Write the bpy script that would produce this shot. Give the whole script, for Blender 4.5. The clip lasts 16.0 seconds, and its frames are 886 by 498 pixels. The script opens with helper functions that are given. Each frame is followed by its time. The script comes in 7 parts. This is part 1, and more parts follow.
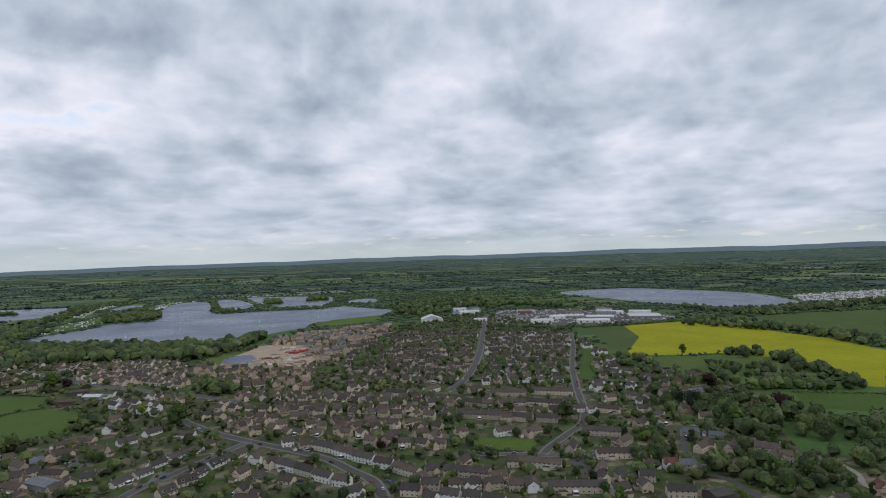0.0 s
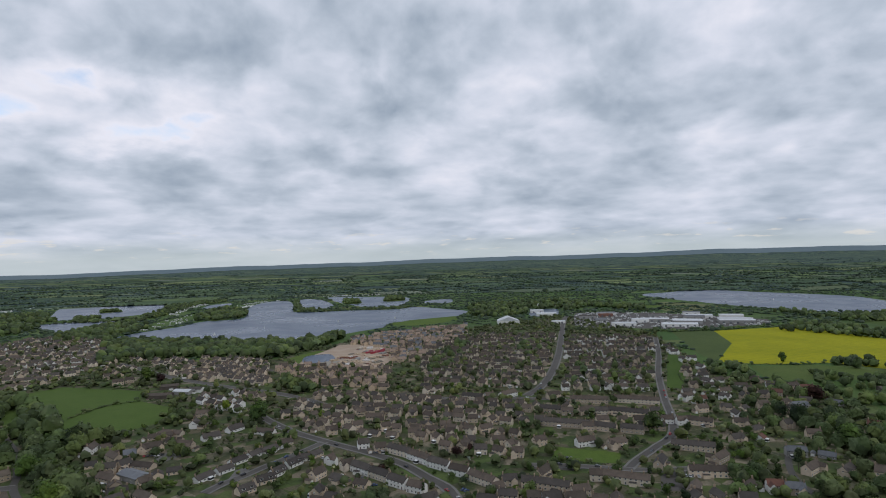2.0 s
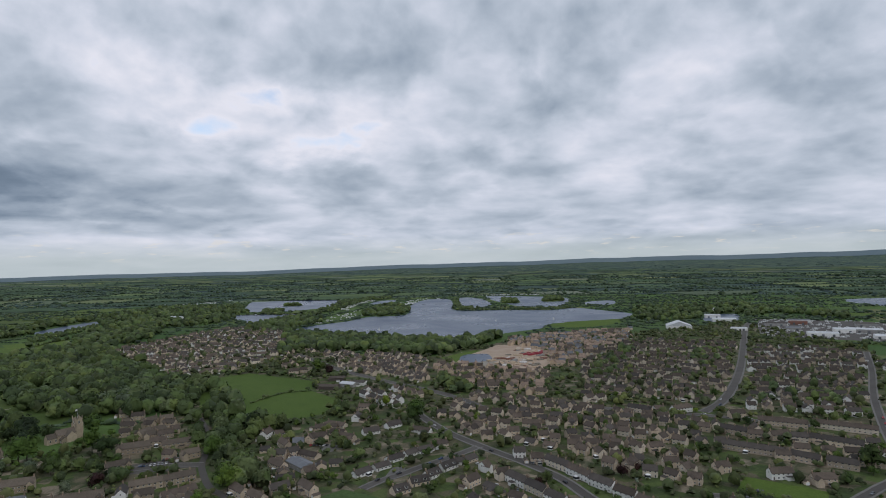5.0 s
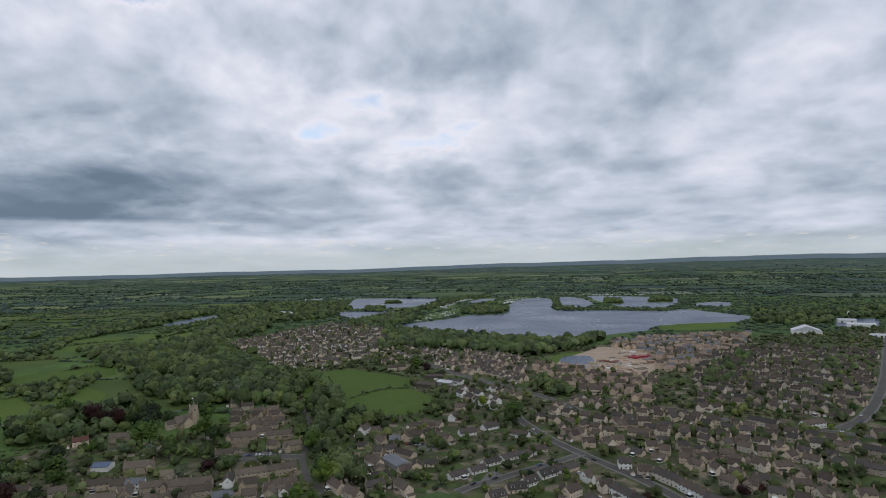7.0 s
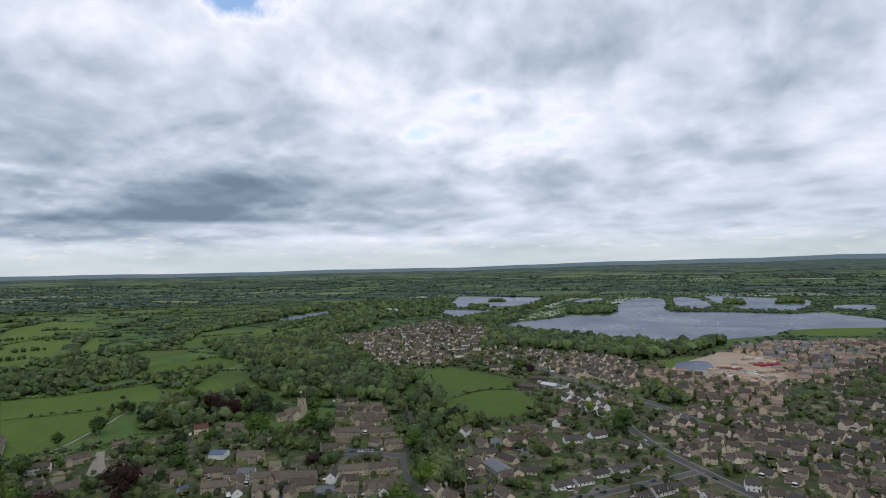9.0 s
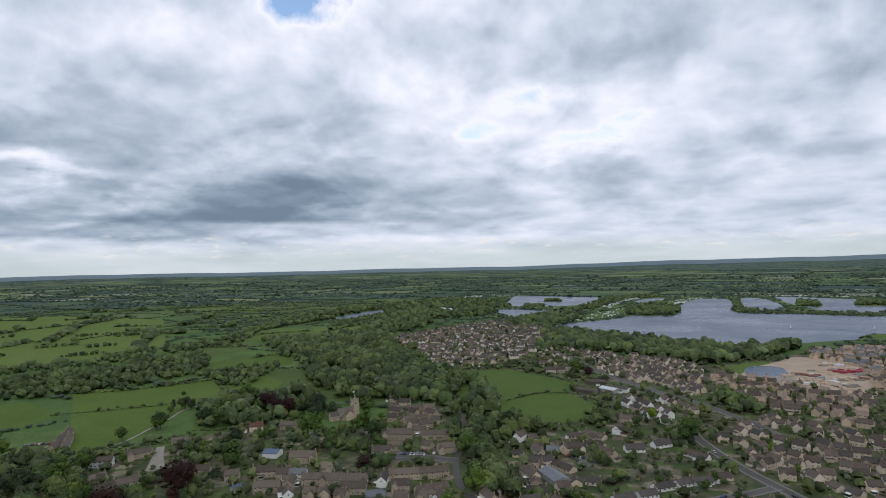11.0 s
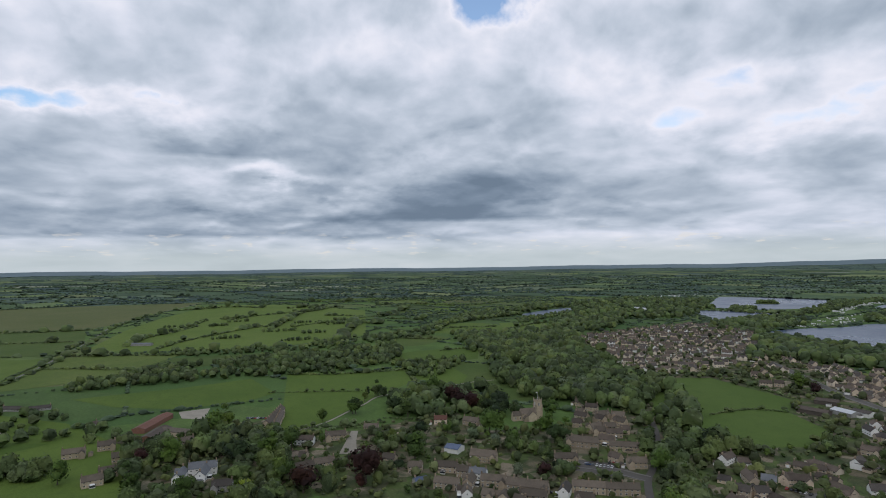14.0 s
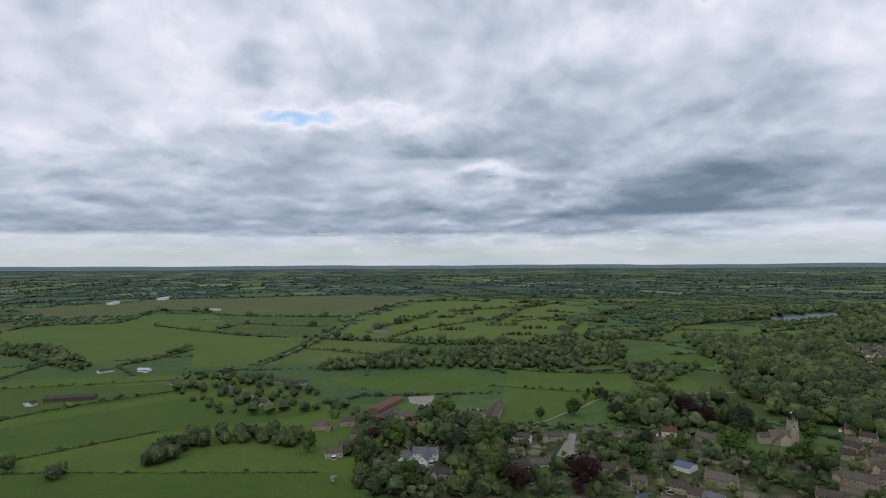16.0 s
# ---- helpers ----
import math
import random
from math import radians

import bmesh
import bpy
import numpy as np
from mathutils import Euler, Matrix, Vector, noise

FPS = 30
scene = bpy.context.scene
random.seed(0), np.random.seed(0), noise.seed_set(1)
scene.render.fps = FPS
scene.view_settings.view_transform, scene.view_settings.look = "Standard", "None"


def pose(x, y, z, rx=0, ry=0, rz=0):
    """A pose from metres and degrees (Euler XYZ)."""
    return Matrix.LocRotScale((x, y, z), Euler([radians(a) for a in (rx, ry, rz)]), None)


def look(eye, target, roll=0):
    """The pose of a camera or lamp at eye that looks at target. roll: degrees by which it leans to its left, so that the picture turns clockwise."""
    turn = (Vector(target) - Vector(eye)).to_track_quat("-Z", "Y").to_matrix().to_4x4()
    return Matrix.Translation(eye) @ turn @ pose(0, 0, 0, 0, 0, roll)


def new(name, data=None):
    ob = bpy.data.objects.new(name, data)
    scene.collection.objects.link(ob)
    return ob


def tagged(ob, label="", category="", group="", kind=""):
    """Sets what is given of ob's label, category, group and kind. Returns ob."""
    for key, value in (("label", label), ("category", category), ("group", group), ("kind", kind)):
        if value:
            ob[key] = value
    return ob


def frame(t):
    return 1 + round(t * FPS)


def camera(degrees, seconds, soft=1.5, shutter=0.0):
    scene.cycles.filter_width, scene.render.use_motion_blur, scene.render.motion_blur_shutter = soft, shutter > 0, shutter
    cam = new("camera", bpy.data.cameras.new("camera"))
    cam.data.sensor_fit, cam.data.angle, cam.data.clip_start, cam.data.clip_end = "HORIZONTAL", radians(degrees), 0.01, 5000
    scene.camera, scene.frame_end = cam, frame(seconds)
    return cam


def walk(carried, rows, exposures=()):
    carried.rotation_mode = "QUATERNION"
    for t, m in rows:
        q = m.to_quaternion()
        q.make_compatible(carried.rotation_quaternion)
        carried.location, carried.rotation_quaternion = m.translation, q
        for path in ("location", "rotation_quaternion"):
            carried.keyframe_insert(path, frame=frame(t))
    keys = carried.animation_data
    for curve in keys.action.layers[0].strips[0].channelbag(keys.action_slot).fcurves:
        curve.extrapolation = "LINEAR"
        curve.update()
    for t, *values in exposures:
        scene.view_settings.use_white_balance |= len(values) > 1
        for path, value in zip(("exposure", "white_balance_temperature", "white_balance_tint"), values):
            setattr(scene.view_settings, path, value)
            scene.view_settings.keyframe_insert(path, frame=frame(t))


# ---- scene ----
from collections import defaultdict

PATH = [
    (0.0, -0.0, -0.0, 149.2, 0.0, 0.93, 1.44), (0.5, -0.3, 3.7, 149.4, 1.3, 0.97, 1.41), (1.0, -0.5, 7.4, 149.4, 3.16, 1.04, 1.4),
    (1.5, -0.7, 11.1, 149.4, 5.11, 1.11, 1.4), (2.0, -1.0, 14.9, 149.3, 7.41, 1.18, 1.44), (2.5, -1.3, 18.7, 149.2, 9.74, 1.23, 1.38),
    (3.0, -1.8, 22.7, 149.3, 12.23, 1.29, 1.3), (3.5, -2.4, 26.9, 149.3, 14.39, 1.32, 1.28), (4.0, -3.2, 31.1, 149.4, 17.29, 1.38, 1.16),
    (4.2, -3.6, 32.7, 149.4, 18.55, 1.4, 1.17), (6.5, -8.7, 49.2, 148.3, 29.9, 1.5, 1.14), (7.0, -10.0, 52.8, 148.1, 32.57, 1.52, 1.1),
    (7.5, -11.5, 56.4, 148.0, 35.11, 1.54, 1.08), (8.0, -13.3, 59.9, 147.9, 37.86, 1.56, 1.1), (8.5, -15.1, 63.3, 148.0, 40.41, 1.54, 1.08),
    (9.0, -17.0, 66.4, 148.2, 42.76, 1.53, 1.06), (9.2, -17.8, 67.6, 148.2, 43.66, 1.54, 1.06), (11.5, -27.4, 80.1, 148.4, 49.58, 1.52, 1.07),
    (12.0, -29.5, 82.8, 148.4, 51.54, 1.51, 1.05), (12.5, -31.6, 85.5, 148.3, 53.84, 1.5, 1.05), (13.0, -33.8, 88.1, 148.1, 57.72, 1.52, 0.99),
    (13.5, -36.4, 90.7, 148.0, 61.91, 1.48, 0.85), (14.0, -39.4, 93.1, 148.1, 66.49, 1.46, 0.74), (14.5, -42.8, 95.4, 148.1, 70.99, 1.39, 0.64),
    (15.0, -46.3, 97.6, 148.1, 75.59, 1.35, 0.45), (15.5, -50.0, 99.6, 148.0, 80.53, 1.31, 0.39), (16.0, -53.6, 101.5, 147.9, 88.11, 1.27, 0.42),
]
cam = camera(74.39, 16.0, soft=1.0)
walk(cam, [(t, pose(x, y, z, 0, 0, yaw) @ pose(0, 0, 0, pitch) @ pose(0, 0, 0, 0, roll) @ pose(0, 0, 0, 90))
           for t, x, y, z, yaw, pitch, roll in PATH],
     ((0.0, -0.1), (4.2, -0.2), (7.0, -0.17), (9.0, 0.08), (12.5, 0.08), (14.5, -0.13), (16.0, -0.09)))

# ---------------------------------------------------------------- sky and sun
SUN_AZ, SUN_EL = 118.0, 42.0  # compass degrees from +y clockwise


class Graph:
    """Short forms for building node trees."""

    def __init__(self, tree):
        self.tree = tree
        tree.nodes.clear()

    def add(self, kind, **props):
        n = self.tree.nodes.new(kind)
        for k, v in props.items():
            setattr(n, k, v)
        return n

    def put(self, socket, value):
        if isinstance(value, bpy.types.NodeSocket):
            self.tree.links.new(value, socket)
        else:
            socket.default_value = value

    def math(self, op, a, b=0.0, c=0.0, clamp=False):
        n = self.add("ShaderNodeMath", operation=op, use_clamp=clamp)
        for s, v in zip(n.inputs, (a, b, c)):
            self.put(s, v)
        return n.outputs[0]

    def mix(self, fac, a, b, blend="MIX"):
        n = self.add("ShaderNodeMix", data_type="RGBA", blend_type=blend, clamp_factor=True)
        self.put(n.inputs["Factor"], fac)
        self.put(n.inputs[6], (*a, 1) if isinstance(a, tuple) else a)
        self.put(n.inputs[7], (*b, 1) if isinstance(b, tuple) else b)
        return n.outputs[2]

    def noise(self, vec, scale, detail=4.0, rough=0.55, distortion=0.0):
        n = self.add("ShaderNodeTexNoise")
        if vec is not None:
            self.put(n.inputs["Vector"], vec)
        for k, v in (("Scale", scale), ("Detail", detail), ("Roughness", rough), ("Distortion", distortion)):
            n.inputs[k].default_value = v
        return n.outputs["Fac"]

    def ramp(self, fac, stops):
        n = self.add("ShaderNodeValToRGB")
        self.put(n.inputs[0], fac)
        e = n.color_ramp.elements
        while len(e) < len(stops):
            e.new(0.5)
        for k, (p, c) in zip(e, stops):
            k.position, k.color = p, (*c, 1) if isinstance(c, tuple) else (c, c, c, 1)
        return n.outputs[0]

    def span(self, v, a, b, c=0.0, d=1.0):
        n = self.add("ShaderNodeMapRange", clamp=True)
        for s, x in zip(n.inputs, (v, a, b, c, d)):
            self.put(s, x)
        return n.outputs[0]


def build_world():
    world = bpy.data.worlds.new("overcast_sky")
    scene.world = world
    world.use_nodes = True
    g = Graph(world.node_tree)
    way = g.add("ShaderNodeTexCoord").outputs["Generated"]
    sep = g.add("ShaderNodeSeparateXYZ")
    g.put(sep.inputs[0], way)
    x, y, z = sep.outputs
    up = g.math("MAXIMUM", z, 0.0)

    # way round the horizon and a height that crowds towards it: heaps lie flatter the lower they stand
    round_ = g.math("MAXIMUM", g.math("SQRT", g.math("ADD", g.math("MULTIPLY", x, x), g.math("MULTIPLY", y, y))), 0.05)
    high = g.math("MULTIPLY", g.math("LOGARITHM", g.math("ADD", up, 0.10), 2.71828), 0.62)

    def heaps_at(shift):
        n = g.add("ShaderNodeCombineXYZ")
        g.put(n.inputs[0], g.math("DIVIDE", x, round_))
        g.put(n.inputs[1], g.math("DIVIDE", y, round_))
        g.put(n.inputs[2], g.math("ADD", high, shift))
        return n.outputs[0]

    side = heaps_at(0.0)
    above = heaps_at(0.028)
    el = g.math("MULTIPLY", g.math("ARCSINE", z), 57.2958)
    az = g.math("MULTIPLY", g.math("ARCTAN2", g.math("MULTIPLY", x, -1.0), y), 57.2958)
    wob = g.math("SUBTRACT", g.noise(side, 4.2, 6, 0.55), 0.5)
    wob2 = g.math("SUBTRACT", g.noise(side, 6.0, 6, 0.55), 0.5)
    az_w = g.math("MULTIPLY_ADD", wob, 20.0, az)
    el_w = g.math("MULTIPLY_ADD", wob2, 9.0, el)

    def blob(a, e, sa, se):
        da = g.math("DIVIDE", g.math("SUBTRACT", az_w, a), sa)
        de = g.math("DIVIDE", g.math("SUBTRACT", el_w, e), se)
        r = g.math("ADD", g.math("MULTIPLY", da, da), g.math("MULTIPLY", de, de))
        return g.math("EXPONENT", g.math("MULTIPLY", r, -1.0))

    def bent(v, scale, amount):
        """The layer pushed about, so that its heaps curl."""
        jig = g.add("ShaderNodeTexNoise")
        g.put(jig.inputs["Vector"], v)
        jig.inputs["Scale"].default_value, jig.inputs["Detail"].default_value = scale, 2.0
        n = g.add("ShaderNodeVectorMath", operation="MULTIPLY_ADD")
        g.put(n.inputs[0], jig.outputs["Color"])
        n.inputs[1].default_value = (amount, amount, 0.0)
        g.put(n.inputs[2], v)
        return n.outputs[0]

    p, q = bent(side, 5.0, 0.10), bent(above, 5.0, 0.10)

    def billow(v, scale):
        """Rounded heaps with creases between them."""
        c = g.add("ShaderNodeTexVoronoi", feature="SMOOTH_F1")
        g.put(c.inputs["Vector"], v)
        c.inputs["Scale"].default_value, c.inputs["Smoothness"].default_value = scale, 0.5
        c.inputs["Detail"].default_value, c.inputs["Roughness"].default_value = 2.5, 0.5
        return c.outputs["Distance"]

    big = g.noise(p, 1.9, 2, 0.5)
    cell = g.noise(p, 5.2, 7, 0.52)
    lift = g.math("SUBTRACT", g.noise(q, 5.2, 7, 0.52), cell)
    lump = billow(p, 8.5)
    lump_lift = g.math("SUBTRACT", billow(q, 8.5), lump)
    heaps = g.noise(p, 15.0, 6, 0.5)
    heap_lift = g.math("SUBTRACT", g.noise(q, 15.0, 6, 0.5), heaps)
    d = g.math("MULTIPLY", g.math("SUBTRACT", big, 0.5), 0.34)
    def crisp(v, a, b):
        n = g.add("ShaderNodeMapRange", clamp=True, interpolation_type="SMOOTHSTEP")
        for k, w in zip(n.inputs, (v, a, b, -0.5, 0.5)):
            g.put(k, w)
        return n.outputs[0]

    d = g.math("MULTIPLY_ADD", crisp(cell, 0.36, 0.64), 0.20, d)
    d = g.math("MULTIPLY_ADD", g.math("SUBTRACT", 0.36, lump), 0.20, d)
    d = g.math("MULTIPLY_ADD", lift, 0.50, d)
    d = g.math("MULTIPLY_ADD", lump_lift, -0.24, d)
    d = g.math("MULTIPLY_ADD", crisp(heaps, 0.38, 0.62), 0.075, d)
    d = g.math("MULTIPLY_ADD", heap_lift, 0.36, d)
    d = g.math("ADD", d, SKY_MEAN)
    # the heavy cloud bases and the thin bright places that stand in this sky
    for a, e, sa, se, s in SKY_FORMS:
        d = g.math("MULTIPLY_ADD", blob(a, e, sa, se), s, d)
    # flat-bottomed masses
    el_s = g.math("MULTIPLY_ADD", wob2, 1.0, el)
    crest = g.math("MULTIPLY_ADD", g.math("SUBTRACT", heaps, 0.5), 9.0, el_w)
    for a, sa, e0, h, w in SKY_BASES:
        da = g.math("DIVIDE", g.math("SUBTRACT", az_w, a), sa)
        k = g.math("EXPONENT", g.math("MULTIPLY", g.math("MULTIPLY", da, da), -1.0))
        k = g.math("MULTIPLY", k, g.span(el_s, e0 - 0.15, e0 + 0.3))
        k = g.math("MULTIPLY", k, g.span(crest, e0 + h, e0 + 0.5))
        d = g.math("MULTIPLY_ADD", k, w, d)
    shade = g.ramp(d, [(0.14, (0.900, 0.905, 1.010)), (0.30, (0.715, 0.762, 0.885)), (0.44, (0.560, 0.628, 0.742)), (0.56, (0.440, 0.512, 0.618)),
                       (0.70, (0.326, 0.398, 0.502)), (0.86, (0.219, 0.284, 0.379)), (1.0, (0.166, 0.224, 0.307))])
    low = g.span(g.math("MULTIPLY_ADD", wob2, 1.2, el), 0.9, 2.8, 0.75, 0.0)
    shade = g.mix(low, shade, (0.55, 0.62, 0.64))
    # small bright heaps low over the horizon
    small = g.math("MULTIPLY", g.span(g.noise(side, 30.0, 3, 0.5), 0.60, 0.70), g.math("MULTIPLY", g.span(el_s, 0.5, 1.4), g.span(el_s, 3.6, 2.2)))
    shade = g.mix(g.math("MULTIPLY", small, 0.55), shade, (0.84, 0.80, 0.74))
    sky = g.add("ShaderNodeTexSky", sky_type="NISHITA", sun_disc=False, sun_elevation=radians(SUN_EL), sun_rotation=radians(SUN_AZ))
    clear = g.mix(1.0, sky.outputs[0], (0.19, 0.19, 0.19), "MULTIPLY")
    gap = g.math("MULTIPLY", g.span(d, 0.16, -0.06), g.span(el, 6.0, 11.0))
    col = g.mix(gap, shade, clear)
    ground = g.span(el, -0.6, -2.5)
    col = g.mix(ground, col, (0.05, 0.06, 0.04))
    back = g.add("ShaderNodeBackground")
    g.put(back.inputs[0], col)
    back.inputs[1].default_value = 1.0
    g.put(g.add("ShaderNodeOutputWorld").inputs[0], back.outputs[0])


SKY_MEAN = 0.525
# azimuth (left of +y), elevation, half widths in degrees, weight (+ heavy and dark, - thin and bright)
# azimuth, half width, base, depth, weight
SKY_BASES = ((64, 13, 4.2, 8.5, 0.40), (118, 24, 2.6, 7.5, 0.36), (84, 16, 2.6, 3.4, 0.22), (87, 9, 10.0, 4.6, 0.24), (52, 12, 2.9, 2.2, 0.10))
SKY_FORMS = (
    (66, 6.6, 9, 2.0, 0.10), (78, 5.0, 9, 1.4, 0.10),
    (61.5, 24.8, 4.2, 3.4, -0.78), (38, 15.2, 9, 2.0, -0.30), (35, 11.6, 7, 1.5, -0.28), (48, 16.5, 8, 2.4, -0.14), (99, 13.6, 9, 1.2, -0.42), (82, 8.1, 8, 1.0, -0.36),
    (46, 13.0, 5, 1.2, -0.2), (72, 19.5, 9, 2.2, -0.14), (110, 19, 16, 4, -0.10), (117, 11.5, 8, 2.0, -0.14),
    (20, 18, 8, 2.4, 0.08), (-12, 13.0, 9, 2.5, 0.08), (28, 9.5, 8, 1.4, 0.06),
)
build_world()

sun = new("sun", bpy.data.lights.new("sun", "SUN"))
sun.data.energy, sun.data.angle, sun.data.color = 0.45, radians(24), (1.0, 0.93, 0.83)
sun.matrix_world = look((0, 0, 0), (-math.sin(radians(SUN_AZ)) * math.cos(radians(SUN_EL)),
                                    -math.cos(radians(SUN_AZ)) * math.cos(radians(SUN_EL)), -math.sin(radians(SUN_EL))))


# ---------------------------------------------------------------- materials
def material(name, build, bump=None):
    m = bpy.data.materials.new(name)
    m.use_nodes = True
    g = Graph(m.node_tree)
    bsdf = g.add("ShaderNodeBsdfPrincipled")
    g.put(g.add("ShaderNodeOutputMaterial").inputs[0], bsdf.outputs[0])
    build(g, bsdf)
    return m


def place(g):
    return g.add("ShaderNodeTexCoord").outputs["Object"]


def world_place(g):
    return g.add("ShaderNodeNewGeometry").outputs["Position"]


def relief(g, bsdf, height, strength, distance):
    n = g.add("ShaderNodeBump")
    n.inputs["Strength"].default_value, n.inputs["Distance"].default_value = strength, distance
    g.put(n.inputs["Height"], height)
    g.put(bsdf.inputs["Normal"], n.outputs[0])


def surface(name, a, b, scale=0.4, rough=0.85, vary=0.25, fine=3.0, metal=0.0, bump=0.02, courses=0.0):
    """Two tones mixed by noise at two scales, each object a little lighter or darker than the next."""
    def build(g, bsdf):
        v = world_place(g)
        n = g.noise(v, scale, 5, 0.6)
        f = g.noise(v, fine, 4, 0.6)
        col = g.mix(g.span(g.math("MULTIPLY_ADD", f, 0.5, n), 0.55, 0.95), a, b)
        rnd = g.add("ShaderNodeObjectInfo").outputs["Random"]
        col = g.mix(1.0, col, g.ramp(rnd, [(0.0, 1.0 - vary), (1.0, 1.0 + vary)]), "MULTIPLY")
        isl = g.add("ShaderNodeNewGeometry").outputs["Random Per Island"]
        col = g.mix(1.0, col, g.ramp(isl, [(0.0, 1.0 - vary * 0.6), (1.0, 1.0 + vary * 0.6)]), "MULTIPLY")
        h = f
        if courses:
            w = g.add("ShaderNodeTexWave", wave_type="BANDS", bands_direction="Z")
            g.put(w.inputs["Vector"], v)
            w.inputs["Scale"].default_value = courses
            w.inputs["Distortion"].default_value = 0.6
            col = g.mix(g.math("MULTIPLY", w.outputs["Fac"], 0.25), col, (a[0] * 0.5, a[1] * 0.5, a[2] * 0.5))
            h = g.math("ADD", f, w.outputs["Fac"])
        g.put(bsdf.inputs["Base Color"], col)
        bsdf.inputs["Roughness"].default_value, bsdf.inputs["Metallic"].default_value = rough, metal
        if bump:
            relief(g, bsdf, h, 0.6, bump)
    return material(name, build)


def leafy(name, tones, vary=0.26):
    """Foliage: every clump of leaves its own tone."""
    def build(g, bsdf):
        isl = g.add("ShaderNodeNewGeometry").outputs["Random Per Island"]
        rnd = g.add("ShaderNodeObjectInfo").outputs["Random"]
        col = g.ramp(rnd, [(i / max(1, len(tones) - 1), c) for i, c in enumerate(tones)])
        col = g.mix(1.0, col, g.ramp(isl, [(0.0, 1 - vary), (1.0, 1 + vary)]), "MULTIPLY")
        cells = g.add("ShaderNodeTexVoronoi", feature="F1")
        g.put(cells.inputs["Vector"], world_place(g))
        cells.inputs["Scale"].default_value = 0.065
        col = g.mix(0.92, col, g.mix(1.0, col, g.ramp(g.math("FRACT", g.math("MULTIPLY", cells.outputs["Color"], 3.0)),
                    [(0.0, (0.6, 0.64, 0.7)), (0.3, (0.88, 0.94, 0.88)), (0.6, (1.1, 1.2, 0.9)), (0.75, (1.35, 1.3, 0.95)), (0.88, (1.0, 0.95, 1.0)), (1.0, (1.5, 1.5, 1.5))]), "MULTIPLY"))
        big = g.noise(world_place(g), 0.02, 3, 0.6)
        col = g.mix(1.0, col, g.ramp(big, [(0.35, (0.75, 0.8, 0.82)), (0.65, (1.2, 1.2, 1.05))]), "MULTIPLY")
        tuft = g.noise(world_place(g), 0.55, 5, 0.7)
        col = g.mix(1.0, col, g.ramp(tuft, [(0.32, 0.88), (0.5, 1.0), (0.68, 1.16)]), "MULTIPLY")
        g.put(bsdf.inputs["Base Color"], col)
        bsdf.inputs["Roughness"].default_value = 0.75
        bsdf.inputs["Specular IOR Level"].default_value = 0.15
        relief(g, bsdf, tuft, 0.25, 1.0)
    return material(name, build)


def grassy(name, a, b, c, scale=0.012, rows=0.0):
    """Pasture: broad patches, streaks of growth and fine tufts."""
    def build(g, bsdf):
        v = world_place(g)
        n = g.noise(v, scale, 5, 0.6, 0.4)
        m = g.noise(v, scale * 9, 4, 0.65)
        f = g.noise(v, 0.9, 3, 0.7)
        col = g.mix(g.span(n, 0.35, 0.65), a, b)
        col = g.mix(g.span(m, 0.5, 0.75, 0.0, 0.7), col, c)
        if rows:
            w = g.add("ShaderNodeTexWave", wave_type="BANDS", bands_direction="DIAGONAL")
            g.put(w.inputs["Vector"], v)
            w.inputs["Scale"].default_value, w.inputs["Distortion"].default_value = rows, 1.5
            col = g.mix(g.math("MULTIPLY", w.outputs["Fac"], 0.25), col, c)
        col = g.mix(1.0, col, g.ramp(f, [(0.25, 0.75), (0.75, 1.25)]), "MULTIPLY")
        rnd = g.add("ShaderNodeObjectInfo").outputs["Random"]
        col = g.mix(1.0, col, g.ramp(rnd, [(0.0, (0.8, 0.85, 0.85)), (1.0, (1.2, 1.15, 1.1))]), "MULTIPLY")
        g.put(bsdf.inputs["Base Color"], col)
        bsdf.inputs["Roughness"].default_value = 0.95
        bsdf.inputs["Specular IOR Level"].default_value = 0.1
        relief(g, bsdf, f, 0.5, 0.3)
    return material(name, build)


def build_ground_material(g, bsdf):
    v = world_place(g)
    cells = g.add("ShaderNodeTexVoronoi", feature="F1", distance="MANHATTAN")
    g.put(cells.inputs["Vector"], v)
    cells.inputs["Scale"].default_value = 1 / 230
    pick = g.add("ShaderNodeSeparateColor")
    g.put(pick.inputs[0], cells.outputs["Color"])
    field = g.ramp(pick.outputs[0], [(0.0, (0.058, 0.111, 0.036)), (0.35, (0.098, 0.163, 0.042)), (0.6, (0.072, 0.117, 0.042)),
                                     (0.8, (0.111, 0.169, 0.048)), (0.95, (0.130, 0.163, 0.060)), (1.0, (0.169, 0.176, 0.084))])
    n = g.noise(v, 0.02, 5, 0.65, 0.5)
    col = g.mix(g.span(n, 0.4, 0.7, 0.0, 0.65), field, (0.052, 0.085, 0.030))
    f = g.noise(v, 0.35, 5, 0.7)
    col = g.mix(1.0, col, g.ramp(f, [(0.25, 0.7), (0.75, 1.3)]), "MULTIPLY")
    g.put(bsdf.inputs["Base Color"], col)
    bsdf.inputs["Roughness"].default_value = 0.95
    bsdf.inputs["Specular IOR Level"].default_value = 0.1
    relief(g, bsdf, f, 0.5, 0.4)


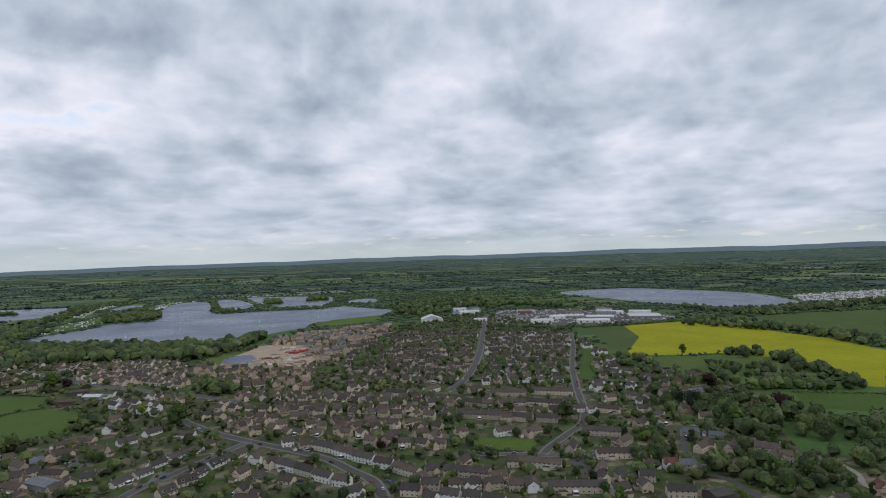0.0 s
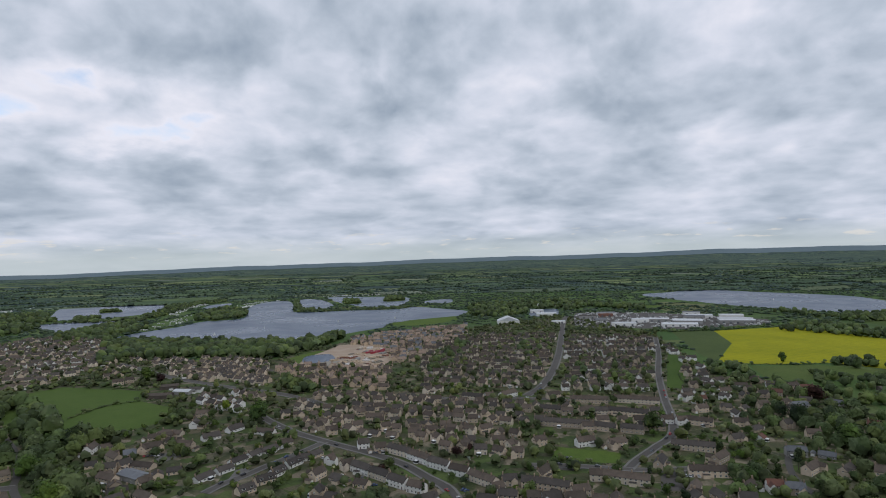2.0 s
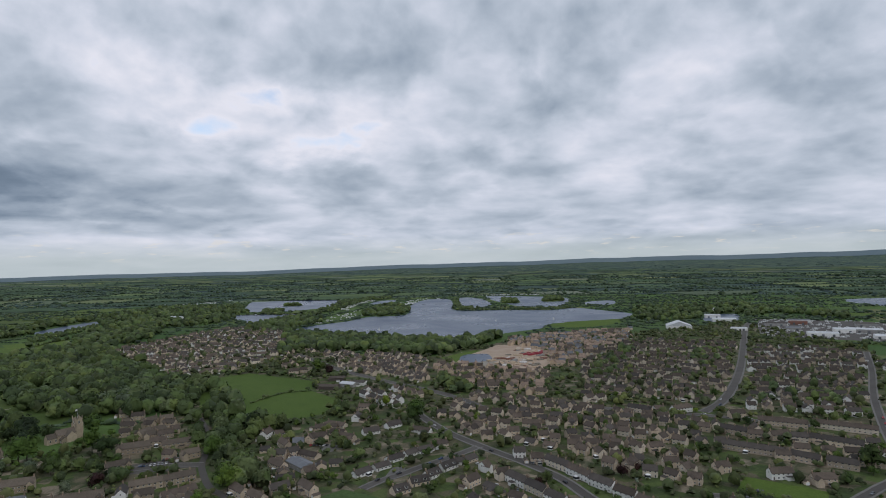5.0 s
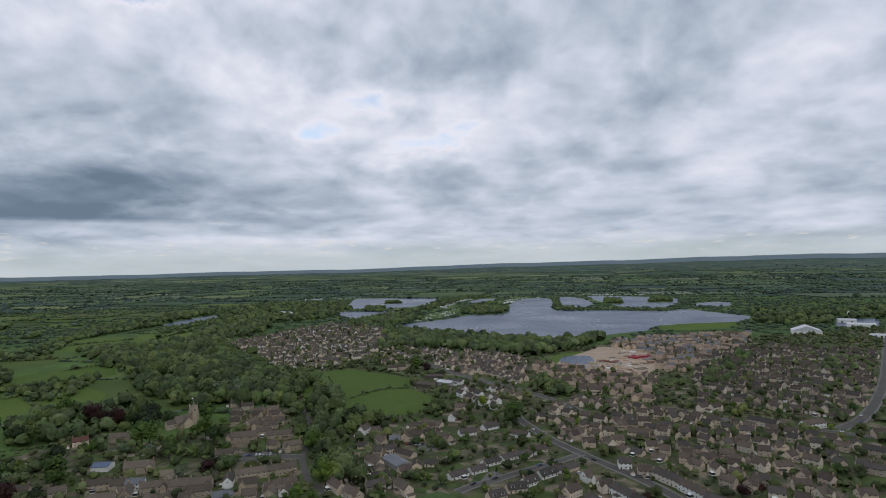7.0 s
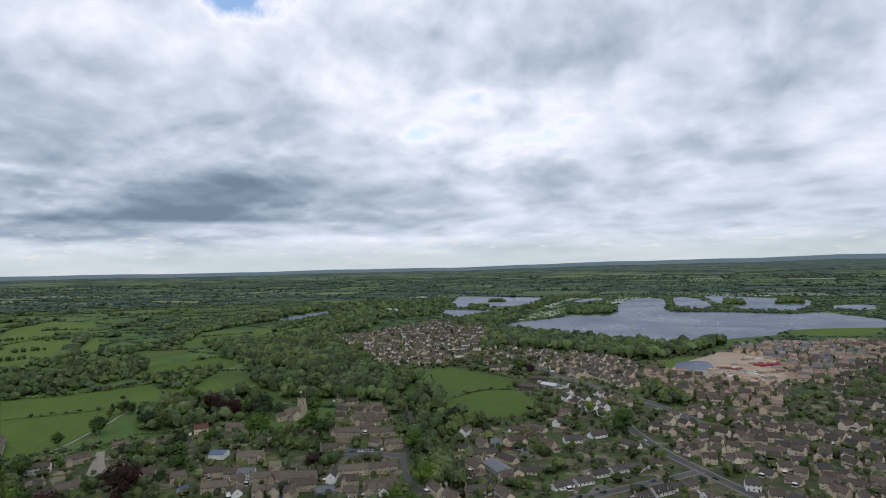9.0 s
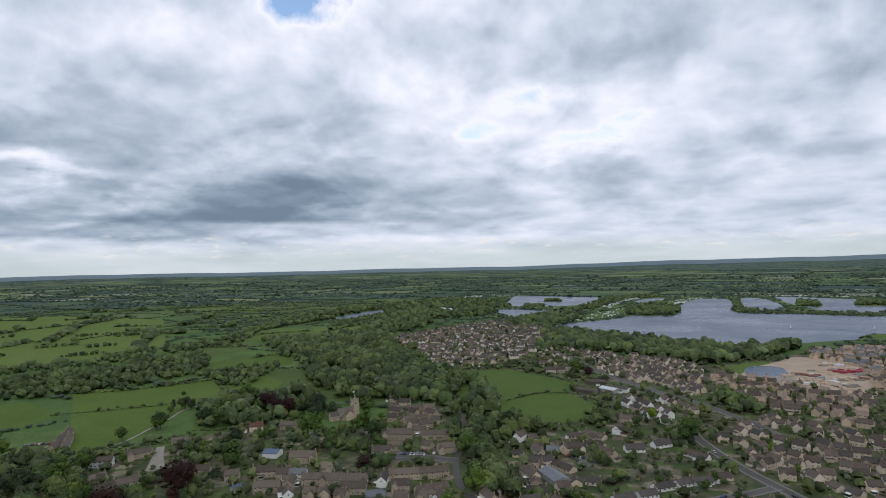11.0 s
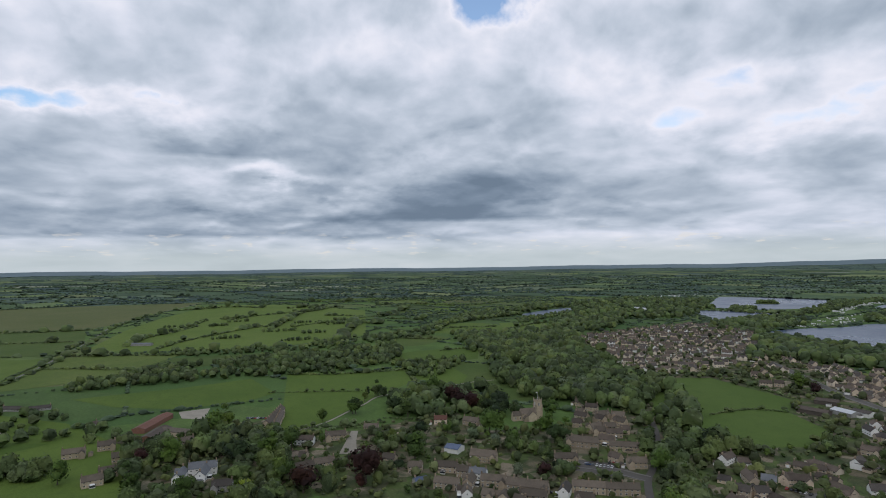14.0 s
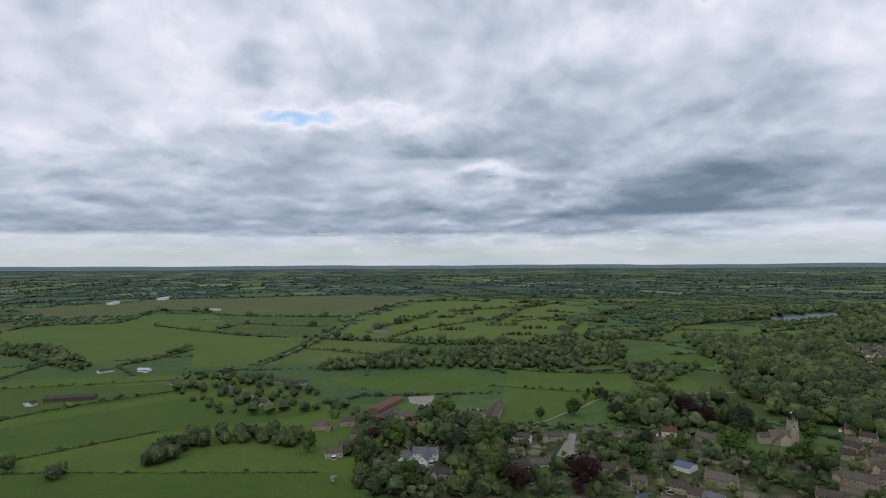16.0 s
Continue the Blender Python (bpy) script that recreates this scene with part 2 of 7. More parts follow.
def build_water(g, bsdf):
    v = world_place(g)
    n = g.noise(v, 0.006, 4, 0.6, 0.6)
    f = g.noise(v, 0.25, 4, 0.6)
    g.put(bsdf.inputs["Base Color"], g.mix(n, (0.056, 0.084, 0.136), (0.070, 0.098, 0.152)))
    g.put(bsdf.inputs["Roughness"], g.span(n, 0.3, 0.7, 0.22, 0.4))
    bsdf.inputs["IOR"].default_value = 1.33
    bsdf.inputs["Specular IOR Level"].default_value = 0.27
    relief(g, bsdf, f, 0.5, 0.4)


def build_garden(g, bsdf):
    v = world_place(g)
    n = g.noise(v, 0.06, 5, 0.6, 0.6)
    cells = g.add("ShaderNodeTexVoronoi", feature="F1")
    g.put(cells.inputs["Vector"], v)
    cells.inputs["Scale"].default_value = 1 / 11
    pick = g.add("ShaderNodeSeparateColor")
    g.put(pick.inputs[0], cells.outputs["Color"])
    col = g.ramp(pick.outputs[1], [(0.0, (0.065, 0.090, 0.030)), (0.3, (0.095, 0.132, 0.040)), (0.5, (0.088, 0.088, 0.045)),
                                   (0.75, (0.140, 0.118, 0.078)), (1.0, (0.270, 0.225, 0.165))])
    col = g.mix(g.span(n, 0.42, 0.62, 0.0, 0.8), col, (0.039, 0.058, 0.024))
    f = g.noise(v, 0.7, 5, 0.7)
    col = g.mix(1.0, col, g.ramp(f, [(0.25, 0.65), (0.75, 1.35)]), "MULTIPLY")
    g.put(bsdf.inputs["Base Color"], col)
    bsdf.inputs["Roughness"].default_value = 0.95
    bsdf.inputs["Specular IOR Level"].default_value = 0.15
    relief(g, bsdf, f, 0.5, 0.25)


def build_far_ground(g, bsdf):
    """Far land: strips of field between belts of wood, tinted with bluish haze, laid out finer as the land climbs away.
    """
    v = world_place(g)
    sep = g.add("ShaderNodeSeparateXYZ")
    g.put(sep.inputs[0], v)
    thin = g.math("DIVIDE", 149.0, g.math("MAXIMUM", g.math("SUBTRACT", 149.0, sep.outputs[2]), 14.0))
    wide = g.add("ShaderNodeVectorMath", operation="SCALE")
    g.put(wide.inputs[0], v)
    g.put(wide.inputs["Scale"], thin)
    flat = g.add("ShaderNodeVectorMath", operation="MULTIPLY")
    g.put(flat.inputs[0], wide.outputs[0])
    flat.inputs[1].default_value = (1, 1, 0)
    w = flat.outputs[0]
    cells = g.add("ShaderNodeTexVoronoi", feature="F1", distance="MANHATTAN")
    g.put(cells.inputs["Vector"], w)
    cells.inputs["Scale"].default_value = 1 / 330
    pick = g.add("ShaderNodeSeparateColor")
    g.put(pick.inputs[0], cells.outputs["Color"])
    # field, hedge and wood tones all carry a bluish cast for distance haze
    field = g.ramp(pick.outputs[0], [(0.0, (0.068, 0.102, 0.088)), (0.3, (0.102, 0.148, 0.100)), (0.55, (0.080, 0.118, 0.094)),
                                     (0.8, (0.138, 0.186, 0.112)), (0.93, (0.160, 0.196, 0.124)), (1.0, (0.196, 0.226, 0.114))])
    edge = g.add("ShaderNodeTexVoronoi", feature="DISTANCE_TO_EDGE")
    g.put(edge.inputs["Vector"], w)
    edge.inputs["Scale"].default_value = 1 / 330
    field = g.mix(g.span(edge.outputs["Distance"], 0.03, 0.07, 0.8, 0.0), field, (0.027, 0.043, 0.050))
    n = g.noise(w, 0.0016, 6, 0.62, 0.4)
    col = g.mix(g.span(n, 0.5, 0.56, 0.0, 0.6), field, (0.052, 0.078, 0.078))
    f = g.noise(w, 0.02, 5, 0.7)
    g.put(bsdf.inputs["Base Color"], g.mix(1.0, col, g.ramp(f, [(0.25, 0.75), (0.75, 1.25)]), "MULTIPLY"))
    bsdf.inputs["Roughness"].default_value = 1.0
    bsdf.inputs["Specular IOR Level"].default_value = 0.05


def build_far_fields(g, bsdf):
    """Every field its own crop, with drill lines and worn patches."""
    v = world_place(g)
    isl = g.add("ShaderNodeNewGeometry").outputs["Random Per Island"]
    # crop greens are muted and cooled here to include the haze of distance
    col = g.ramp(isl, [(0.0, (0.052, 0.082, 0.058)), (0.3, (0.094, 0.140, 0.072)), (0.5, (0.066, 0.100, 0.066)), (0.7, (0.140, 0.190, 0.084)),
                       (0.84, (0.185, 0.215, 0.105)), (0.92, (0.098, 0.130, 0.080)), (0.975, (0.24, 0.26, 0.20)), (1.0, (0.26, 0.28, 0.07))])
    col = g.mix(1.0, col, g.ramp(g.noise(v, 0.012, 5, 0.6), [(0.3, 0.8), (0.7, 1.2)]), "MULTIPLY")
    g.put(bsdf.inputs["Base Color"], col)
    bsdf.inputs["Roughness"].default_value = 1.0
    bsdf.inputs["Specular IOR Level"].default_value = 0.05


M = {
    "ground": material("mixed_countryside", build_ground_material),
    "far_ground": material("far_countryside_hazed", build_far_ground),
    "garden": material("gardens_and_yards", build_garden),
    "water": material("lake_water", build_water),
    "pasture": grassy("pasture_grass", (0.074, 0.120, 0.025), (0.092, 0.140, 0.030), (0.060, 0.096, 0.024)),
    "meadow": grassy("rough_meadow", (0.080, 0.120, 0.032), (0.104, 0.138, 0.040), (0.062, 0.092, 0.028)),
    "links": grassy("bright_cropped_grass", (0.088, 0.136, 0.030), (0.106, 0.152, 0.037), (0.072, 0.112, 0.028), 0.008),
    "dry": grassy("dry_airfield_grass", (0.098, 0.118, 0.045), (0.122, 0.132, 0.056), (0.084, 0.102, 0.04), 0.006, 0.02),
    "rape": grassy("rapeseed_in_bloom", (0.235, 0.245, 0.010), (0.31, 0.30, 0.012), (0.155, 0.195, 0.014), 0.012, 0.03),
    "wheat": grassy("young_crop", (0.070, 0.100, 0.034), (0.088, 0.120, 0.040), (0.056, 0.080, 0.028), 0.01, 0.05),
    "earth": surface("bare_building_earth", (0.38, 0.275, 0.19), (0.48, 0.375, 0.285), 0.05, 0.95, 0.1, 0.6, bump=0.2),
    "asphalt": surface("worn_asphalt", (0.070, 0.062, 0.055), (0.104, 0.094, 0.084), 0.05, 0.9, 0.1, 2.0, bump=0.01),
    "paving": surface("pale_paving", (0.13, 0.125, 0.115), (0.18, 0.17, 0.155), 0.2, 0.9, 0.1, 2.0),
    "gravel": surface("pale_gravel", (0.236, 0.211, 0.167), (0.310, 0.279, 0.229), 0.1, 0.95, 0.1, 2.0, bump=0.05),
    "wall_s": surface("limestone_wall", (0.64, 0.53, 0.405), (0.48, 0.39, 0.295), 0.3, 0.9, 0.32, 2.0, courses=2.2),
    "wall_o": surface("old_brown_limestone", (0.46, 0.38, 0.275), (0.34, 0.275, 0.20), 0.3, 0.9, 0.3, 2.0, courses=2.2),
    "wall_w": surface("white_render", (0.820, 0.820, 0.798), (0.735, 0.714, 0.672), 0.3, 0.85, 0.08, 1.5),
    "wall_c": surface("cream_render", (0.696, 0.608, 0.494), (0.576, 0.503, 0.402), 0.3, 0.85, 0.15, 1.5),
    "wall_g": surface("grey_block", (0.36, 0.35, 0.33), (0.27, 0.265, 0.25), 0.3, 0.9, 0.15, 1.5),
    "wall_r": surface("red_brick", (0.28, 0.13, 0.09), (0.22, 0.11, 0.08), 0.3, 0.9, 0.15, 2.0, courses=4.0),
    "wall_d": surface("dark_timber_cladding", (0.10, 0.08, 0.065), (0.07, 0.06, 0.05), 0.3, 0.9, 0.2, 2.0),
    "wall_n": surface("new_buff_stone", (0.62, 0.485, 0.345), (0.51, 0.395, 0.28), 0.3, 0.9, 0.12, 2.0, courses=2.2),
    "roof_b": surface("brown_concrete_tiles", (0.074, 0.056, 0.043), (0.114, 0.088, 0.068), 0.25, 0.85, 0.42, 1.6, courses=3.0),
    "roof_o": surface("old_stone_slates", (0.098, 0.078, 0.058), (0.140, 0.113, 0.086), 0.25, 0.85, 0.42, 1.6, courses=3.0),
    "roof_d": surface("dark_grey_tiles", (0.054, 0.045, 0.038), (0.082, 0.069, 0.059), 0.25, 0.8, 0.3, 1.6, courses=3.0),
    "roof_s": surface("blue_grey_slates", (0.10, 0.108, 0.12), (0.15, 0.158, 0.17), 0.25, 0.6, 0.25, 1.6, courses=3.0),
    "roof_r": surface("red_brown_tiles", (0.163, 0.066, 0.045), (0.125, 0.064, 0.045), 0.25, 0.85, 0.25, 1.6, courses=3.0),
    "roof_m": surface("pale_sheet_metal", (0.62, 0.63, 0.64), (0.48, 0.49, 0.5), 0.2, 0.5, 0.15, 1.0, metal=0.1),
    "roof_u": surface("blue_solar_roof", (0.05, 0.075, 0.14), (0.07, 0.10, 0.17), 0.2, 0.3, 0.15, 1.0),
    "roof_n": surface("new_tan_tiles", (0.32, 0.235, 0.175), (0.235, 0.172, 0.132), 0.25, 0.85, 0.42, 1.6, courses=3.0),
    "chimney": surface("chimney_stone", (0.30, 0.22, 0.15), (0.22, 0.17, 0.12), 0.5, 0.9, 0.25, 2.5),
    "frame": surface("white_window_frame", (0.82, 0.82, 0.8), (0.74, 0.74, 0.72), 0.5, 0.5, 0.05),
    "glass": surface("dark_window_glass", (0.03, 0.035, 0.04), (0.05, 0.055, 0.06), 0.5, 0.08, 0.3, bump=0.0),
    "door": surface("painted_door", (0.12, 0.06, 0.04), (0.05, 0.08, 0.10), 0.03, 0.5, 0.4),
    "bark": surface("grey_brown_bark", (0.10, 0.08, 0.06), (0.06, 0.05, 0.04), 2.0, 0.95, 0.2, 6.0),
    "leaf": leafy("broadleaf_foliage", [(0.042, 0.066, 0.02), (0.06, 0.092, 0.026), (0.075, 0.115, 0.03), (0.055, 0.074, 0.03), (0.10, 0.135, 0.036)]),
    "leaf_dark": leafy("dark_conifer_foliage", [(0.028, 0.043, 0.02), (0.04, 0.057, 0.025)]),
    "leaf_copper": leafy("copper_beech_foliage", [(0.030, 0.013, 0.013), (0.042, 0.018, 0.016)]),
    "leaf_silver": leafy("silver_willow_foliage", [(0.11, 0.14, 0.085), (0.13, 0.155, 0.10)]),
    "leaf_lime": leafy("fresh_lime_foliage", [(0.13, 0.19, 0.03), (0.16, 0.2, 0.035)]),
    "blossom": leafy("white_blossom", [(0.42, 0.44, 0.38), (0.3, 0.33, 0.26)]),
    "far_fields": material("far_field_hazed_green", build_far_fields),
    "wood_stuff": leafy("woodland_foliage", [(0.082, 0.106, 0.047), (0.082, 0.106, 0.047)], 0.40),
    "garden_stuff": leafy("garden_foliage", [(0.078, 0.090, 0.042), (0.078, 0.090, 0.042)], 0.45),
    # farthest woods: foliage shifted to blue-grey to stand for air haze
    "haze_stuff": leafy("far_haze_tinted_woodland", [(0.066, 0.096, 0.088), (0.066, 0.096, 0.088)], 0.2),
    # woodland green cooled and greyed, a mild haze mixed into the leaf colour
    "far_hazed_stuff": leafy("distant_woodland", [(0.058, 0.083, 0.054), (0.058, 0.083, 0.054)], 0.3),
    "caravan": surface("caravan_white", (0.78, 0.78, 0.76), (0.68, 0.68, 0.66), 0.3, 0.4, 0.12),
    "rubber": surface("tyre_rubber", (0.03, 0.03, 0.03), (0.04, 0.04, 0.04), 1.0, 0.9, 0.1),
    "red": surface("red_site_steel", (0.36, 0.03, 0.05), (0.28, 0.03, 0.045), 0.5, 0.5, 0.1),
    "stone_white": surface("stacked_pale_blocks", (0.6, 0.56, 0.52), (0.72, 0.70, 0.68), 0.2, 0.9, 0.1),
    # hills on the horizon: blue haze of distance is put into the base colour
    "hill": surface("haze_tinted_hills", (0.108, 0.158, 0.182), (0.128, 0.176, 0.192), 0.004, 1.0, 0.05, 0.02, bump=0.0),
}
CAR_PAINT = [surface("car_paint_" + n, c, tuple(v * 0.9 for v in c), 0.5, 0.25, 0.05, bump=0.0) for n, c in (
    ("white", (0.75, 0.75, 0.75)), ("silver", (0.4, 0.41, 0.42)), ("black", (0.025, 0.025, 0.03)),
    ("blue", (0.05, 0.09, 0.2)), ("red", (0.4, 0.03, 0.03)), ("grey", (0.15, 0.16, 0.17)))]


# ---------------------------------------------------------------- mesh helpers
def mesh_from(name, verts, faces, mats, index=None, smooth=False):
    me = bpy.data.meshes.new(name)
    me.from_pydata([tuple(v) for v in verts], [], [tuple(f) for f in faces])
    for m in mats:
        me.materials.append(m)
    if index is not None:
        me.polygons.foreach_set("material_index", index)
    if smooth:
        me.polygons.foreach_set("use_smooth", [True] * len(me.polygons))
    me.update()
    return me


def child(name, me, parent, m=None, label=""):
    o = new(name, me)
    o.parent = parent
    if m is not None:
        o.matrix_basis = m
    return tagged(o, label)


class Solid:
    """Collects boxes, prisms and the like into one mesh."""

    def __init__(self):
        self.v, self.f, self.i = [], [], []

    def add(self, verts, faces, mat=0):
        n = len(self.v)
        self.v += [tuple(p) for p in verts]
        self.f += [tuple(k + n for k in q) for q in faces]
        self.i += [mat] * len(faces)
        return self

    def box(self, x0, x1, y0, y1, z0, z1, mat=0):
        v = [(x, y, z) for z in (z0, z1) for x, y in ((x0, y0), (x1, y0), (x1, y1), (x0, y1))]
        return self.add(v, [(3, 2, 1, 0), (4, 5, 6, 7), (0, 1, 5, 4), (1, 2, 6, 5), (2, 3, 7, 6), (3, 0, 4, 7)], mat)

    def tube(self, rings, sides, mat=0, cap=True):
        """rings: (x, y, z, radius), upright."""
        v, f = [], []
        for x, y, z, r in rings:
            v += [(x + r * math.cos(2 * math.pi * k / sides), y + r * math.sin(2 * math.pi * k / sides), z) for k in range(sides)]
        for a in range(len(rings) - 1):
            for k in range(sides):
                f.append((a * sides + k, a * sides + (k + 1) % sides, (a + 1) * sides + (k + 1) % sides, (a + 1) * sides + k))
        if cap:
            f.append(tuple(range((len(rings) - 1) * sides, len(rings) * sides)))
        return self.add(v, f, mat)

    def mesh(self, name, *mats):
        return mesh_from(name, self.v, self.f, mats, self.i)


def smooth_ring(pts, steps=4):
    """A closed outline rounded through its corners."""
    n, out = len(pts), []
    for i in range(n):
        p = [Vector((*pts[(i + k) % n], 0)) for k in (-1, 0, 1, 2)]
        for s in range(steps):
            t = s / steps
            q = 0.5 * (2 * p[1] + (p[2] - p[0]) * t + (2 * p[0] - 5 * p[1] + 4 * p[2] - p[3]) * t * t
                       + (3 * p[1] - p[0] - 3 * p[2] + p[3]) * t ** 3)
            out.append((q.x, q.y))
    return out


def smooth_line(pts, step=6.0):
    """An open line rounded through its points, in even steps."""
    pts = [Vector((*p, 0)) for p in pts]
    pts = [2 * pts[0] - pts[1]] + pts + [2 * pts[-1] - pts[-2]]
    out = []
    for i in range(1, len(pts) - 2):
        p = pts[i - 1:i + 3]
        n = max(2, int((p[2] - p[1]).length / step))
        for s in range(n):
            t = s / n
            out.append(0.5 * (2 * p[1] + (p[2] - p[0]) * t + (2 * p[0] - 5 * p[1] + 4 * p[2] - p[3]) * t * t
                              + (3 * p[1] - p[0] - 3 * p[2] + p[3]) * t ** 3))
    out.append(pts[-2])
    return [(p.x, p.y) for p in out]


def inside(poly, x, y):
    """Which of the points x, y (arrays) lie in the outline."""
    x, y = np.asarray(x, float), np.asarray(y, float)
    hit = np.zeros(x.shape, bool)
    for (ax, ay), (bx, by) in zip(poly, poly[1:] + poly[:1]):
        if ay != by:
            hit ^= ((ay > y) != (by > y)) & (x < (bx - ax) * (y - ay) / (by - ay) + ax)
    return hit


def near_line(pts, x, y):
    """The distance of the points x, y from a line."""
    x, y = np.asarray(x, float), np.asarray(y, float)
    best = np.full(x.shape, 1e9)
    for (ax, ay), (bx, by) in zip(pts, pts[1:]):
        dx, dy = bx - ax, by - ay
        t = np.clip(((x - ax) * dx + (y - ay) * dy) / (dx * dx + dy * dy + 1e-9), 0, 1)
        best = np.minimum(best, np.hypot(x - ax - t * dx, y - ay - t * dy))
    return best


HILL_AZ = (-180, -100, -60, -40, -20, 0, 20, 40, 60, 90, 130, 180)
HILL_TOP = (144, 154, 176, 184, 178, 165, 147, 118, 109, 113, 128, 144)


def land(x, y):
    """Height of the land: flat round the lakes, rising to low hills far off."""
    r = np.hypot(x, y)
    a = np.degrees(np.arctan2(-x, y))
    top = np.interp(a, HILL_AZ, HILL_TOP)
    s = np.clip((r - 2700) / 2200, 0, 1)
    wave = 1 + 0.02 * np.sin(a * 0.27) + 0.012 * np.sin(a * 0.71 + 1) + 0.006 * np.sin(a * 1.43 + 2) + 0.003 * np.sin(a * 3.1)
    return top * wave * s ** 1.3


# ---------------------------------------------------------------- land, water, fields, roads
RAMP = np.linspace(2700, 4880, 220)


def far_place(a, dist):
    """Far land climbs so that it is seen as level country that runs on for miles: place, height and shrink of what lies dist off."""
    h = land(-RAMP * math.sin(radians(a)), RAMP * math.cos(radians(a)))
    seen = np.maximum.accumulate(149 * RAMP / np.maximum(149 - h, 1.5))
    r = dist if dist < 2700 else float(np.interp(dist, seen, RAMP))
    x, y = -r * math.sin(radians(a)), r * math.cos(radians(a))
    return x, y, float(land(np.array(x), np.array(y))), r / dist


def build_ground():
    radii = np.concatenate([np.linspace(0, 2700, 14), np.linspace(2830, 4930, 30)])[1:]
    n = 720
    ang = np.arange(n) / n * 2 * math.pi
    v = [(0.0, 0.0, 0.0)]
    for r in radii:
        xs, ys = r * np.cos(ang), r * np.sin(ang)
        v += list(zip(xs, ys, land(xs, ys)))
    f = [(0, 1 + k, 1 + (k + 1) % n) for k in range(n)]
    for a in range(len(radii) - 1):
        o = 1 + a * n
        f += [(o + k, o + n + k, o + n + (k + 1) % n, o + (k + 1) % n) for k in range(n)]
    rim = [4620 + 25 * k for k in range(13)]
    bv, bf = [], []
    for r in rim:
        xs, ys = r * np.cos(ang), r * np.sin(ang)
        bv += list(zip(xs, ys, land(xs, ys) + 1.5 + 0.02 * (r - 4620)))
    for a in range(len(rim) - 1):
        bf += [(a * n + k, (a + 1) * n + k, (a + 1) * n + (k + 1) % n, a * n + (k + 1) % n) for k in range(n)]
    tagged(new("backdrop", mesh_from("backdrop", bv, bf, [M["hill"]], smooth=True)), "line of hills on the horizon, coloured blue-green as by haze", "hills", kind="structure")
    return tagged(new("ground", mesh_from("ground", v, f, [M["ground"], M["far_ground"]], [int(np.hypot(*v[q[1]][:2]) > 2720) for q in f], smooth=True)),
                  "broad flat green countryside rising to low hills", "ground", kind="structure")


def sheet(name, pts, z, mat, label, category, thick=0.0, rounded=True):
    ring = smooth_ring(pts) if rounded else list(pts)
    bm = bmesh.new()
    face = bm.faces.new([bm.verts.new((x, y, z)) for x, y in ring])
    bmesh.ops.triangulate(bm, faces=[face])
    bmesh.ops.recalc_face_normals(bm, faces=bm.faces)
    if sum(q.normal.z for q in bm.faces) < 0:
        bmesh.ops.reverse_faces(bm, faces=bm.faces)
    me = bpy.data.meshes.new(name)
    bm.to_mesh(me)
    bm.free()
    me.materials.append(mat)
    return tagged(new(name, me), label, category, kind="structure")


WATER, FIELDS, ROADS, VILLAGE = [], [], [], []


def lake(pts, label="wide grey-blue lake ruffled by wind", z=0.12):
    WATER.append(smooth_ring(pts))
    return sheet("water", pts, z, M["water"], label, "lake")


def field(pts, mat, label, z=0.08):
    FIELDS.append(list(pts))
    z += 0.007 * len(FIELDS)
    return sheet("field", pts, z, M[mat], label, "field", rounded=False)


def ribbon(pts, offsets, zs, mat):
    """A strip along a line; offsets across it with their heights."""
    v, f, k = [], [], len(offsets)
    for i, (x, y) in enumerate(pts):
        a, b = pts[max(0, i - 1)], pts[min(len(pts) - 1, i + 1)]
        d = Vector((b[0] - a[0], b[1] - a[1], 0)).normalized()
        v += [(x - d.y * o, y + d.x * o, z) for o, z in zip(offsets, zs)]
    for i in range(len(pts) - 1):
        f += [(i * k + j + 1, i * k + j, (i + 1) * k + j, (i + 1) * k + j + 1) for j in range(k - 1)]
    return v, f


def road(pts, width=6.0, footway=1.8, label="worn grey asphalt village street", mat="asphalt"):
    line = smooth_line(pts)
    ROADS.append((line, width))
    h = width / 2
    z = 0.16 + 0.012 * len(ROADS)
    v, f = ribbon(line, (h, 0, -h), (z, z + 0.04, z), None)
    o = tagged(new("road", mesh_from("road", v, f, [M[mat]])), label, "road", kind="structure")
    if footway:
        for s in (1, -1):
            prof = [s * h, s * h, s * (h + footway), s * (h + footway)]
            zs = [0.02, z + 0.11, z + 0.13, 0.02]
            if s > 0:
                prof, zs = prof[::-1], zs[::-1]
            v, f = ribbon(line, prof, zs, None)
            tagged(new("pavement", mesh_from("pavement", v, f, [M["paving"]])), "pale paved footway with a kerb beside the road", "pavement", kind="structure")
    return o


build_ground()
lake([(-873, 1175), (-779, 1138), (-643, 1106), (-559, 1078), (-502, 1061), (-411, 1089), (-366, 1231), (-317, 1326), (-320, 1368), (-312, 1457), (-304, 1447), (-151, 1613), (-157, 1738), (-262, 1849), (-346, 1918), (-400, 1831), (-538, 1814), (-693, 1770), (-808, 2027), (-943, 2308), (-1026, 2269), (-946, 1955), (-789, 1603), (-863, 1517), (-856, 1386), (-881, 1282)])
lake([(-1421, 1616), (-1556, 1786), (-1797, 2157), (-1444, 2252), (-1270, 1923), (-1213, 1836), (-1274, 1628)])
lake([(-1318, 1457), (-1275, 1542), (-1139, 1582), (-1096, 1459), (-1088, 1286)])
lake([(-1640, 2263), (-1690, 2462), (-1569, 2565), (-1474, 2437), (-1470, 2287), (-1599, 2225)])
lake([(-1123, 1961), (-1194, 2148), (-1159, 2246), (-1108, 2140), (-1086, 1975)])
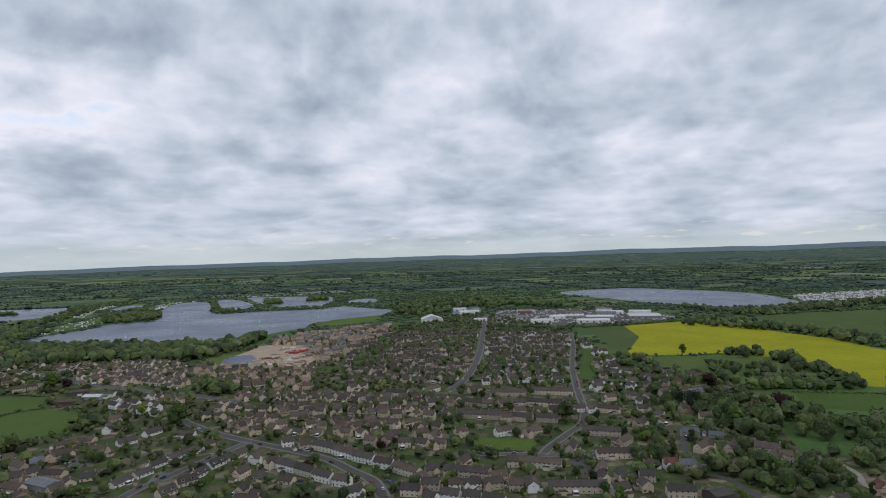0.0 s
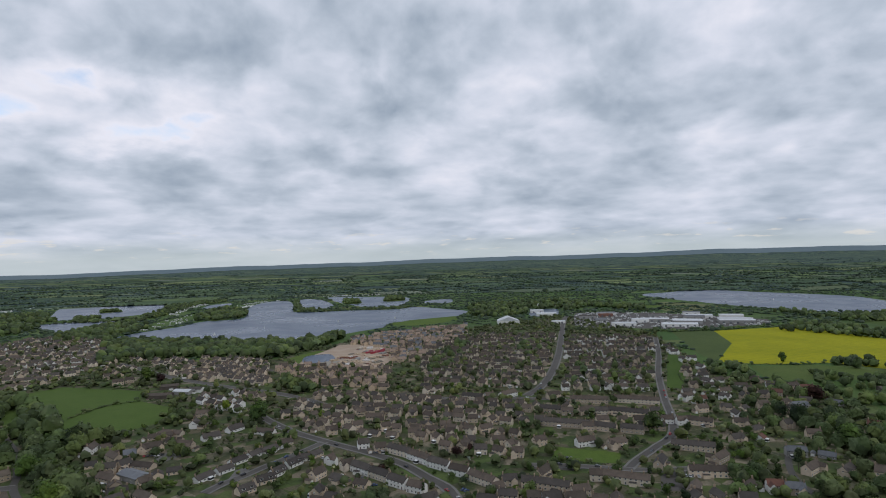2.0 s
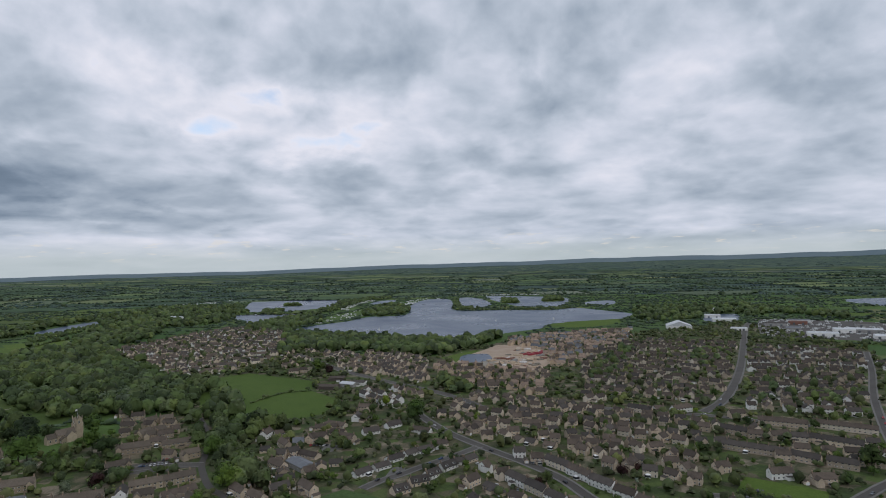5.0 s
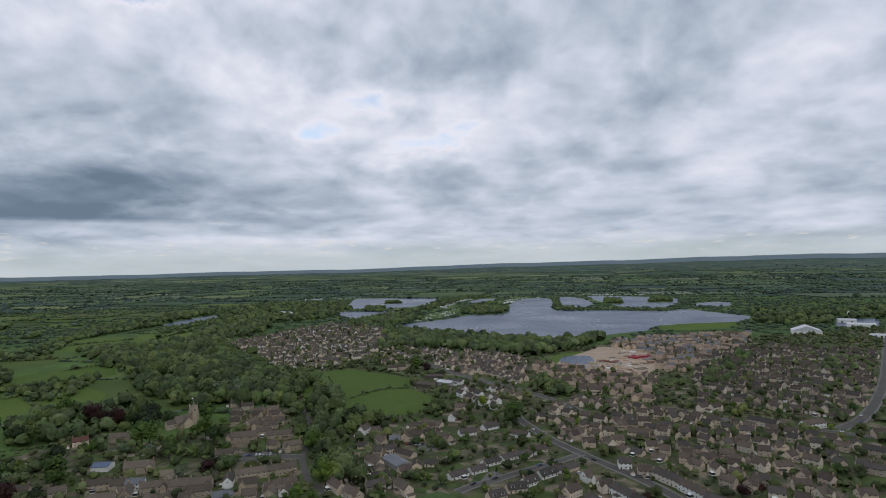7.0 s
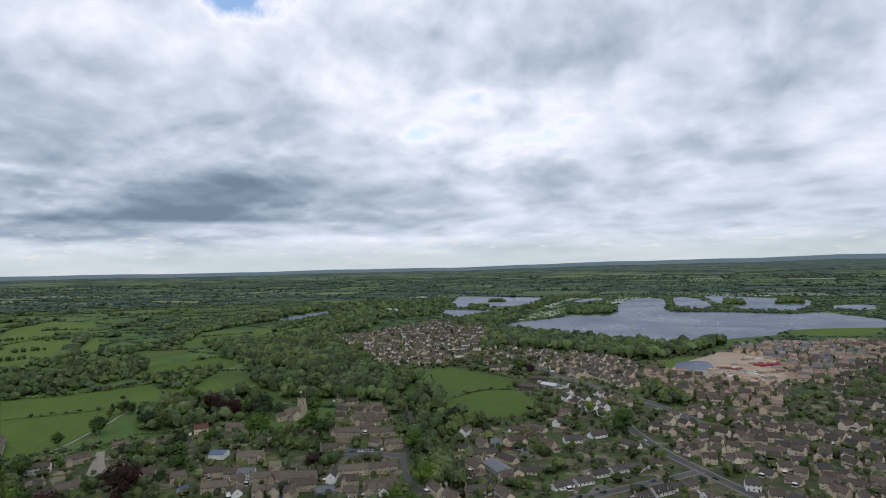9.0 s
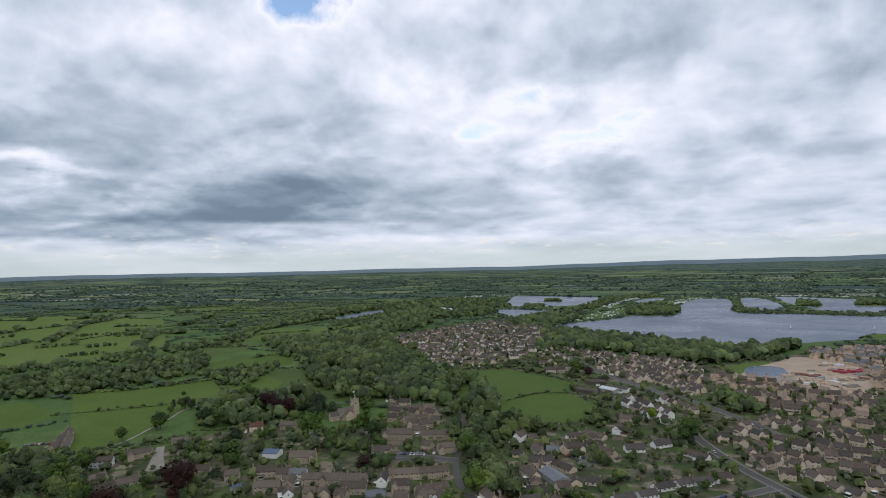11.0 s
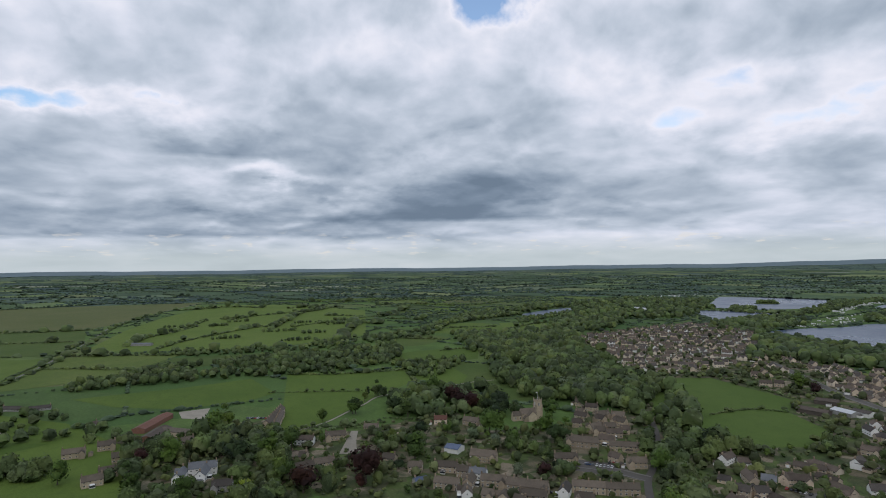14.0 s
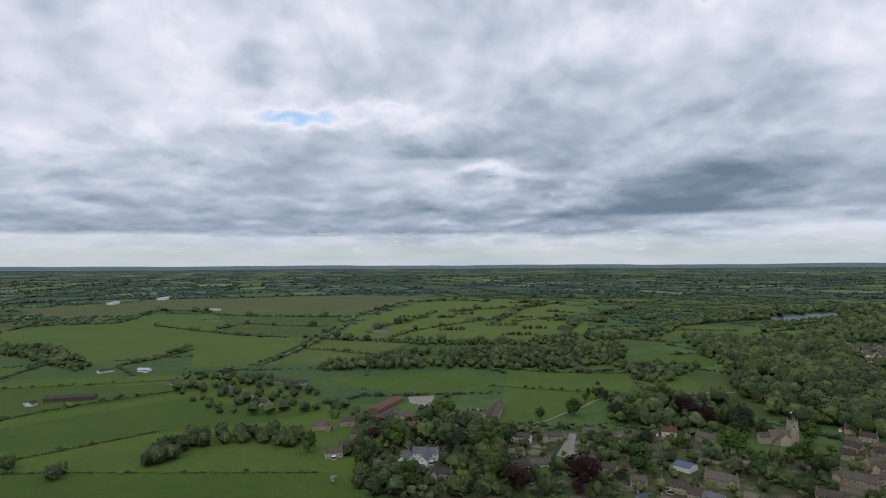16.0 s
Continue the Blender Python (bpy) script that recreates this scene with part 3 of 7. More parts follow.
lake([(-925, 2397), (-824, 2363), (-656, 2019), (-677, 1876), (-746, 1944)])
lake([(-848, 2516), (-656, 2520), (-468, 2424), (-411, 2023), (-463, 1947), (-593, 2026)])
lake([(-355, 2207), (-272, 2278), (-250, 2089), (-332, 2067)])
lake([(455, 2330), (622, 2504), (756, 2684), (890, 2422), (1067, 2140), (1064, 1887), (1002, 1642), (881, 1563), (757, 1564), (664, 1690), (572, 1906)])
lake([(-1484, 957), (-1570, 1087), (-1620, 1231), (-1517, 1147), (-1440, 1006)])
lake([(31, 1711), (104, 1769), (91, 1575), (27, 1554)])
lake([(-347, 930), (-333, 946), (-316, 950), (-300, 925), (-290, 893), (-306, 872), (-326, 866), (-342, 895)], "small dark pond beside the building site", 0.2)
field([(-432, -300), (-425, 60), (-600, 40), (-700, -15), (-850, -170), (-830, -430), (-700, -420), (-560, -330)], "pasture", "broad green sheep pasture")
field([(-375, 895), (-350, 985), (-300, 980), (-270, 885), (-325, 845)], "links", "rough grass round a pond")
field([(267, 868), (347, 1046), (371, 1215), (581, 1288), (591, 1130), (639, 977), (640, 851), (468, 625), (453, 632), (469, 749), (462, 805), (404, 862), (379, 856), (331, 848)], "rape", "bright yellow field of flowering rapeseed")
field([(289, 1203), (371, 1215), (347, 1046), (266, 873), (263, 946), (285, 1157)], "wheat", "dark green field of young crop")
field([(298, 834), (385, 845), (450, 793), (410, 749), (286, 747)], "meadow", "green pasture bounded by hedges")
field([(222, 953), (227, 917), (208, 797), (176, 701), (160, 703), (200, 868)], "pasture", "long mown village green beside a street")
field([(704, 1346), (1052, 1394), (719, 956), (660, 1009), (713, 1212)], "meadow", "green pasture bounded by hedges")
field([(361, 610), (443, 592), (397, 531), (340, 553)], "pasture", "green pasture bounded by hedges")
field([(-625, 600), (-585, 695), (-461, 676), (-428, 625), (-366, 595), (-352, 538), (-367, 500), (-414, 488), (-448, 490)], "links", "green sheep pasture with worn tracks")
field([(25, 487), (72, 475), (66, 451), (18, 457)], "pasture", "mown green between the houses")
field([(-324, 1388), (-282, 1489), (-171, 1587), (-160, 1475), (-230, 1354)], "pasture", "mown grass spit beside the lake")
field([(-864, 217), (-818, 322), (-815, 368), (-732, 350), (-690, 298), (-596, 212), (-560, 163)], "pasture", "green pasture bounded by hedges")
field([(-769, 361), (-837, 399), (-847, 443), (-736, 429), (-693, 400), (-710, 367)], "pasture", "green pasture bounded by hedges")
field([(-1049, -86), (-1000, -7), (-1050, 88), (-1131, 5), (-1172, -92)], "meadow", "green pasture bounded by hedges")
field([(-817, -30), (-826, 76), (-848, 168), (-747, 185), (-714, 149), (-714, 79), (-752, 20)], "pasture", "green pasture bounded by hedges")
field([(-453, -180), (-478, -197), (-476, -79), (-467, 41), (-425, 61), (-437, -169)], "pasture", "green pasture bounded by hedges")
field([(-485, -202), (-493, -184), (-556, -99), (-550, -55), (-546, 11), (-471, 33), (-478, -80)], "pasture", "green pasture bounded by hedges")
field([(-531, -235), (-597, -282), (-709, -161), (-629, -15), (-602, -61), (-571, -144), (-513, -202)], "pasture", "green pasture bounded by hedges")
field([(-626, -302), (-768, -403), (-787, -213), (-752, -158)], "pasture", "green pasture bounded by hedges")
field([(-1380, -837), (-1501, -789), (-1514, -661), (-1641, -668), (-1813, -686), (-1762, -559), (-1282, -309), (-1189, -160), (-1185, -105), (-986, -122), (-898, -149), (-904, -231), (-1058, -291), (-913, -347), (-940, -394), (-1036, -475), (-1164, -586), (-1189, -701)], "links", "wide light green pasture bounded by hedges")
field([(-1276, -305), (-1420, -345), (-1720, -480), (-1655, -130), (-1400, -100), (-1215, -110)], "meadow", "green pasture bounded by hedges")
field([(-2051, -1275), (-2209, -1124), (-2224, -1032), (-2619, -999), (-2690, -800), (-2690, -300), (-2640, 145), (-2142, 0), (-1800, -84), (-1662, -131), (-1724, -378), (-1860, -588), (-1964, -753), (-1782, -736), (-1734, -932)], "dry", "wide flat airfield of brownish dry grass")
field([(-1289, -77), (-1590, -47), (-1892, 12), (-2442, 170), (-2331, 432), (-1883, 617), (-1241, 436), (-1152, 260), (-1166, 100), (-1210, -11)], "links", "smooth green golf links with scattered bushes")
field([(-1091, 66), (-1090, 106), (-1083, 185), (-1069, 246), (-1049, 283), (-1013, 200), (-979, 104), (-964, 69)], "meadow", "strip of grass between belts of trees")
field([(-949, 386), (-973, 441), (-975, 502), (-952, 554), (-854, 504), (-855, 430), (-872, 377)], "pasture", "small pasture between belts of trees")
field([(-1116, 420), (-1173, 493), (-1175, 553), (-1108, 573), (-1035, 485), (-1037, 435)], "meadow", "strip of grass between belts of trees")
field([(-1207, 573), (-1342, 664), (-1362, 733), (-1298, 777), (-1222, 766), (-1134, 688), (-1133, 622)], "links", "bright green pasture among woods")
field([(-1316, 796), (-1263, 903), (-1155, 832), (-1126, 739), (-1196, 743)], "links", "bright green pasture among woods")
field([(-1161, -101), (-1198, -64), (-1144, 90), (-935, -10), (-898, -141)], "meadow", "green pasture bounded by hedges")
road([(-41, 368), (-47, 387), (-54, 401), (-69, 417), (-90, 441), (-118, 462), (-153, 483), (-199, 513), (-233, 542), (-259, 569), (-277, 600)], 6.5, 1.8, "worn grey asphalt village street", "asphalt")
road([(-196, 602), (-233, 633), (-270, 658), (-311, 679), (-356, 697), (-418, 727), (-470, 754), (-544, 806), (-633, 865)], 7.5, 2, "worn grey asphalt village street", "asphalt")
road([(-167, 491), (-176, 466), (-183, 450), (-192, 430), (-199, 411), (-207, 395), (-211, 379)], 5.5, 1.6, "worn grey asphalt village street", "asphalt")
road([(143, 1671), (103, 1457), (75, 1154), (56, 944), (38, 800), (21, 710), (3, 661)], 7.5, 2, "worn grey asphalt village street", "asphalt")
road([(-126, 653), (-56, 645), (3, 649), (68, 640), (141, 637)], 6, 1.6, "worn grey asphalt village street", "asphalt")
road([(241, 1122), (207, 949), (169, 782), (145, 650), (134, 577), (121, 523), (101, 491), (81, 460), (71, 441)], 5.5, 1.6, "worn grey asphalt village street", "asphalt")
road([(-1, 445), (37, 444), (83, 439), (114, 444)], 5.5, 1.5, "worn grey asphalt village street", "asphalt")
road([(-520, 516), (-489, 502), (-443, 471), (-402, 435), (-368, 399), (-349, 376), (-313, 347), (-294, 339), (-281, 333)], 5, 0, "narrow grey lane between trees", "asphalt")
road([(-400, 348), (-379, 366), (-352, 379)], 8, 1.5, "worn grey asphalt village street", "asphalt")
road([(199, 496), (178, 440), (175, 399), (184, 379), (187, 354)], 4.5, 0, "narrow curving grey lane", "asphalt")
road([(271, 411), (270, 388), (261, 369), (264, 356)], 4, 0, "pale gravel drive", "gravel")
road([(-878, -174), (-907, -144), (-997, -125), (-1109, -112), (-1218, -106), (-1396, -93), (-1762, -80), (-2142, 0), (-2567, 125)], 4, 0, "grey lane between dark hedges", "paving")
road([(-571, 173), (-581, 192), (-594, 213), (-621, 239), (-645, 263), (-674, 289), (-681, 330), (-689, 375), (-698, 424), (-696, 447)], 2.4, 0, "pale gravel footpath across the meadow", "gravel")
road([(-552, 229), (-507, 215), (-489, 217)], 4, 0, "pale gravel drive", "gravel")
VILLAGE += [
    [(-555, 728), (-726, 952), (-569, 881), (-391, 905), (-330, 1109), (-109, 1288), (95, 1564), (250, 1164), (240, 914), (238, 773), (321, 723), (314, 606), (261, 434), (302, 407), (260, 351), (0, 344), (-293, 384)],
    [(-986, 784), (-1072, 1033), (-899, 1189), (-726, 984), (-575, 887), (-553, 736), (-294, 388), (-215, 389), (-245, 330), (-421, 168), (-568, 164), (-553, 229), (-564, 302), (-583, 339), (-503, 331), (-485, 391), (-519, 516), (-561, 596), (-785, 702)],
    [(-581, -6), (-627, 18), (-612, 95), (-628, 161), (-568, 168), (-420, 166), (-423, 83), (-455, 57), (-480, 24)],
]


# ---------------------------------------------------------------- houses
ROOF_RISE = {"S": 2.9, "B": 2.3, "D": 3.2, "T": 2.7, "M": 3.4, "H": 1.8, "N": 3.1}
RIDGE = {"S": 7.5, "B": 4.8, "D": 5.9, "T": 7.4, "M": 8.8, "H": 5.6, "N": 7.8}
DEPTH = {"S": 6.6, "B": 7.4, "D": 7.6, "T": 7.2, "M": 8.0, "H": 12.0, "N": 6.8}
WALL_WORDS = {"o": "weathered brown limestone", "s": "buff limestone", "w": "white rendered", "c": "cream rendered", "g": "grey block", "r": "red brick", "d": "dark timber-clad", "n": "new buff stone"}
ROOF_WORDS = {"o": "brown stone-slated", "b": "brown tiled", "d": "dark grey tiled", "s": "blue-grey slate", "r": "red-brown tiled", "m": "pale sheet-metal", "u": "blue solar-panelled", "n": "tan tiled"}
KIND_WORDS = {"S": ("house", "two-storey house"), "B": ("house", "bungalow"), "D": ("house", "dormer bungalow"), "T": ("house", "terrace of houses"),
              "M": ("house", "large old house"), "H": ("shed", "long low shed"), "N": ("house", "new house")}
NAMES = {"S": "house", "B": "bungalow", "D": "dormer_bungalow", "T": "terrace", "M": "large_house", "H": "shed", "N": "new_house"}
BUILT = []      # x, y, radius of what stands
shapes = {}
FAR_HOUSES = defaultdict(list)


def wall_mesh(kind, length, wall, panes=False):
    key = ("wall", kind, length, wall, panes)
    if key not in shapes:
        L, d, e, r = length / 2, DEPTH[kind] / 2, RIDGE[kind] - ROOF_RISE[kind], RIDGE[kind] - 0.12
        s = Solid().add([(-L, -d, 0), (L, -d, 0), (L, d, 0), (-L, d, 0), (-L, -d, e), (L, -d, e), (L, d, e), (-L, d, e), (-L, 0, r), (L, 0, r)],
                        [(0, 1, 5, 4), (2, 3, 7, 6), (1, 2, 6, 9, 5), (3, 0, 4, 8, 7), (4, 5, 9, 8), (6, 7, 8, 9), (3, 2, 1, 0)])
        if panes and kind != "H":
            bays = max(2, round(length / 3.6))
            for side in (-1, 1):
                for i in range(bays):
                    x = (-0.5 + (i + 0.5) / bays) * length
                    for z in ((1.0, 3.4) if e > 3.6 else (1.0,)):
                        for w, out, mat in ((0.85, 0.05, 1), (0.68, 0.08, 2)):
                            y, h = side * (d + out), w * 0.42
                            q = [(x - w, y, z + 0.6 - h), (x + w, y, z + 0.6 - h), (x + w, y, z + 0.6 + h), (x - w, y, z + 0.6 + h)]
                            s.add(q if side < 0 else q[::-1], [(0, 1, 2, 3)], mat)
        shapes[key] = s.mesh("wall", M["wall_" + wall], M["frame"], M["glass"])
    return shapes[key]


def roof_mesh(kind, length, roof):
    key = ("roof", kind, length, roof)
    if key not in shapes:
        L, d, e, r = length / 2 + 0.25, DEPTH[kind] / 2, RIDGE[kind] - ROOF_RISE[kind], RIDGE[kind]
        slope = ROOF_RISE[kind] / d
        o, t = 0.4, 0.22
        y, z = d + o, e - o * slope
        s = Solid()
        for k in (1, -1):
            q = [(-L, k * y, z), (L, k * y, z), (L, 0, r), (-L, 0, r)]
            q += [(a, b, c + t) for a, b, c in q]
            f = [(0, 1, 2, 3), (7, 6, 5, 4), (1, 0, 4, 5), (2, 1, 5, 6), (0, 3, 7, 4)]
            s.add(q, [g if k < 0 else g[::-1] for g in f])
        s.box(-L, L, -0.14, 0.14, r + t - 0.1, r + t + 0.07)
        if kind == "T":
            for x in (-length / 6, length / 6):     # party walls
                s.box(x - 0.12, x + 0.12, -0.3, 0.3, r, r + t + 0.12)
        shapes[key] = s.mesh("roof", M["roof_" + roof])
    return shapes[key]


def wing_mesh(kind, reach, wall, rnd):
    """A wing that stands out towards -y, with its gable."""
    key = ("wing", kind, reach, wall)
    if key not in shapes:
        a, e, r = 2.0, RIDGE[kind] - ROOF_RISE[kind], RIDGE[kind] - ROOF_RISE[kind] + 2.0
        v = [(-a, 0, 0), (-a, -reach, 0), (a, -reach, 0), (a, 0, 0), (-a, 0, e), (-a, -reach, e), (a, -reach, e), (a, 0, e), (0, -reach, r), (0, 0, r)]
        shapes[key] = Solid().add(v, [(0, 1, 5, 4), (1, 2, 6, 8, 5), (2, 3, 7, 6), (4, 5, 8, 9), (6, 7, 9, 8)]).mesh("wing", M["wall_" + wall])
    return shapes[key]


def wing_roof_mesh(kind, reach, roof):
    key = ("wing_roof", kind, reach, roof)
    if key not in shapes:
        e = RIDGE[kind] - ROOF_RISE[kind]
        s = Solid()
        for k in (1, -1):
            q = [(k * 2.3, -reach - 0.25, e - 0.3), (0, -reach - 0.25, e + 2.0), (0, 0.4, e + 2.0), (k * 2.3, 0.4, e - 0.3)]
            q += [(x, y, z + 0.2) for x, y, z in q]
            f = [(3, 2, 1, 0), (4, 5, 6, 7), (0, 1, 5, 4), (3, 0, 4, 7)]
            s.add(q, [g if k > 0 else g[::-1] for g in f])
        shapes[key] = s.mesh("roof", M["roof_" + roof])
    return shapes[key]


def extension_mesh(wall, reach):
    key = ("extension", wall, reach)
    if key not in shapes:
        s = Solid().box(-2.2, 2.2, -reach, reach, 0, 2.5, 0)
        s.box(-2.4, 2.4, -reach - 0.2, reach + 0.2, 2.5, 2.68, 1)
        shapes[key] = s.mesh("extension", M["wall_" + wall], M["roof_d"])
    return shapes[key]


def chimney_mesh():
    if "chimney" not in shapes:
        s = Solid().box(-0.35, 0.35, -0.5, 0.5, -1.4, 1.1).box(-0.42, 0.42, -0.57, 0.57, 1.1, 1.25)
        s.tube([(0, -0.22, 1.25, 0.13), (0, -0.22, 1.6, 0.11)], 6).tube([(0, 0.22, 1.25, 0.13), (0, 0.22, 1.6, 0.11)], 6)
        shapes["chimney"] = s.mesh("chimney", M["chimney"])
    return shapes["chimney"]


def opening_mesh(name, w, z0, z1, f, proud, inner):
    """A frame round a set-back leaf or pane that faces -y, in one piece."""
    a = w / 2
    ring = lambda k, y: [(-a + k, y, z0 + k), (a - k, y, z0 + k), (a - k, y, z1 - k), (-a + k, y, z1 - k)]
    v = ring(0, 0.02) + ring(0, -proud) + ring(f, -proud) + ring(f, -0.015)
    faces, mats = [], []
    for r in range(3):
        for k in range(4):
            faces.append((4 * r + k, 4 * r + (k + 1) % 4, 4 * r + 4 + (k + 1) % 4, 4 * r + 4 + k))
            mats.append(0)
    faces.append((12, 13, 14, 15))
    return mesh_from(name, v, faces, [M["frame"], inner], mats + [1])


def window_mesh(w, h):
    key = ("window", w, h)
    if key not in shapes:
        shapes[key] = opening_mesh("window", w, -h / 2, h / 2, 0.13, 0.07, M["glass"])
    return shapes[key]


def door_mesh():
    if "door" not in shapes:
        shapes["door"] = opening_mesh("door", 1.15, 0.0, 2.15, 0.1, 0.09, M["door"])
    return shapes["door"]


def dormer_mesh(wall, roof):
    key = ("dormer", wall, roof)
    if key not in shapes:
        s = Solid().box(-1.1, 1.1, 0.0, 2.4, -0.8, 1.25, 0)
        s.box(-1.3, 1.3, -0.25, 2.6, 1.25, 1.45, 1)
        s.box(-0.9, 0.9, -0.05, 0.0, 0.0, 1.1, 2)
        shapes[key] = s.mesh("dormer", M["wall_" + wall], M["roof_" + roof], M["glass"])
    return shapes[key]


def conservatory_mesh():
    """A dwarf wall, a band of glass and a white hipped roof, in one piece."""
    if "conservatory" not in shapes:
        v = [(x, y, z) for z in (0, 0.6, 2.1) for x, y in ((-1.7, -1.4), (1.7, -1.4), (1.7, 1.4), (-1.7, 1.4))] + [(-0.6, 0, 2.9), (0.6, 0, 2.9)]
        f = [(4 * r + k, 4 * r + (k + 1) % 4, 4 * r + 4 + (k + 1) % 4, 4 * r + 4 + k) for r in range(2) for k in range(4)]
        f += [(8, 9, 13, 12), (9, 10, 13), (10, 11, 12, 13), (11, 8, 12)]
        shapes["conservatory"] = mesh_from("conservatory", v, f, [M["frame"], M["glass"], M["caravan"]], [0] * 4 + [1] * 4 + [2] * 4)
    return shapes["conservatory"]


def garage(m, wall, roof):
    """A low garage beside a house."""
    key = ("garage", wall, roof)
    if key not in shapes:
        w = Solid().add([(-2.6, -1.5, 0), (2.6, -1.5, 0), (2.6, 1.5, 0), (-2.6, 1.5, 0), (-2.6, -1.5, 2.2), (2.6, -1.5, 2.2), (2.6, 1.5, 2.2), (-2.6, 1.5, 2.2), (-2.6, 0, 3.2), (2.6, 0, 3.2)],
                        [(0, 1, 5, 4), (2, 3, 7, 6), (1, 2, 6, 9, 5), (3, 0, 4, 8, 7)])
        r = Solid().add([(-2.8, -1.8, 2.05), (2.8, -1.8, 2.05), (2.8, 0, 3.3), (-2.8, 0, 3.3), (2.8, 1.8, 2.05), (-2.8, 1.8, 2.05)], [(0, 1, 2, 3), (3, 2, 4, 5)])
        shapes[key] = (w.mesh("wall", M["wall_" + wall]), r.mesh("roof", M["roof_" + roof]), opening_mesh("garage_door", 2.3, 0.0, 2.0, 0.08, 0.06, M["frame"]))
    a, b, c = shapes[key]
    o = tagged(new("garage"), f"small {WALL_WORDS[wall]} garage beside a house", "garage", "garages")
    o.matrix_basis = m
    child("wall", a, o)
    child("roof", b, o)
    child("garage_door", c, o, pose(-2.6, 0, 0, 0, 0, -90))


def dwelling(x, y, turn, length, kind="S", wall="s", roof="b", detail=None, group=""):
    """One building with its walls, roof, chimneys, windows and doors."""
    turn = (turn + 90) % 180 - 90
    length = max(6, round(length))
    far = math.hypot(x + 15, y - 30)
    if detail is None:
        detail = 2 if far < 485 else 1 if far < 690 else 0
    if detail == 0:
        rnd = random.Random(int(x * 31 + y * 17))
        parts = [(wall_mesh(kind, length, wall, True), pose(0, 0, 0)), (roof_mesh(kind, length, roof), pose(0, 0, 0))]
        if kind != "H":
            parts.append((chimney_mesh(), pose(rnd.choice((-1, 1)) * (length / 2 - 0.6), 0, RIDGE[kind] + 0.35)))
        if kind in "SMNT" and rnd.random() < 0.65:
            reach, turned = DEPTH[kind] / 2 + rnd.choice((1.5, 2.5)), rnd.choice((0, 180))
            for wx in ((-length / 4, length / 4) if length > 11 else (rnd.uniform(-0.2, 0.2) * length,)):
                at = pose(wx, 0, 0, 0, 0, turned)
                parts += [(wing_mesh(kind, reach, wall, rnd), at), (wing_roof_mesh(kind, reach, roof), at)]
        if rnd.random() < 0.5:
            parts.append((extension_mesh(rnd.choice((wall, "w")), 2.5), pose(rnd.uniform(-0.4, 0.4) * length, rnd.choice((-1, 1)) * (DEPTH[kind] / 2 + 4), 0)))
        FAR_HOUSES[group].append((pose(x, y, 0, 0, 0, turn), parts))
        BUILT.append((x, y, max(length, DEPTH[kind]) / 2))
        return None
    e, d, rise = RIDGE[kind] - ROOF_RISE[kind], DEPTH[kind] / 2, ROOF_RISE[kind]
    size = "long " if length > 20 else "small " if length < 8 else ""
    home = new(NAMES[kind])
    home.matrix_basis = pose(x, y, 0, 0, 0, turn)
    tagged(home, f"{size}{WALL_WORDS[wall]} {KIND_WORDS[kind][1]} with a {ROOF_WORDS[roof]} roof", KIND_WORDS[kind][0], group)
    BUILT.append((x, y, max(length, 2 * d) / 2))
    child("wall", wall_mesh(kind, length, wall, detail < 2), home)
    child("roof", roof_mesh(kind, length, roof), home)
    rnd = random.Random(int(x * 31 + y * 17))
    if kind in "SMN" and rnd.random() < 0.7:       # a gabled cross wing
        side = rnd.choice((-1, -1, 1))
        wx, wl = rnd.choice((-1, 1)) * (length / 2 - 2.2), DEPTH[kind] / 2 + rnd.choice((1.5, 2.5, 3.5))
        wing = child("wing", wing_mesh(kind, wl, wall, rnd), home, pose(wx, 0, 0, 0, 0, 0 if side < 0 else 180))
        child("roof", wing_roof_mesh(kind, wl, roof), wing)
    elif kind in "SBTD" and rnd.random() < 0.45:    # a low extension at the back
        child("extension", extension_mesh(wall, rnd.choice((2.5, 3.5))), home, pose(rnd.uniform(-0.3, 0.3) * length, rnd.choice((-1, 1)) * d, 0))
    if kind != "H" and detail >= 1 or (kind != "H" and rnd.random() < 0.35):
        many = 1 if length < 11 else 2 if length < 20 else max(2, length // 7)
        for i in range(many):
            cx = (-0.5 + (i + 0.5) / many) * length if many > 1 else rnd.choice((-1, 1)) * (length / 2 - 0.6)
            if many == 2:
                cx = (i * 2 - 1) * (length / 2 - 0.5)
            child("chimney", chimney_mesh(), home, pose(cx, 0.0, RIDGE[kind] + 0.35))
    if kind in "SBTN" and rnd.random() < 0.3:
        child("conservatory", conservatory_mesh(), home, pose(rnd.uniform(-0.25, 0.25) * length, rnd.choice((-1, 1)) * (d + 1.4), 0), "white-framed glass conservatory")
    if kind in "SBN" and rnd.random() < 0.35:
        gx, gy = rnd.choice((-1, 1)) * (length / 2 + 3.4), rnd.uniform(-2, 2)
        garage(home.matrix_basis @ pose(gx, gy, 0, 0, 0, 90), wall, roof)
    if detail < 2:
        return home
    if kind == "H":
        n = max(1, length // 12)
        for i in range(n):
            child("door", door_mesh(), home, pose((-0.5 + (i + 0.5) / n) * length, -d, 0))
        return home
    bays = max(2, round(length / 3.4))
    floors = [1.35] if e < 3.6 else [1.35, 3.75 if e < 5.6 else 4.3]
    for side, rot in ((-1, 0), (1, 180)):
        for i in range(bays):
            bx = (-0.5 + (i + 0.5) / bays) * length
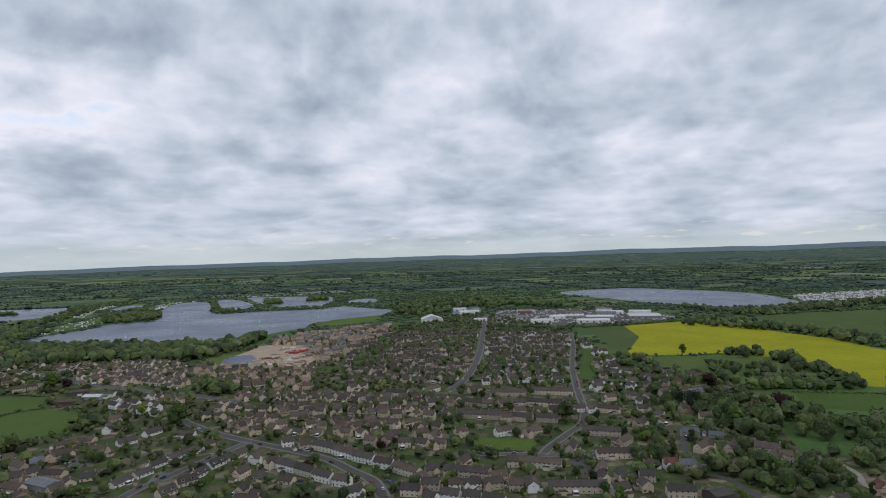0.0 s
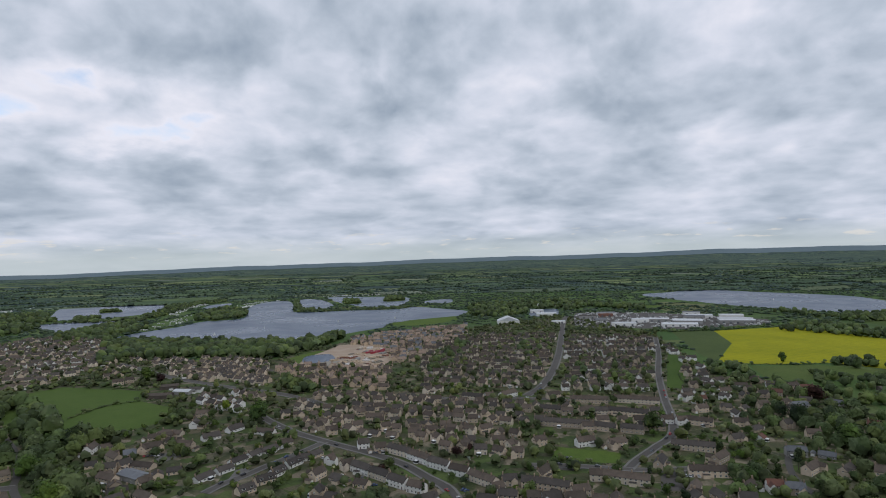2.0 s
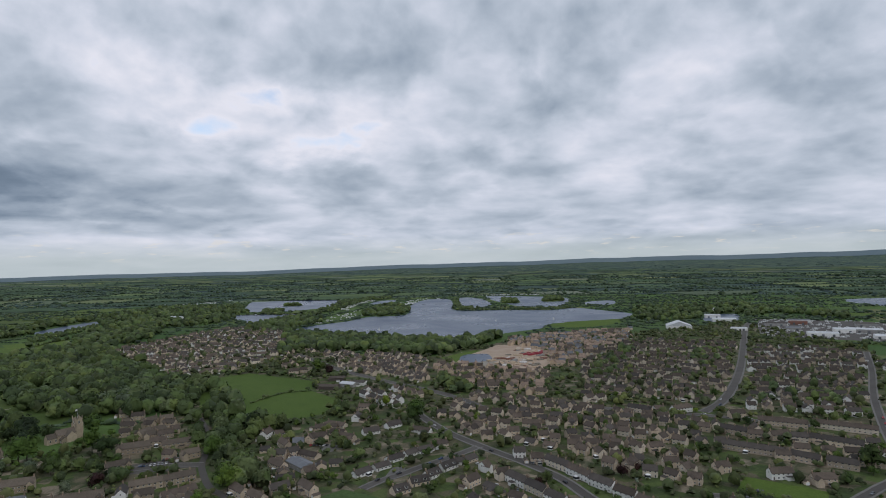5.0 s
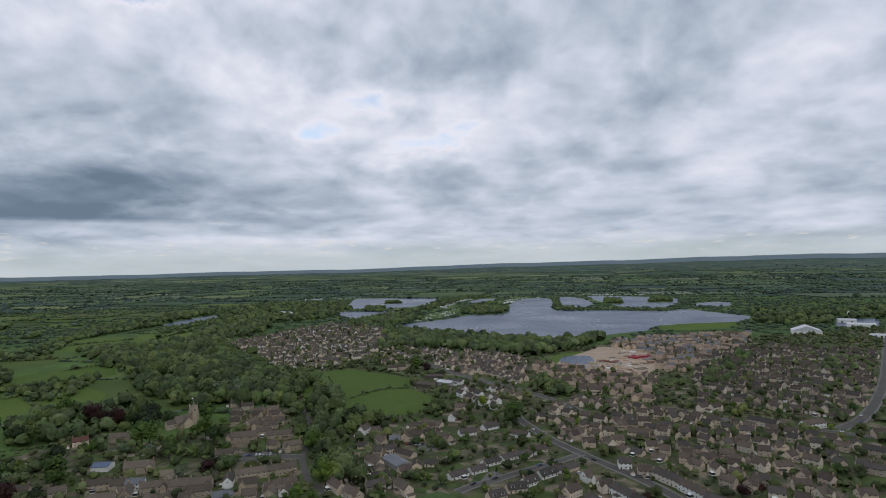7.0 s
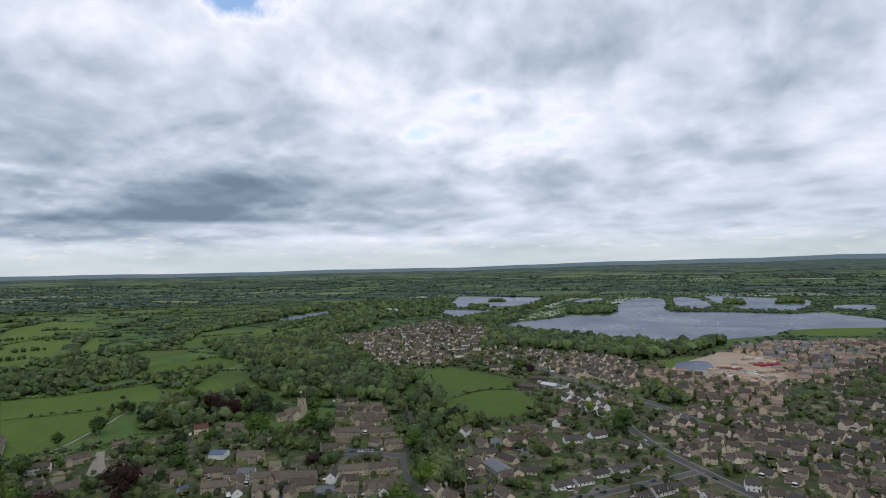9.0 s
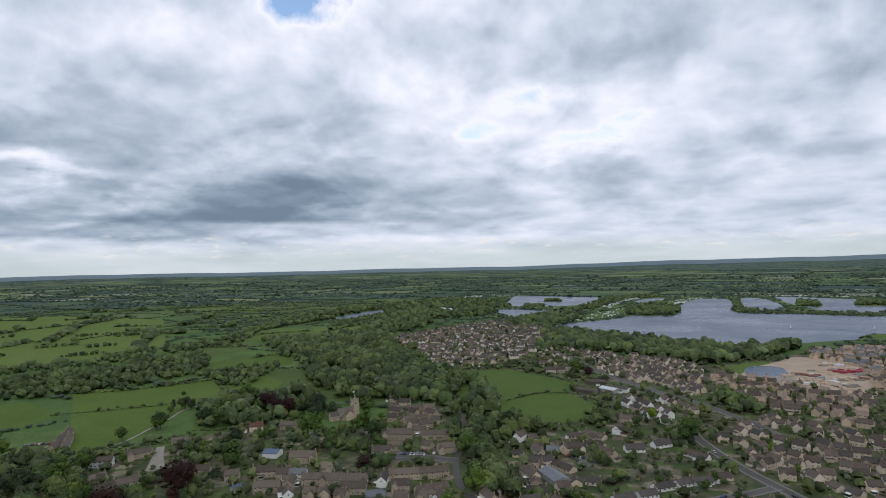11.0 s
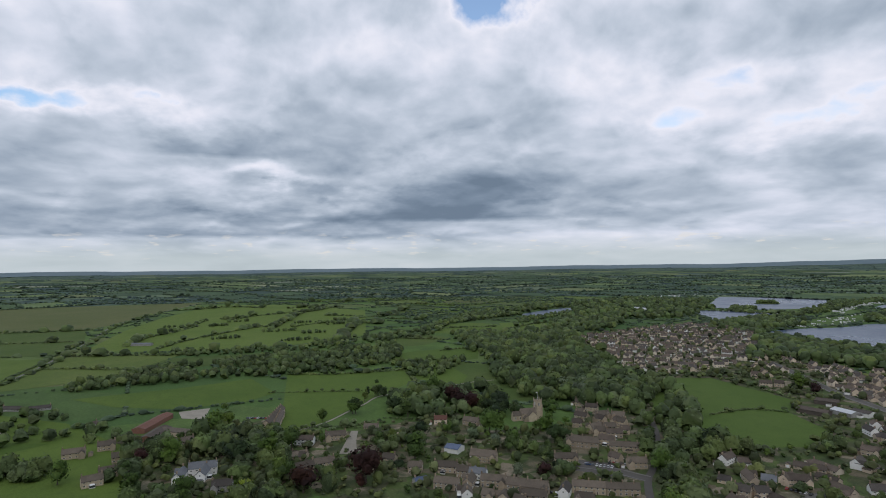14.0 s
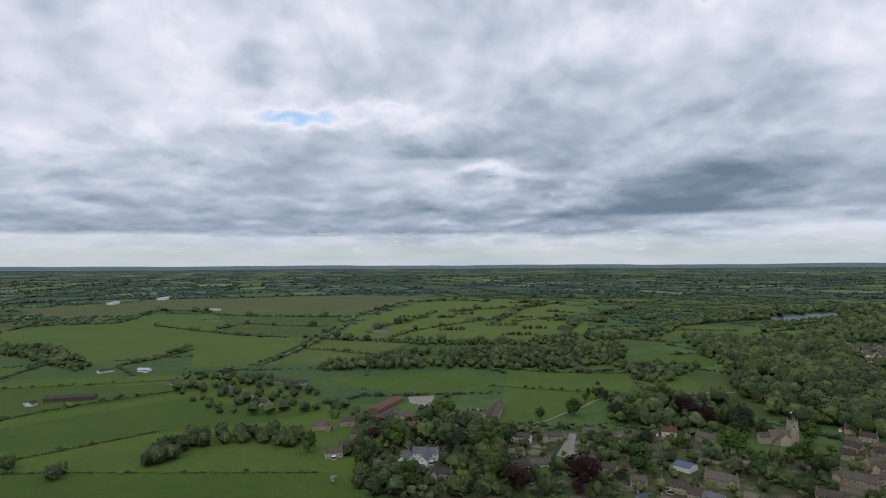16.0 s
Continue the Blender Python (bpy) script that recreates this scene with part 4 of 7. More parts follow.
            for zf in floors:
                if zf < 2 and (i % 2 == (0 if side < 0 else 1)) and (bays < 4 or i % 4 < 2):
                    child("door", door_mesh(), home, pose(bx, side * d, 0, 0, 0, rot))
                else:
                    child("window", window_mesh(1.5 if zf < 2 else 1.3, 1.15), home, pose(bx, side * d, zf + 0.1, 0, 0, rot))
    if e > 4.2:
        child("window", window_mesh(1.0, 1.1), home, pose(-length / 2, 0, 4.3, 0, 0, -90))
        child("window", window_mesh(1.0, 1.1), home, pose(length / 2, 0, 4.3, 0, 0, 90))
    if kind == "D":
        for bx in (-length / 4, length / 4):
            child("dormer", dormer_mesh("w", roof), home, pose(bx, -d + 0.5, e + 0.75))
    return home


def church():
    """Stone parish church with a battlemented tower."""
    home = new("church")
    home.matrix_basis = CHURCH_POSE @ Matrix.Scale(1.0, 4)
    tagged(home, "old limestone parish church with a square battlemented tower", "church")
    child("tower", Solid().box(-2.9, 2.9, -2.9, 2.9, 0, 17.0).mesh("tower", M["wall_o"]), home)
    for z in (11.0, 16.7):
        child("string_course", Solid().box(-3.1, 3.1, -3.1, 3.1, z, z + 0.3).mesh("string_course", M["wall_o"]), home)
    buttress = Solid().box(-0.5, 0.5, -0.5, 0.5, 0, 13.5).mesh("buttress", M["wall_o"])
    for cx in (-2.9, 2.9):
        for cy in (-2.9, 2.9):
            child("buttress", buttress, home, pose(cx, cy, 0))
    merlon = Solid().box(-0.35, 0.35, -0.25, 0.25, 0, 0.9).mesh("merlon", M["wall_o"])
    for k in range(-1, 2):
        for sgn in (-1, 1):
            child("merlon", merlon, home, pose(k * 1.4, sgn * 2.75, 17.0))
            child("merlon", merlon, home, pose(sgn * 2.75, k * 1.4, 17.0, 0, 0, 90))
    for cx in (-2.7, 2.7):
        for cy in (-2.7, 2.7):
            child("pinnacle", Solid().tube([(cx, cy, 17.0, 0.4), (cx, cy, 18.6, 0.35), (cx, cy, 20.2, 0.04)], 5).mesh("pinnacle", M["wall_o"]), home)
    child("flagpole", Solid().tube([(0, 0, 17, 0.09), (0, 0, 25.5, 0.05)], 6).box(0, 1.7, -0.03, 0.03, 24.0, 25.2).mesh("flagpole", M["frame"]), home)
    for sgn in (-1, 1):
        for face in (0, 90):
            child("belfry_window", window_mesh(1.4, 2.6), home, pose(0, 0, 14.0, 0, 0, face) @ pose(0, -2.92 * sgn, 0, 0, 0, 0 if sgn > 0 else 180))
    for name, dx, dy, L, D, e, r in (("nave", 10.5, 0, 15, 7.5, 6.5, 10.5), ("chancel", 21.5, 0, 9, 6, 5, 8.4), ("transept", 9, 5.5, 6.5, 8, 5.5, 9.2), ("porch", 14.5, 6.0, 4, 5, 3, 5.2)):
        a, b = L / 2, D / 2
        if name in ("transept", "porch"):
            m = pose(dx, dy, 0, 0, 0, 90)
        else:
            m = pose(dx, dy, 0)
        w = Solid().add([(-a, -b, 0), (a, -b, 0), (a, b, 0), (-a, b, 0), (-a, -b, e), (a, -b, e), (a, b, e), (-a, b, e), (-a, 0, r), (a, 0, r)],
                        [(0, 1, 5, 4), (2, 3, 7, 6), (1, 2, 6, 9, 5), (3, 0, 4, 8, 7), (3, 2, 1, 0)])
        body = child(name, w.mesh(name, M["wall_o"]), home, m)
        q = Solid()
        for k in (1, -1):
            v = [(-a - 0.2, k * (b + 0.35), e - 0.3), (a + 0.2, k * (b + 0.35), e - 0.3), (a + 0.2, 0, r + 0.05), (-a - 0.2, 0, r + 0.05)]
            v += [(p0, p1, p2 + 0.2) for p0, p1, p2 in v]
            q.add(v, [(0, 1, 2, 3), (7, 6, 5, 4), (1, 0, 4, 5), (2, 1, 5, 6), (0, 3, 7, 4)])
        child("roof", q.mesh("roof", M["roof_o"]), body)
        for k in range(max(1, int(L // 4))):
            for sgn in (-1, 1):
                child("window", window_mesh(1.2, 2.2), body, pose((-0.5 + (k + 0.5) / max(1, int(L // 4))) * L, sgn * b, e * 0.55, 0, 0, 0 if sgn < 0 else 180))
    BUILT.append((home.matrix_basis.translation.x + 6, home.matrix_basis.translation.y + 6, 17))


def estate(pts, turn, row, gap, kinds, walls, roofs, seed, group, jitter=14, length=(8, 13), detail=None, keep=1.0):
    """Rows of houses over a piece of land, clear of the roads, the water and what stands."""
    rnd = random.Random(seed)
    xs, ys = [p[0] for p in pts], [p[1] for p in pts]
    cx, cy = sum(xs) / len(xs), sum(ys) / len(ys)
    reach = max(max(xs) - min(xs), max(ys) - min(ys))
    c, s = math.cos(radians(turn)), math.sin(radians(turn))
    j = -reach
    flip = 0
    while j < reach:
        i = -reach + rnd.uniform(0, gap)
        while i < reach:
            L = rnd.uniform(*length)
            x, y = cx + c * i - s * (j + rnd.uniform(-2, 2)), cy + s * i + c * (j + rnd.uniform(-2, 2))
            i += L + gap * rnd.uniform(0.5, 1.5)
            if not inside(pts, [x], [y])[0] or rnd.random() > keep:
                continue
            if any(math.hypot(x - a, y - b) < 0.75 * r + L * 0.5 for a, b, r in BUILT):
                continue
            if any(near_line(line, [x], [y])[0] < w / 2 + 6.5 for line, w in ROADS):
                continue
            if any(inside(p, [x], [y])[0] for p in WATER):
                continue
            a = turn + rnd.gauss(0, jitter) + (90 if rnd.random() < 0.25 else 0)
            dwelling(x, y, a, L, rnd.choice(kinds), rnd.choice(walls), rnd.choice(roofs), detail, group)
        flip += 1
        j += row * (0.75 if flip % 2 else 1.25)


def join_far_houses():
    """The far estates, past counting one by one, each joined into one."""
    for group, homes in FAR_HOUSES.items():
        v, f, idx, mats = [], [], [], []
        for m, parts in homes:
            for me, p in parts:
                n = len(v)
                for mat in me.materials:
                    if mat not in mats:
                        mats.append(mat)
                slot = [mats.index(mat) for mat in me.materials]
                v += [tuple(m @ p @ q.co) for q in me.vertices]
                f += [tuple(k + n for k in q.vertices) for q in me.polygons]
                idx += [slot[q.material_index] for q in me.polygons]
        tagged(new("distant_houses", mesh_from("distant_houses", v, f, mats, idx)), "distant " + (group or "farm buildings"), "houses", kind="stuff")


# ---------------------------------------------------------------- trees, hedges, woods
ICO_V = np.array([(0, -1, 1.618), (0, 1, 1.618), (0, -1, -1.618), (0, 1, -1.618), (1, 1.618, 0), (-1, 1.618, 0), (1, -1.618, 0), (-1, -1.618, 0),
                  (1.618, 0, 1), (1.618, 0, -1), (-1.618, 0, 1), (-1.618, 0, -1)]) / 1.902
ICO_F = np.array([(0, 8, 1), (0, 1, 10), (0, 10, 7), (0, 7, 6), (0, 6, 8), (1, 8, 4), (1, 4, 5), (1, 5, 10), (8, 6, 9), (8, 9, 4),
                  (10, 5, 11), (10, 11, 7), (2, 3, 11), (2, 9, 3), (2, 6, 9), (2, 11, 7), (2, 7, 6), (3, 4, 9), (3, 5, 4), (3, 11, 5)])


def crown_arrays(rng, lumps, leaves, leaf, wide, tall, base, spire=0.0):
    """A crown of lumps of leaves: centres in an uneven egg, each lump a rough core with small leafy sprays round it."""
    V, F = [], []
    n = 0
    u = rng.normal(size=(lumps, 3))
    u /= np.linalg.norm(u, axis=1)[:, None]
    q = rng.uniform(0.25, 1.0, lumps)[:, None] ** 0.5
    spread = 0.27 if 1 < lumps < 6 else 0.32
    mid = u * q * np.array([wide * spread, wide * spread, tall * spread])
    mid[:, 2] += base + tall * 0.5
    if spire:
        k = (mid[:, 2] - base) / tall
        mid[:, :2] *= (1.25 - spire * k)[:, None]
    rad = rng.uniform(0.16, 0.27, lumps) * wide * (1.75 if 1 < lumps < 6 else 1.4 if 1 < lumps < 9 else 1.0)
    core = 0.82 if leaves > 40 else 1.0
    if lumps == 1:
        mid[:, :2] = 0
    if spire:
        rad *= 1.2 - 0.8 * np.clip((mid[:, 2] - base) / tall, 0, 1)
    for c, r in zip(mid, rad):
        V.append(c + ICO_V * (core * r * rng.uniform(0.7, 1.0, (12, 1))) * (1, 1, 0.85))
        F.append(ICO_F + n)
        n += 12
    pick = rng.integers(0, lumps, leaves)
    u = rng.normal(size=(leaves, 3))
    u[:, 2] += 0.35
    u /= np.linalg.norm(u, axis=1)[:, None]
    pos = mid[pick] + u * rad[pick][:, None] * rng.uniform(0.78, 1.16, (leaves, 1)) * (1, 1, 0.9)
    nor = u + rng.normal(scale=0.22, size=(leaves, 3))
    nor /= np.linalg.norm(nor, axis=1)[:, None]
    t = np.cross(nor, rng.normal(size=(leaves, 3)))
    t /= np.linalg.norm(t, axis=1)[:, None]
    b = np.cross(nor, t)
    s = leaf * rng.uniform(0.6, 1.4, (leaves, 1))
    bend = nor * s * 0.35
    quad = np.stack([pos - t * s - bend, pos + b * s * 0.7, pos + t * s - bend, pos - b * s * 0.7], 1).reshape(-1, 3)
    V.append(quad)
    k = n + 4 * np.arange(leaves)[:, None]
    F.append(np.concatenate([k + (0, 1, 3), k + (1, 2, 3)]))
    V, F = np.concatenate(V), np.concatenate(F)
    V[:, 2] = np.maximum(V[:, 2], 0.15)
    return V, F


def array_mesh(name, V, F, mats):
    me = bpy.data.meshes.new(name)
    me.vertices.add(len(V))
    me.vertices.foreach_set("co", np.asarray(V, np.float32).ravel())
    me.loops.add(3 * len(F))
    me.loops.foreach_set("vertex_index", np.asarray(F, np.int32).ravel())
    me.polygons.add(len(F))
    me.polygons.foreach_set("loop_start", np.arange(0, 3 * len(F), 3, dtype=np.int32))
    for m in mats:
        me.materials.append(m)
    me.polygons.foreach_set("use_smooth", np.ones(len(F), bool))
    me.update(calc_edges=True)
    me.validate()
    return me


def trunk_mesh(rng, high, girth):
    s = Solid().tube([(0, 0, 0, girth * 1.3), (0.05, 0, 0.6, girth), (0.1, 0.05, high * 0.45, girth * 0.75), (0.0, 0.1, high, girth * 0.3)], 7)
    for k in range(4):      # limbs
        a, z0 = rng.uniform(0, 6.28), high * rng.uniform(0.35, 0.6)
        s.tube([(0.08, 0, z0, girth * 0.4), (math.cos(a) * high * 0.14, math.sin(a) * high * 0.14, z0 + high * 0.16, girth * 0.3),
                (math.cos(a) * high * 0.26, math.sin(a) * high * 0.26, z0 + high * 0.38, girth * 0.12)], 5)
    return s.mesh("trunk", M["bark"])


TREE_RNG = np.random.default_rng(11)
TREES = {}
for key, mat, lumps, leaves, leaf, wide, tall, base, spire, count in (
        ("round", "leaf", 8, 430, 0.6, 10, 10, 1.6, 0, 5), ("small", "leaf", 6, 280, 0.48, 7.0, 6.6, 0.7, 0, 5), ("shrub", "leaf", 4, 130, 0.36, 4.0, 3.0, 0.0, 0, 4),
        ("tall", "leaf", 10, 440, 0.6, 9, 15, 1.5, 0, 3), ("conifer", "leaf_dark", 14, 330, 0.45, 5.5, 12, 0.8, 0.9, 2), ("copper", "leaf_copper", 8, 460, 0.6, 11, 11, 1.2, 0, 2),
        ("willow", "leaf_silver", 8, 430, 0.6, 11, 11, 1.2, 0, 2), ("lime", "leaf_lime", 10, 300, 0.45, 6.5, 6.5, 0.8, 0, 1), ("blossom", "blossom", 9, 240, 0.35, 4.6, 4.4, 0.6, 0, 1),
        ("dark", "leaf_dark", 8, 460, 0.6, 10, 10.5, 0.8, 0, 2)):
    TREES[key] = [(array_mesh("crown", *crown_arrays(TREE_RNG, lumps, leaves, leaf, wide, tall, base, spire), [M[mat]]),
                   trunk_mesh(TREE_RNG, base + tall * 0.6, 0.03 * wide)) for _ in range(count)]
TREE_WORDS = {"round": ("broad green broadleaf tree in full spring leaf", "tree"), "small": ("small rounded green garden tree", "tree"), "shrub": ("low bushy green garden shrub", "shrub"),
              "tall": ("tall leafy green tree", "tree"), "conifer": ("narrow dark green conifer", "tree"), "copper": ("broad dark purple copper beech", "tree"),
              "willow": ("pale silvery green willow", "tree"), "lime": ("fresh yellow-green garden tree", "tree"), "blossom": ("small tree covered in white blossom", "tree"),
              "dark": ("dense dark green yew tree", "tree")}
TREE_NAMES = {"shrub": "shrub", "small": "small_tree", "tall": "tall_tree", "conifer": "conifer_tree", "copper": "copper_beech", "willow": "willow_tree",
              "lime": "lime_tree", "blossom": "blossom_tree", "dark": "yew_tree"}
tree_rnd = random.Random(5)
STANDING = []


def tree(x, y, key="round", size=1.0, group=""):
    crown, trunk = tree_rnd.choice(TREES[key])
    t = new(TREE_NAMES.get(key, "tree"))
    t.matrix_basis = pose(x, y, 0, 0, 0, tree_rnd.uniform(0, 360)) @ Matrix.Diagonal((size * tree_rnd.uniform(0.9, 1.1), size * tree_rnd.uniform(0.9, 1.1), size * tree_rnd.uniform(0.9, 1.1), 1))
    tagged(t, TREE_WORDS[key][0], TREE_WORDS[key][1], group)
    child("trunk", trunk, t)
    child("crown", crown, t)
    STANDING.append((x, y))
    return t


def clear_of_things(x, y, margin):
    if any(math.hypot(x - a, y - b) < r * 0.8 + margin for a, b, r in BUILT):
        return False
    if any(near_line(line, [x], [y])[0] < w / 2 + margin * 0.7 for line, w in ROADS):
        return False
    return not any(inside(p, [x], [y])[0] for p in WATER)


def finer(V, F):
    """Each triangle of a ball split into four."""
    cut, V, out = {}, [tuple(v) for v in V], []

    def half(i, j):
        k = (min(i, j), max(i, j))
        if k not in cut:
            m = Vector(V[i]) + Vector(V[j])
            cut[k] = len(V)
            V.append(tuple(m.normalized()))
        return cut[k]

    for p, q, r in F:
        pq, qr, rp = half(p, q), half(q, r), half(r, p)
        out += [(p, pq, rp), (q, qr, pq), (r, rp, qr), (pq, qr, rp)]
    return np.array(V), np.array(out)


BALL = finer(ICO_V, ICO_F)


def soft_crown(rng, leaves, leaf, wide=10.0, tall=10.0):
    """A broad crown: one mass of foliage swelling into uneven domes, roughened by leafy sprays."""
    V, F = BALL
    o = Vector(rng.uniform(-50, 50, 3))
    swell = lambda d: 0.86 + 0.42 * noise.noise(Vector(d) * 1.5 + o) + 0.20 * noise.noise(Vector(d) * 3.6 + o)
    r = np.array([swell(v) for v in V])
    V = V * r[:, None] * (wide * 0.5, wide * 0.5, tall * 0.48)
    V[:, 2] += tall * 0.46
    u = rng.normal(size=(leaves, 3))
    u[:, 2] += 0.3
    u /= np.linalg.norm(u, axis=1)[:, None]
    k = np.array([swell(v) for v in u]) * rng.uniform(0.93, 1.09, leaves) if leaves else np.zeros(0)
    pos = u * k[:, None] * (wide * 0.5, wide * 0.5, tall * 0.48)
    pos[:, 2] += tall * 0.46
    face = u + rng.normal(scale=0.45, size=(leaves, 3))
    face /= np.linalg.norm(face, axis=1)[:, None]
    t = np.cross(face, rng.normal(size=(leaves, 3)))
    t /= np.linalg.norm(t, axis=1)[:, None]
    b = np.cross(face, t)
    s = leaf * rng.uniform(0.6, 1.4, (leaves, 1))
    bend = face * s * 0.4
    quad = np.stack([pos - t * s - bend, pos + b * s * 0.8, pos + t * s - bend, pos - b * s * 0.8], 1).reshape(-1, 3)
    n = len(V) + 4 * np.arange(leaves)[:, None]
    V, F = np.concatenate([V, quad]), np.concatenate([F, n + (0, 1, 3), n + (1, 2, 3)]).astype(int)
    V[:, 2] = np.maximum(V[:, 2], 0.1)
    return V, F


WOOD_RNG = np.random.default_rng(21)
MID_PROTO = [soft_crown(WOOD_RNG, 64, 0.8) for _ in range(12)]
NEAR_PROTO = [soft_crown(WOOD_RNG, 220, 0.62) for _ in range(12)]
FAR_PROTO = [crown_arrays(WOOD_RNG, 1, 0, 2.2, 24, 8.5, -1.0) for _ in range(8)]
BACK_PROTO = [soft_crown(WOOD_RNG, 8, 1.0) for _ in range(12)]


def stuff(name, spots, protos, mat, label, category):
    """Many crowns joined into one: spots are x, y, z, width factor, height factor."""
    if not len(spots):
        return None
    V, F, n = [], [], 0
    rng = np.random.default_rng(len(spots))
    for x, y, z, w, h in spots:
        v, f = protos[rng.integers(len(protos))]
        a = rng.uniform(0, 6.283)
        c, s = math.cos(a), math.sin(a)
        V.append(np.stack([x + w * (c * v[:, 0] - s * v[:, 1]), y + w * (s * v[:, 0] + c * v[:, 1]), z + h * v[:, 2]], 1))
        F.append(f + n)
        n += len(v)
    return tagged(new(name, array_mesh(name, np.concatenate(V), np.concatenate(F), [M[mat]])), label, category, kind="stuff")


def wood(pts, spacing, size, label="dense leafy woodland", high=1.0, seed=1, protos=None, mat="wood_stuff", island=False):
    """Trees packed over a piece of land."""
    rng = np.random.default_rng(seed)
    xs, ys = np.array(pts)[:, 0], np.array(pts)[:, 1]
    gx, gy = np.meshgrid(np.arange(xs.min(), xs.max(), spacing), np.arange(ys.min(), ys.max(), spacing))
    gx, gy = (g.ravel() + rng.uniform(-0.45, 0.45, g.size) * spacing for g in (gx, gy))
    ok = inside(list(pts), gx, gy)
    for p in () if island else WATER:
        ok &= ~inside(p, gx, gy)
    for line, w in ROADS:
        ok &= near_line(line, gx, gy) > w / 2 + 3
    for a, b, r in BUILT:
        ok &= np.hypot(gx - a, gy - b) > r * 0.8 + 3
    # glades and thin places
    ok &= np.array([noise.noise(Vector((a * 0.022, b * 0.022, seed))) > -0.32 for a, b in zip(gx, gy)])
    gx, gy = gx[ok], gy[ok]
    w = size * rng.uniform(0.65, 1.3, len(gx))
    h = w * high * rng.uniform(0.85, 1.2, len(gx))
    return stuff("woodland", np.stack([gx, gy, land(gx, gy), w, h], 1), protos or (NEAR_PROTO if np.hypot(xs, ys).min() < 600 else MID_PROTO if np.hypot(xs, ys).min() < 850 else BACK_PROTO), mat, label, "woodland")


def hedge(pts, wide=3.0, high=2.2, label="thick green field hedge with odd trees", trees=0.12, seed=0):
    """A row of bushes along a line, here and there a tree."""
    rng = np.random.default_rng(seed + len(pts) * 7 + int(abs(pts[0][0])))
    line = smooth_line(pts, max(2.2, wide * 0.7))
    spots = []
    for x, y in line:
        k = rng.uniform(0.7, 1.3)
        if rng.random() < trees:
            k *= rng.uniform(2.0, 3.2)
        spots.append((x + rng.normal(0, wide * 0.18), y + rng.normal(0, wide * 0.18), float(land(np.array(x), np.array(y))), wide * k / 9, high * k / 9))
    far = min(math.hypot(*p) for p in pts) > 900
    return stuff("hedge", spots, FAR_PROTO if far else MID_PROTO_SMALL, "wood_stuff", label, "hedge")


MID_PROTO_SMALL = [crown_arrays(WOOD_RNG, 2, 4, 1.3, 10, 10, -0.5) for _ in range(6)]
# ---------------------------------------------------------------- the village, its fields and its woods
for k, pts in enumerate(VILLAGE):
    sheet("ground_gardens", pts, 0.035 + 0.014 * k, M["garden"], "patchwork of village gardens, yards and drives", "gardens", rounded=False)
for island in ([(-1285, 1545), (-1345, 1640), (-1290, 1675), (-1215, 1560)], [(-1440, 1850), (-1470, 1960), (-1380, 1900)], [(-842, 1521), (-919, 1697), (-898, 1739), (-828, 1613)], [(-519, 2206), (-563, 2440), (-506, 2466), (-447, 2244)], [(-648, 2110), (-715, 2330), (-643, 2294), (-584, 2114)]):
    sheet("ground_island", island, 0.5, M["meadow"], "low wooded island in the lake", "island")
    wood(island, 11, 1.15, "wooded island", seed=len(WATER) + int(island[0][1]), island=True)

CHURCH_POSE = pose(-517, 397, 0, 0, 0, 262)
church()
dwelling(-316, 562, 11, 14, "S", "s", "b")
dwelling(-306, 528, 107, 13, "S", "w", "d")
dwelling(-299, 531, 96, 9, "B", "s", "b")
dwelling(-270, 493, 50, 15, "D", "w", "d")
dwelling(-261, 518, 69, 16, "D", "w", "d")
dwelling(-229, 512, -5, 18, "B", "w", "b")
dwelling(-225, 402, 71, 15, "B", "w", "d")
dwelling(-218, 418, 63, 13, "B", "w", "d")
dwelling(-217, 437, 66, 14, "B", "w", "d")
dwelling(-211, 452, 72, 13, "B", "w", "d")
dwelling(-204, 464, 58, 14, "B", "w", "d")
dwelling(-198, 481, 52, 12, "B", "c", "b")
dwelling(-179, 400, 47, 13, "D", "s", "d")
dwelling(-184, 382, 58, 12, "D", "s", "d")
dwelling(-176, 415, 69, 13, "D", "w", "d")
dwelling(-172, 434, 68, 15, "D", "w", "d")
dwelling(-276, 400, -24, 24, "H", "g", "s")
dwelling(-309, 441, 37, 9, "S", "s", "s")
dwelling(-317, 434, -32, 17, "S", "s", "b")
dwelling(-285, 422, -8, 20, "B", "s", "b")
dwelling(-306, 455, 98, 11, "S", "s", "b")
dwelling(-278, 466, -9, 17, "S", "s", "b")
dwelling(-317, 493, 30, 20, "B", "s", "b")
dwelling(-312, 503, -5, 20, "B", "c", "b")
dwelling(-399, 663, -6, 21, "H", "g", "m")
dwelling(-415, 642, 11, 27, "H", "d", "b")
dwelling(-434, 690, 28, 21, "H", "d", "b")
dwelling(-390, 675, 4, 16, "H", "w", "d")
dwelling(-519, 711, 40, 13, "S", "s", "b")
dwelling(-512, 724, 35, 10, "S", "s", "b")
dwelling(-130, 477, 25, 9, "S", "w", "d")
dwelling(-114, 468, 24, 9, "S", "s", "b")
dwelling(-97, 463, -32, 22, "T", "c", "d")
dwelling(-79, 449, -38, 22, "T", "w", "b")
dwelling(-62, 435, -32, 19, "T", "w", "d")
dwelling(-46, 422, -27, 15, "S", "w", "b")
dwelling(-29, 408, -40, 23, "T", "c", "b")
dwelling(-19, 392, 40, 9, "S", "w", "b")
dwelling(-24, 372, -12, 13, "S", "s", "d")
dwelling(-11, 359, -39, 9, "S", "w", "d")
dwelling(-168, 447, 15, 9, "B", "w", "d")
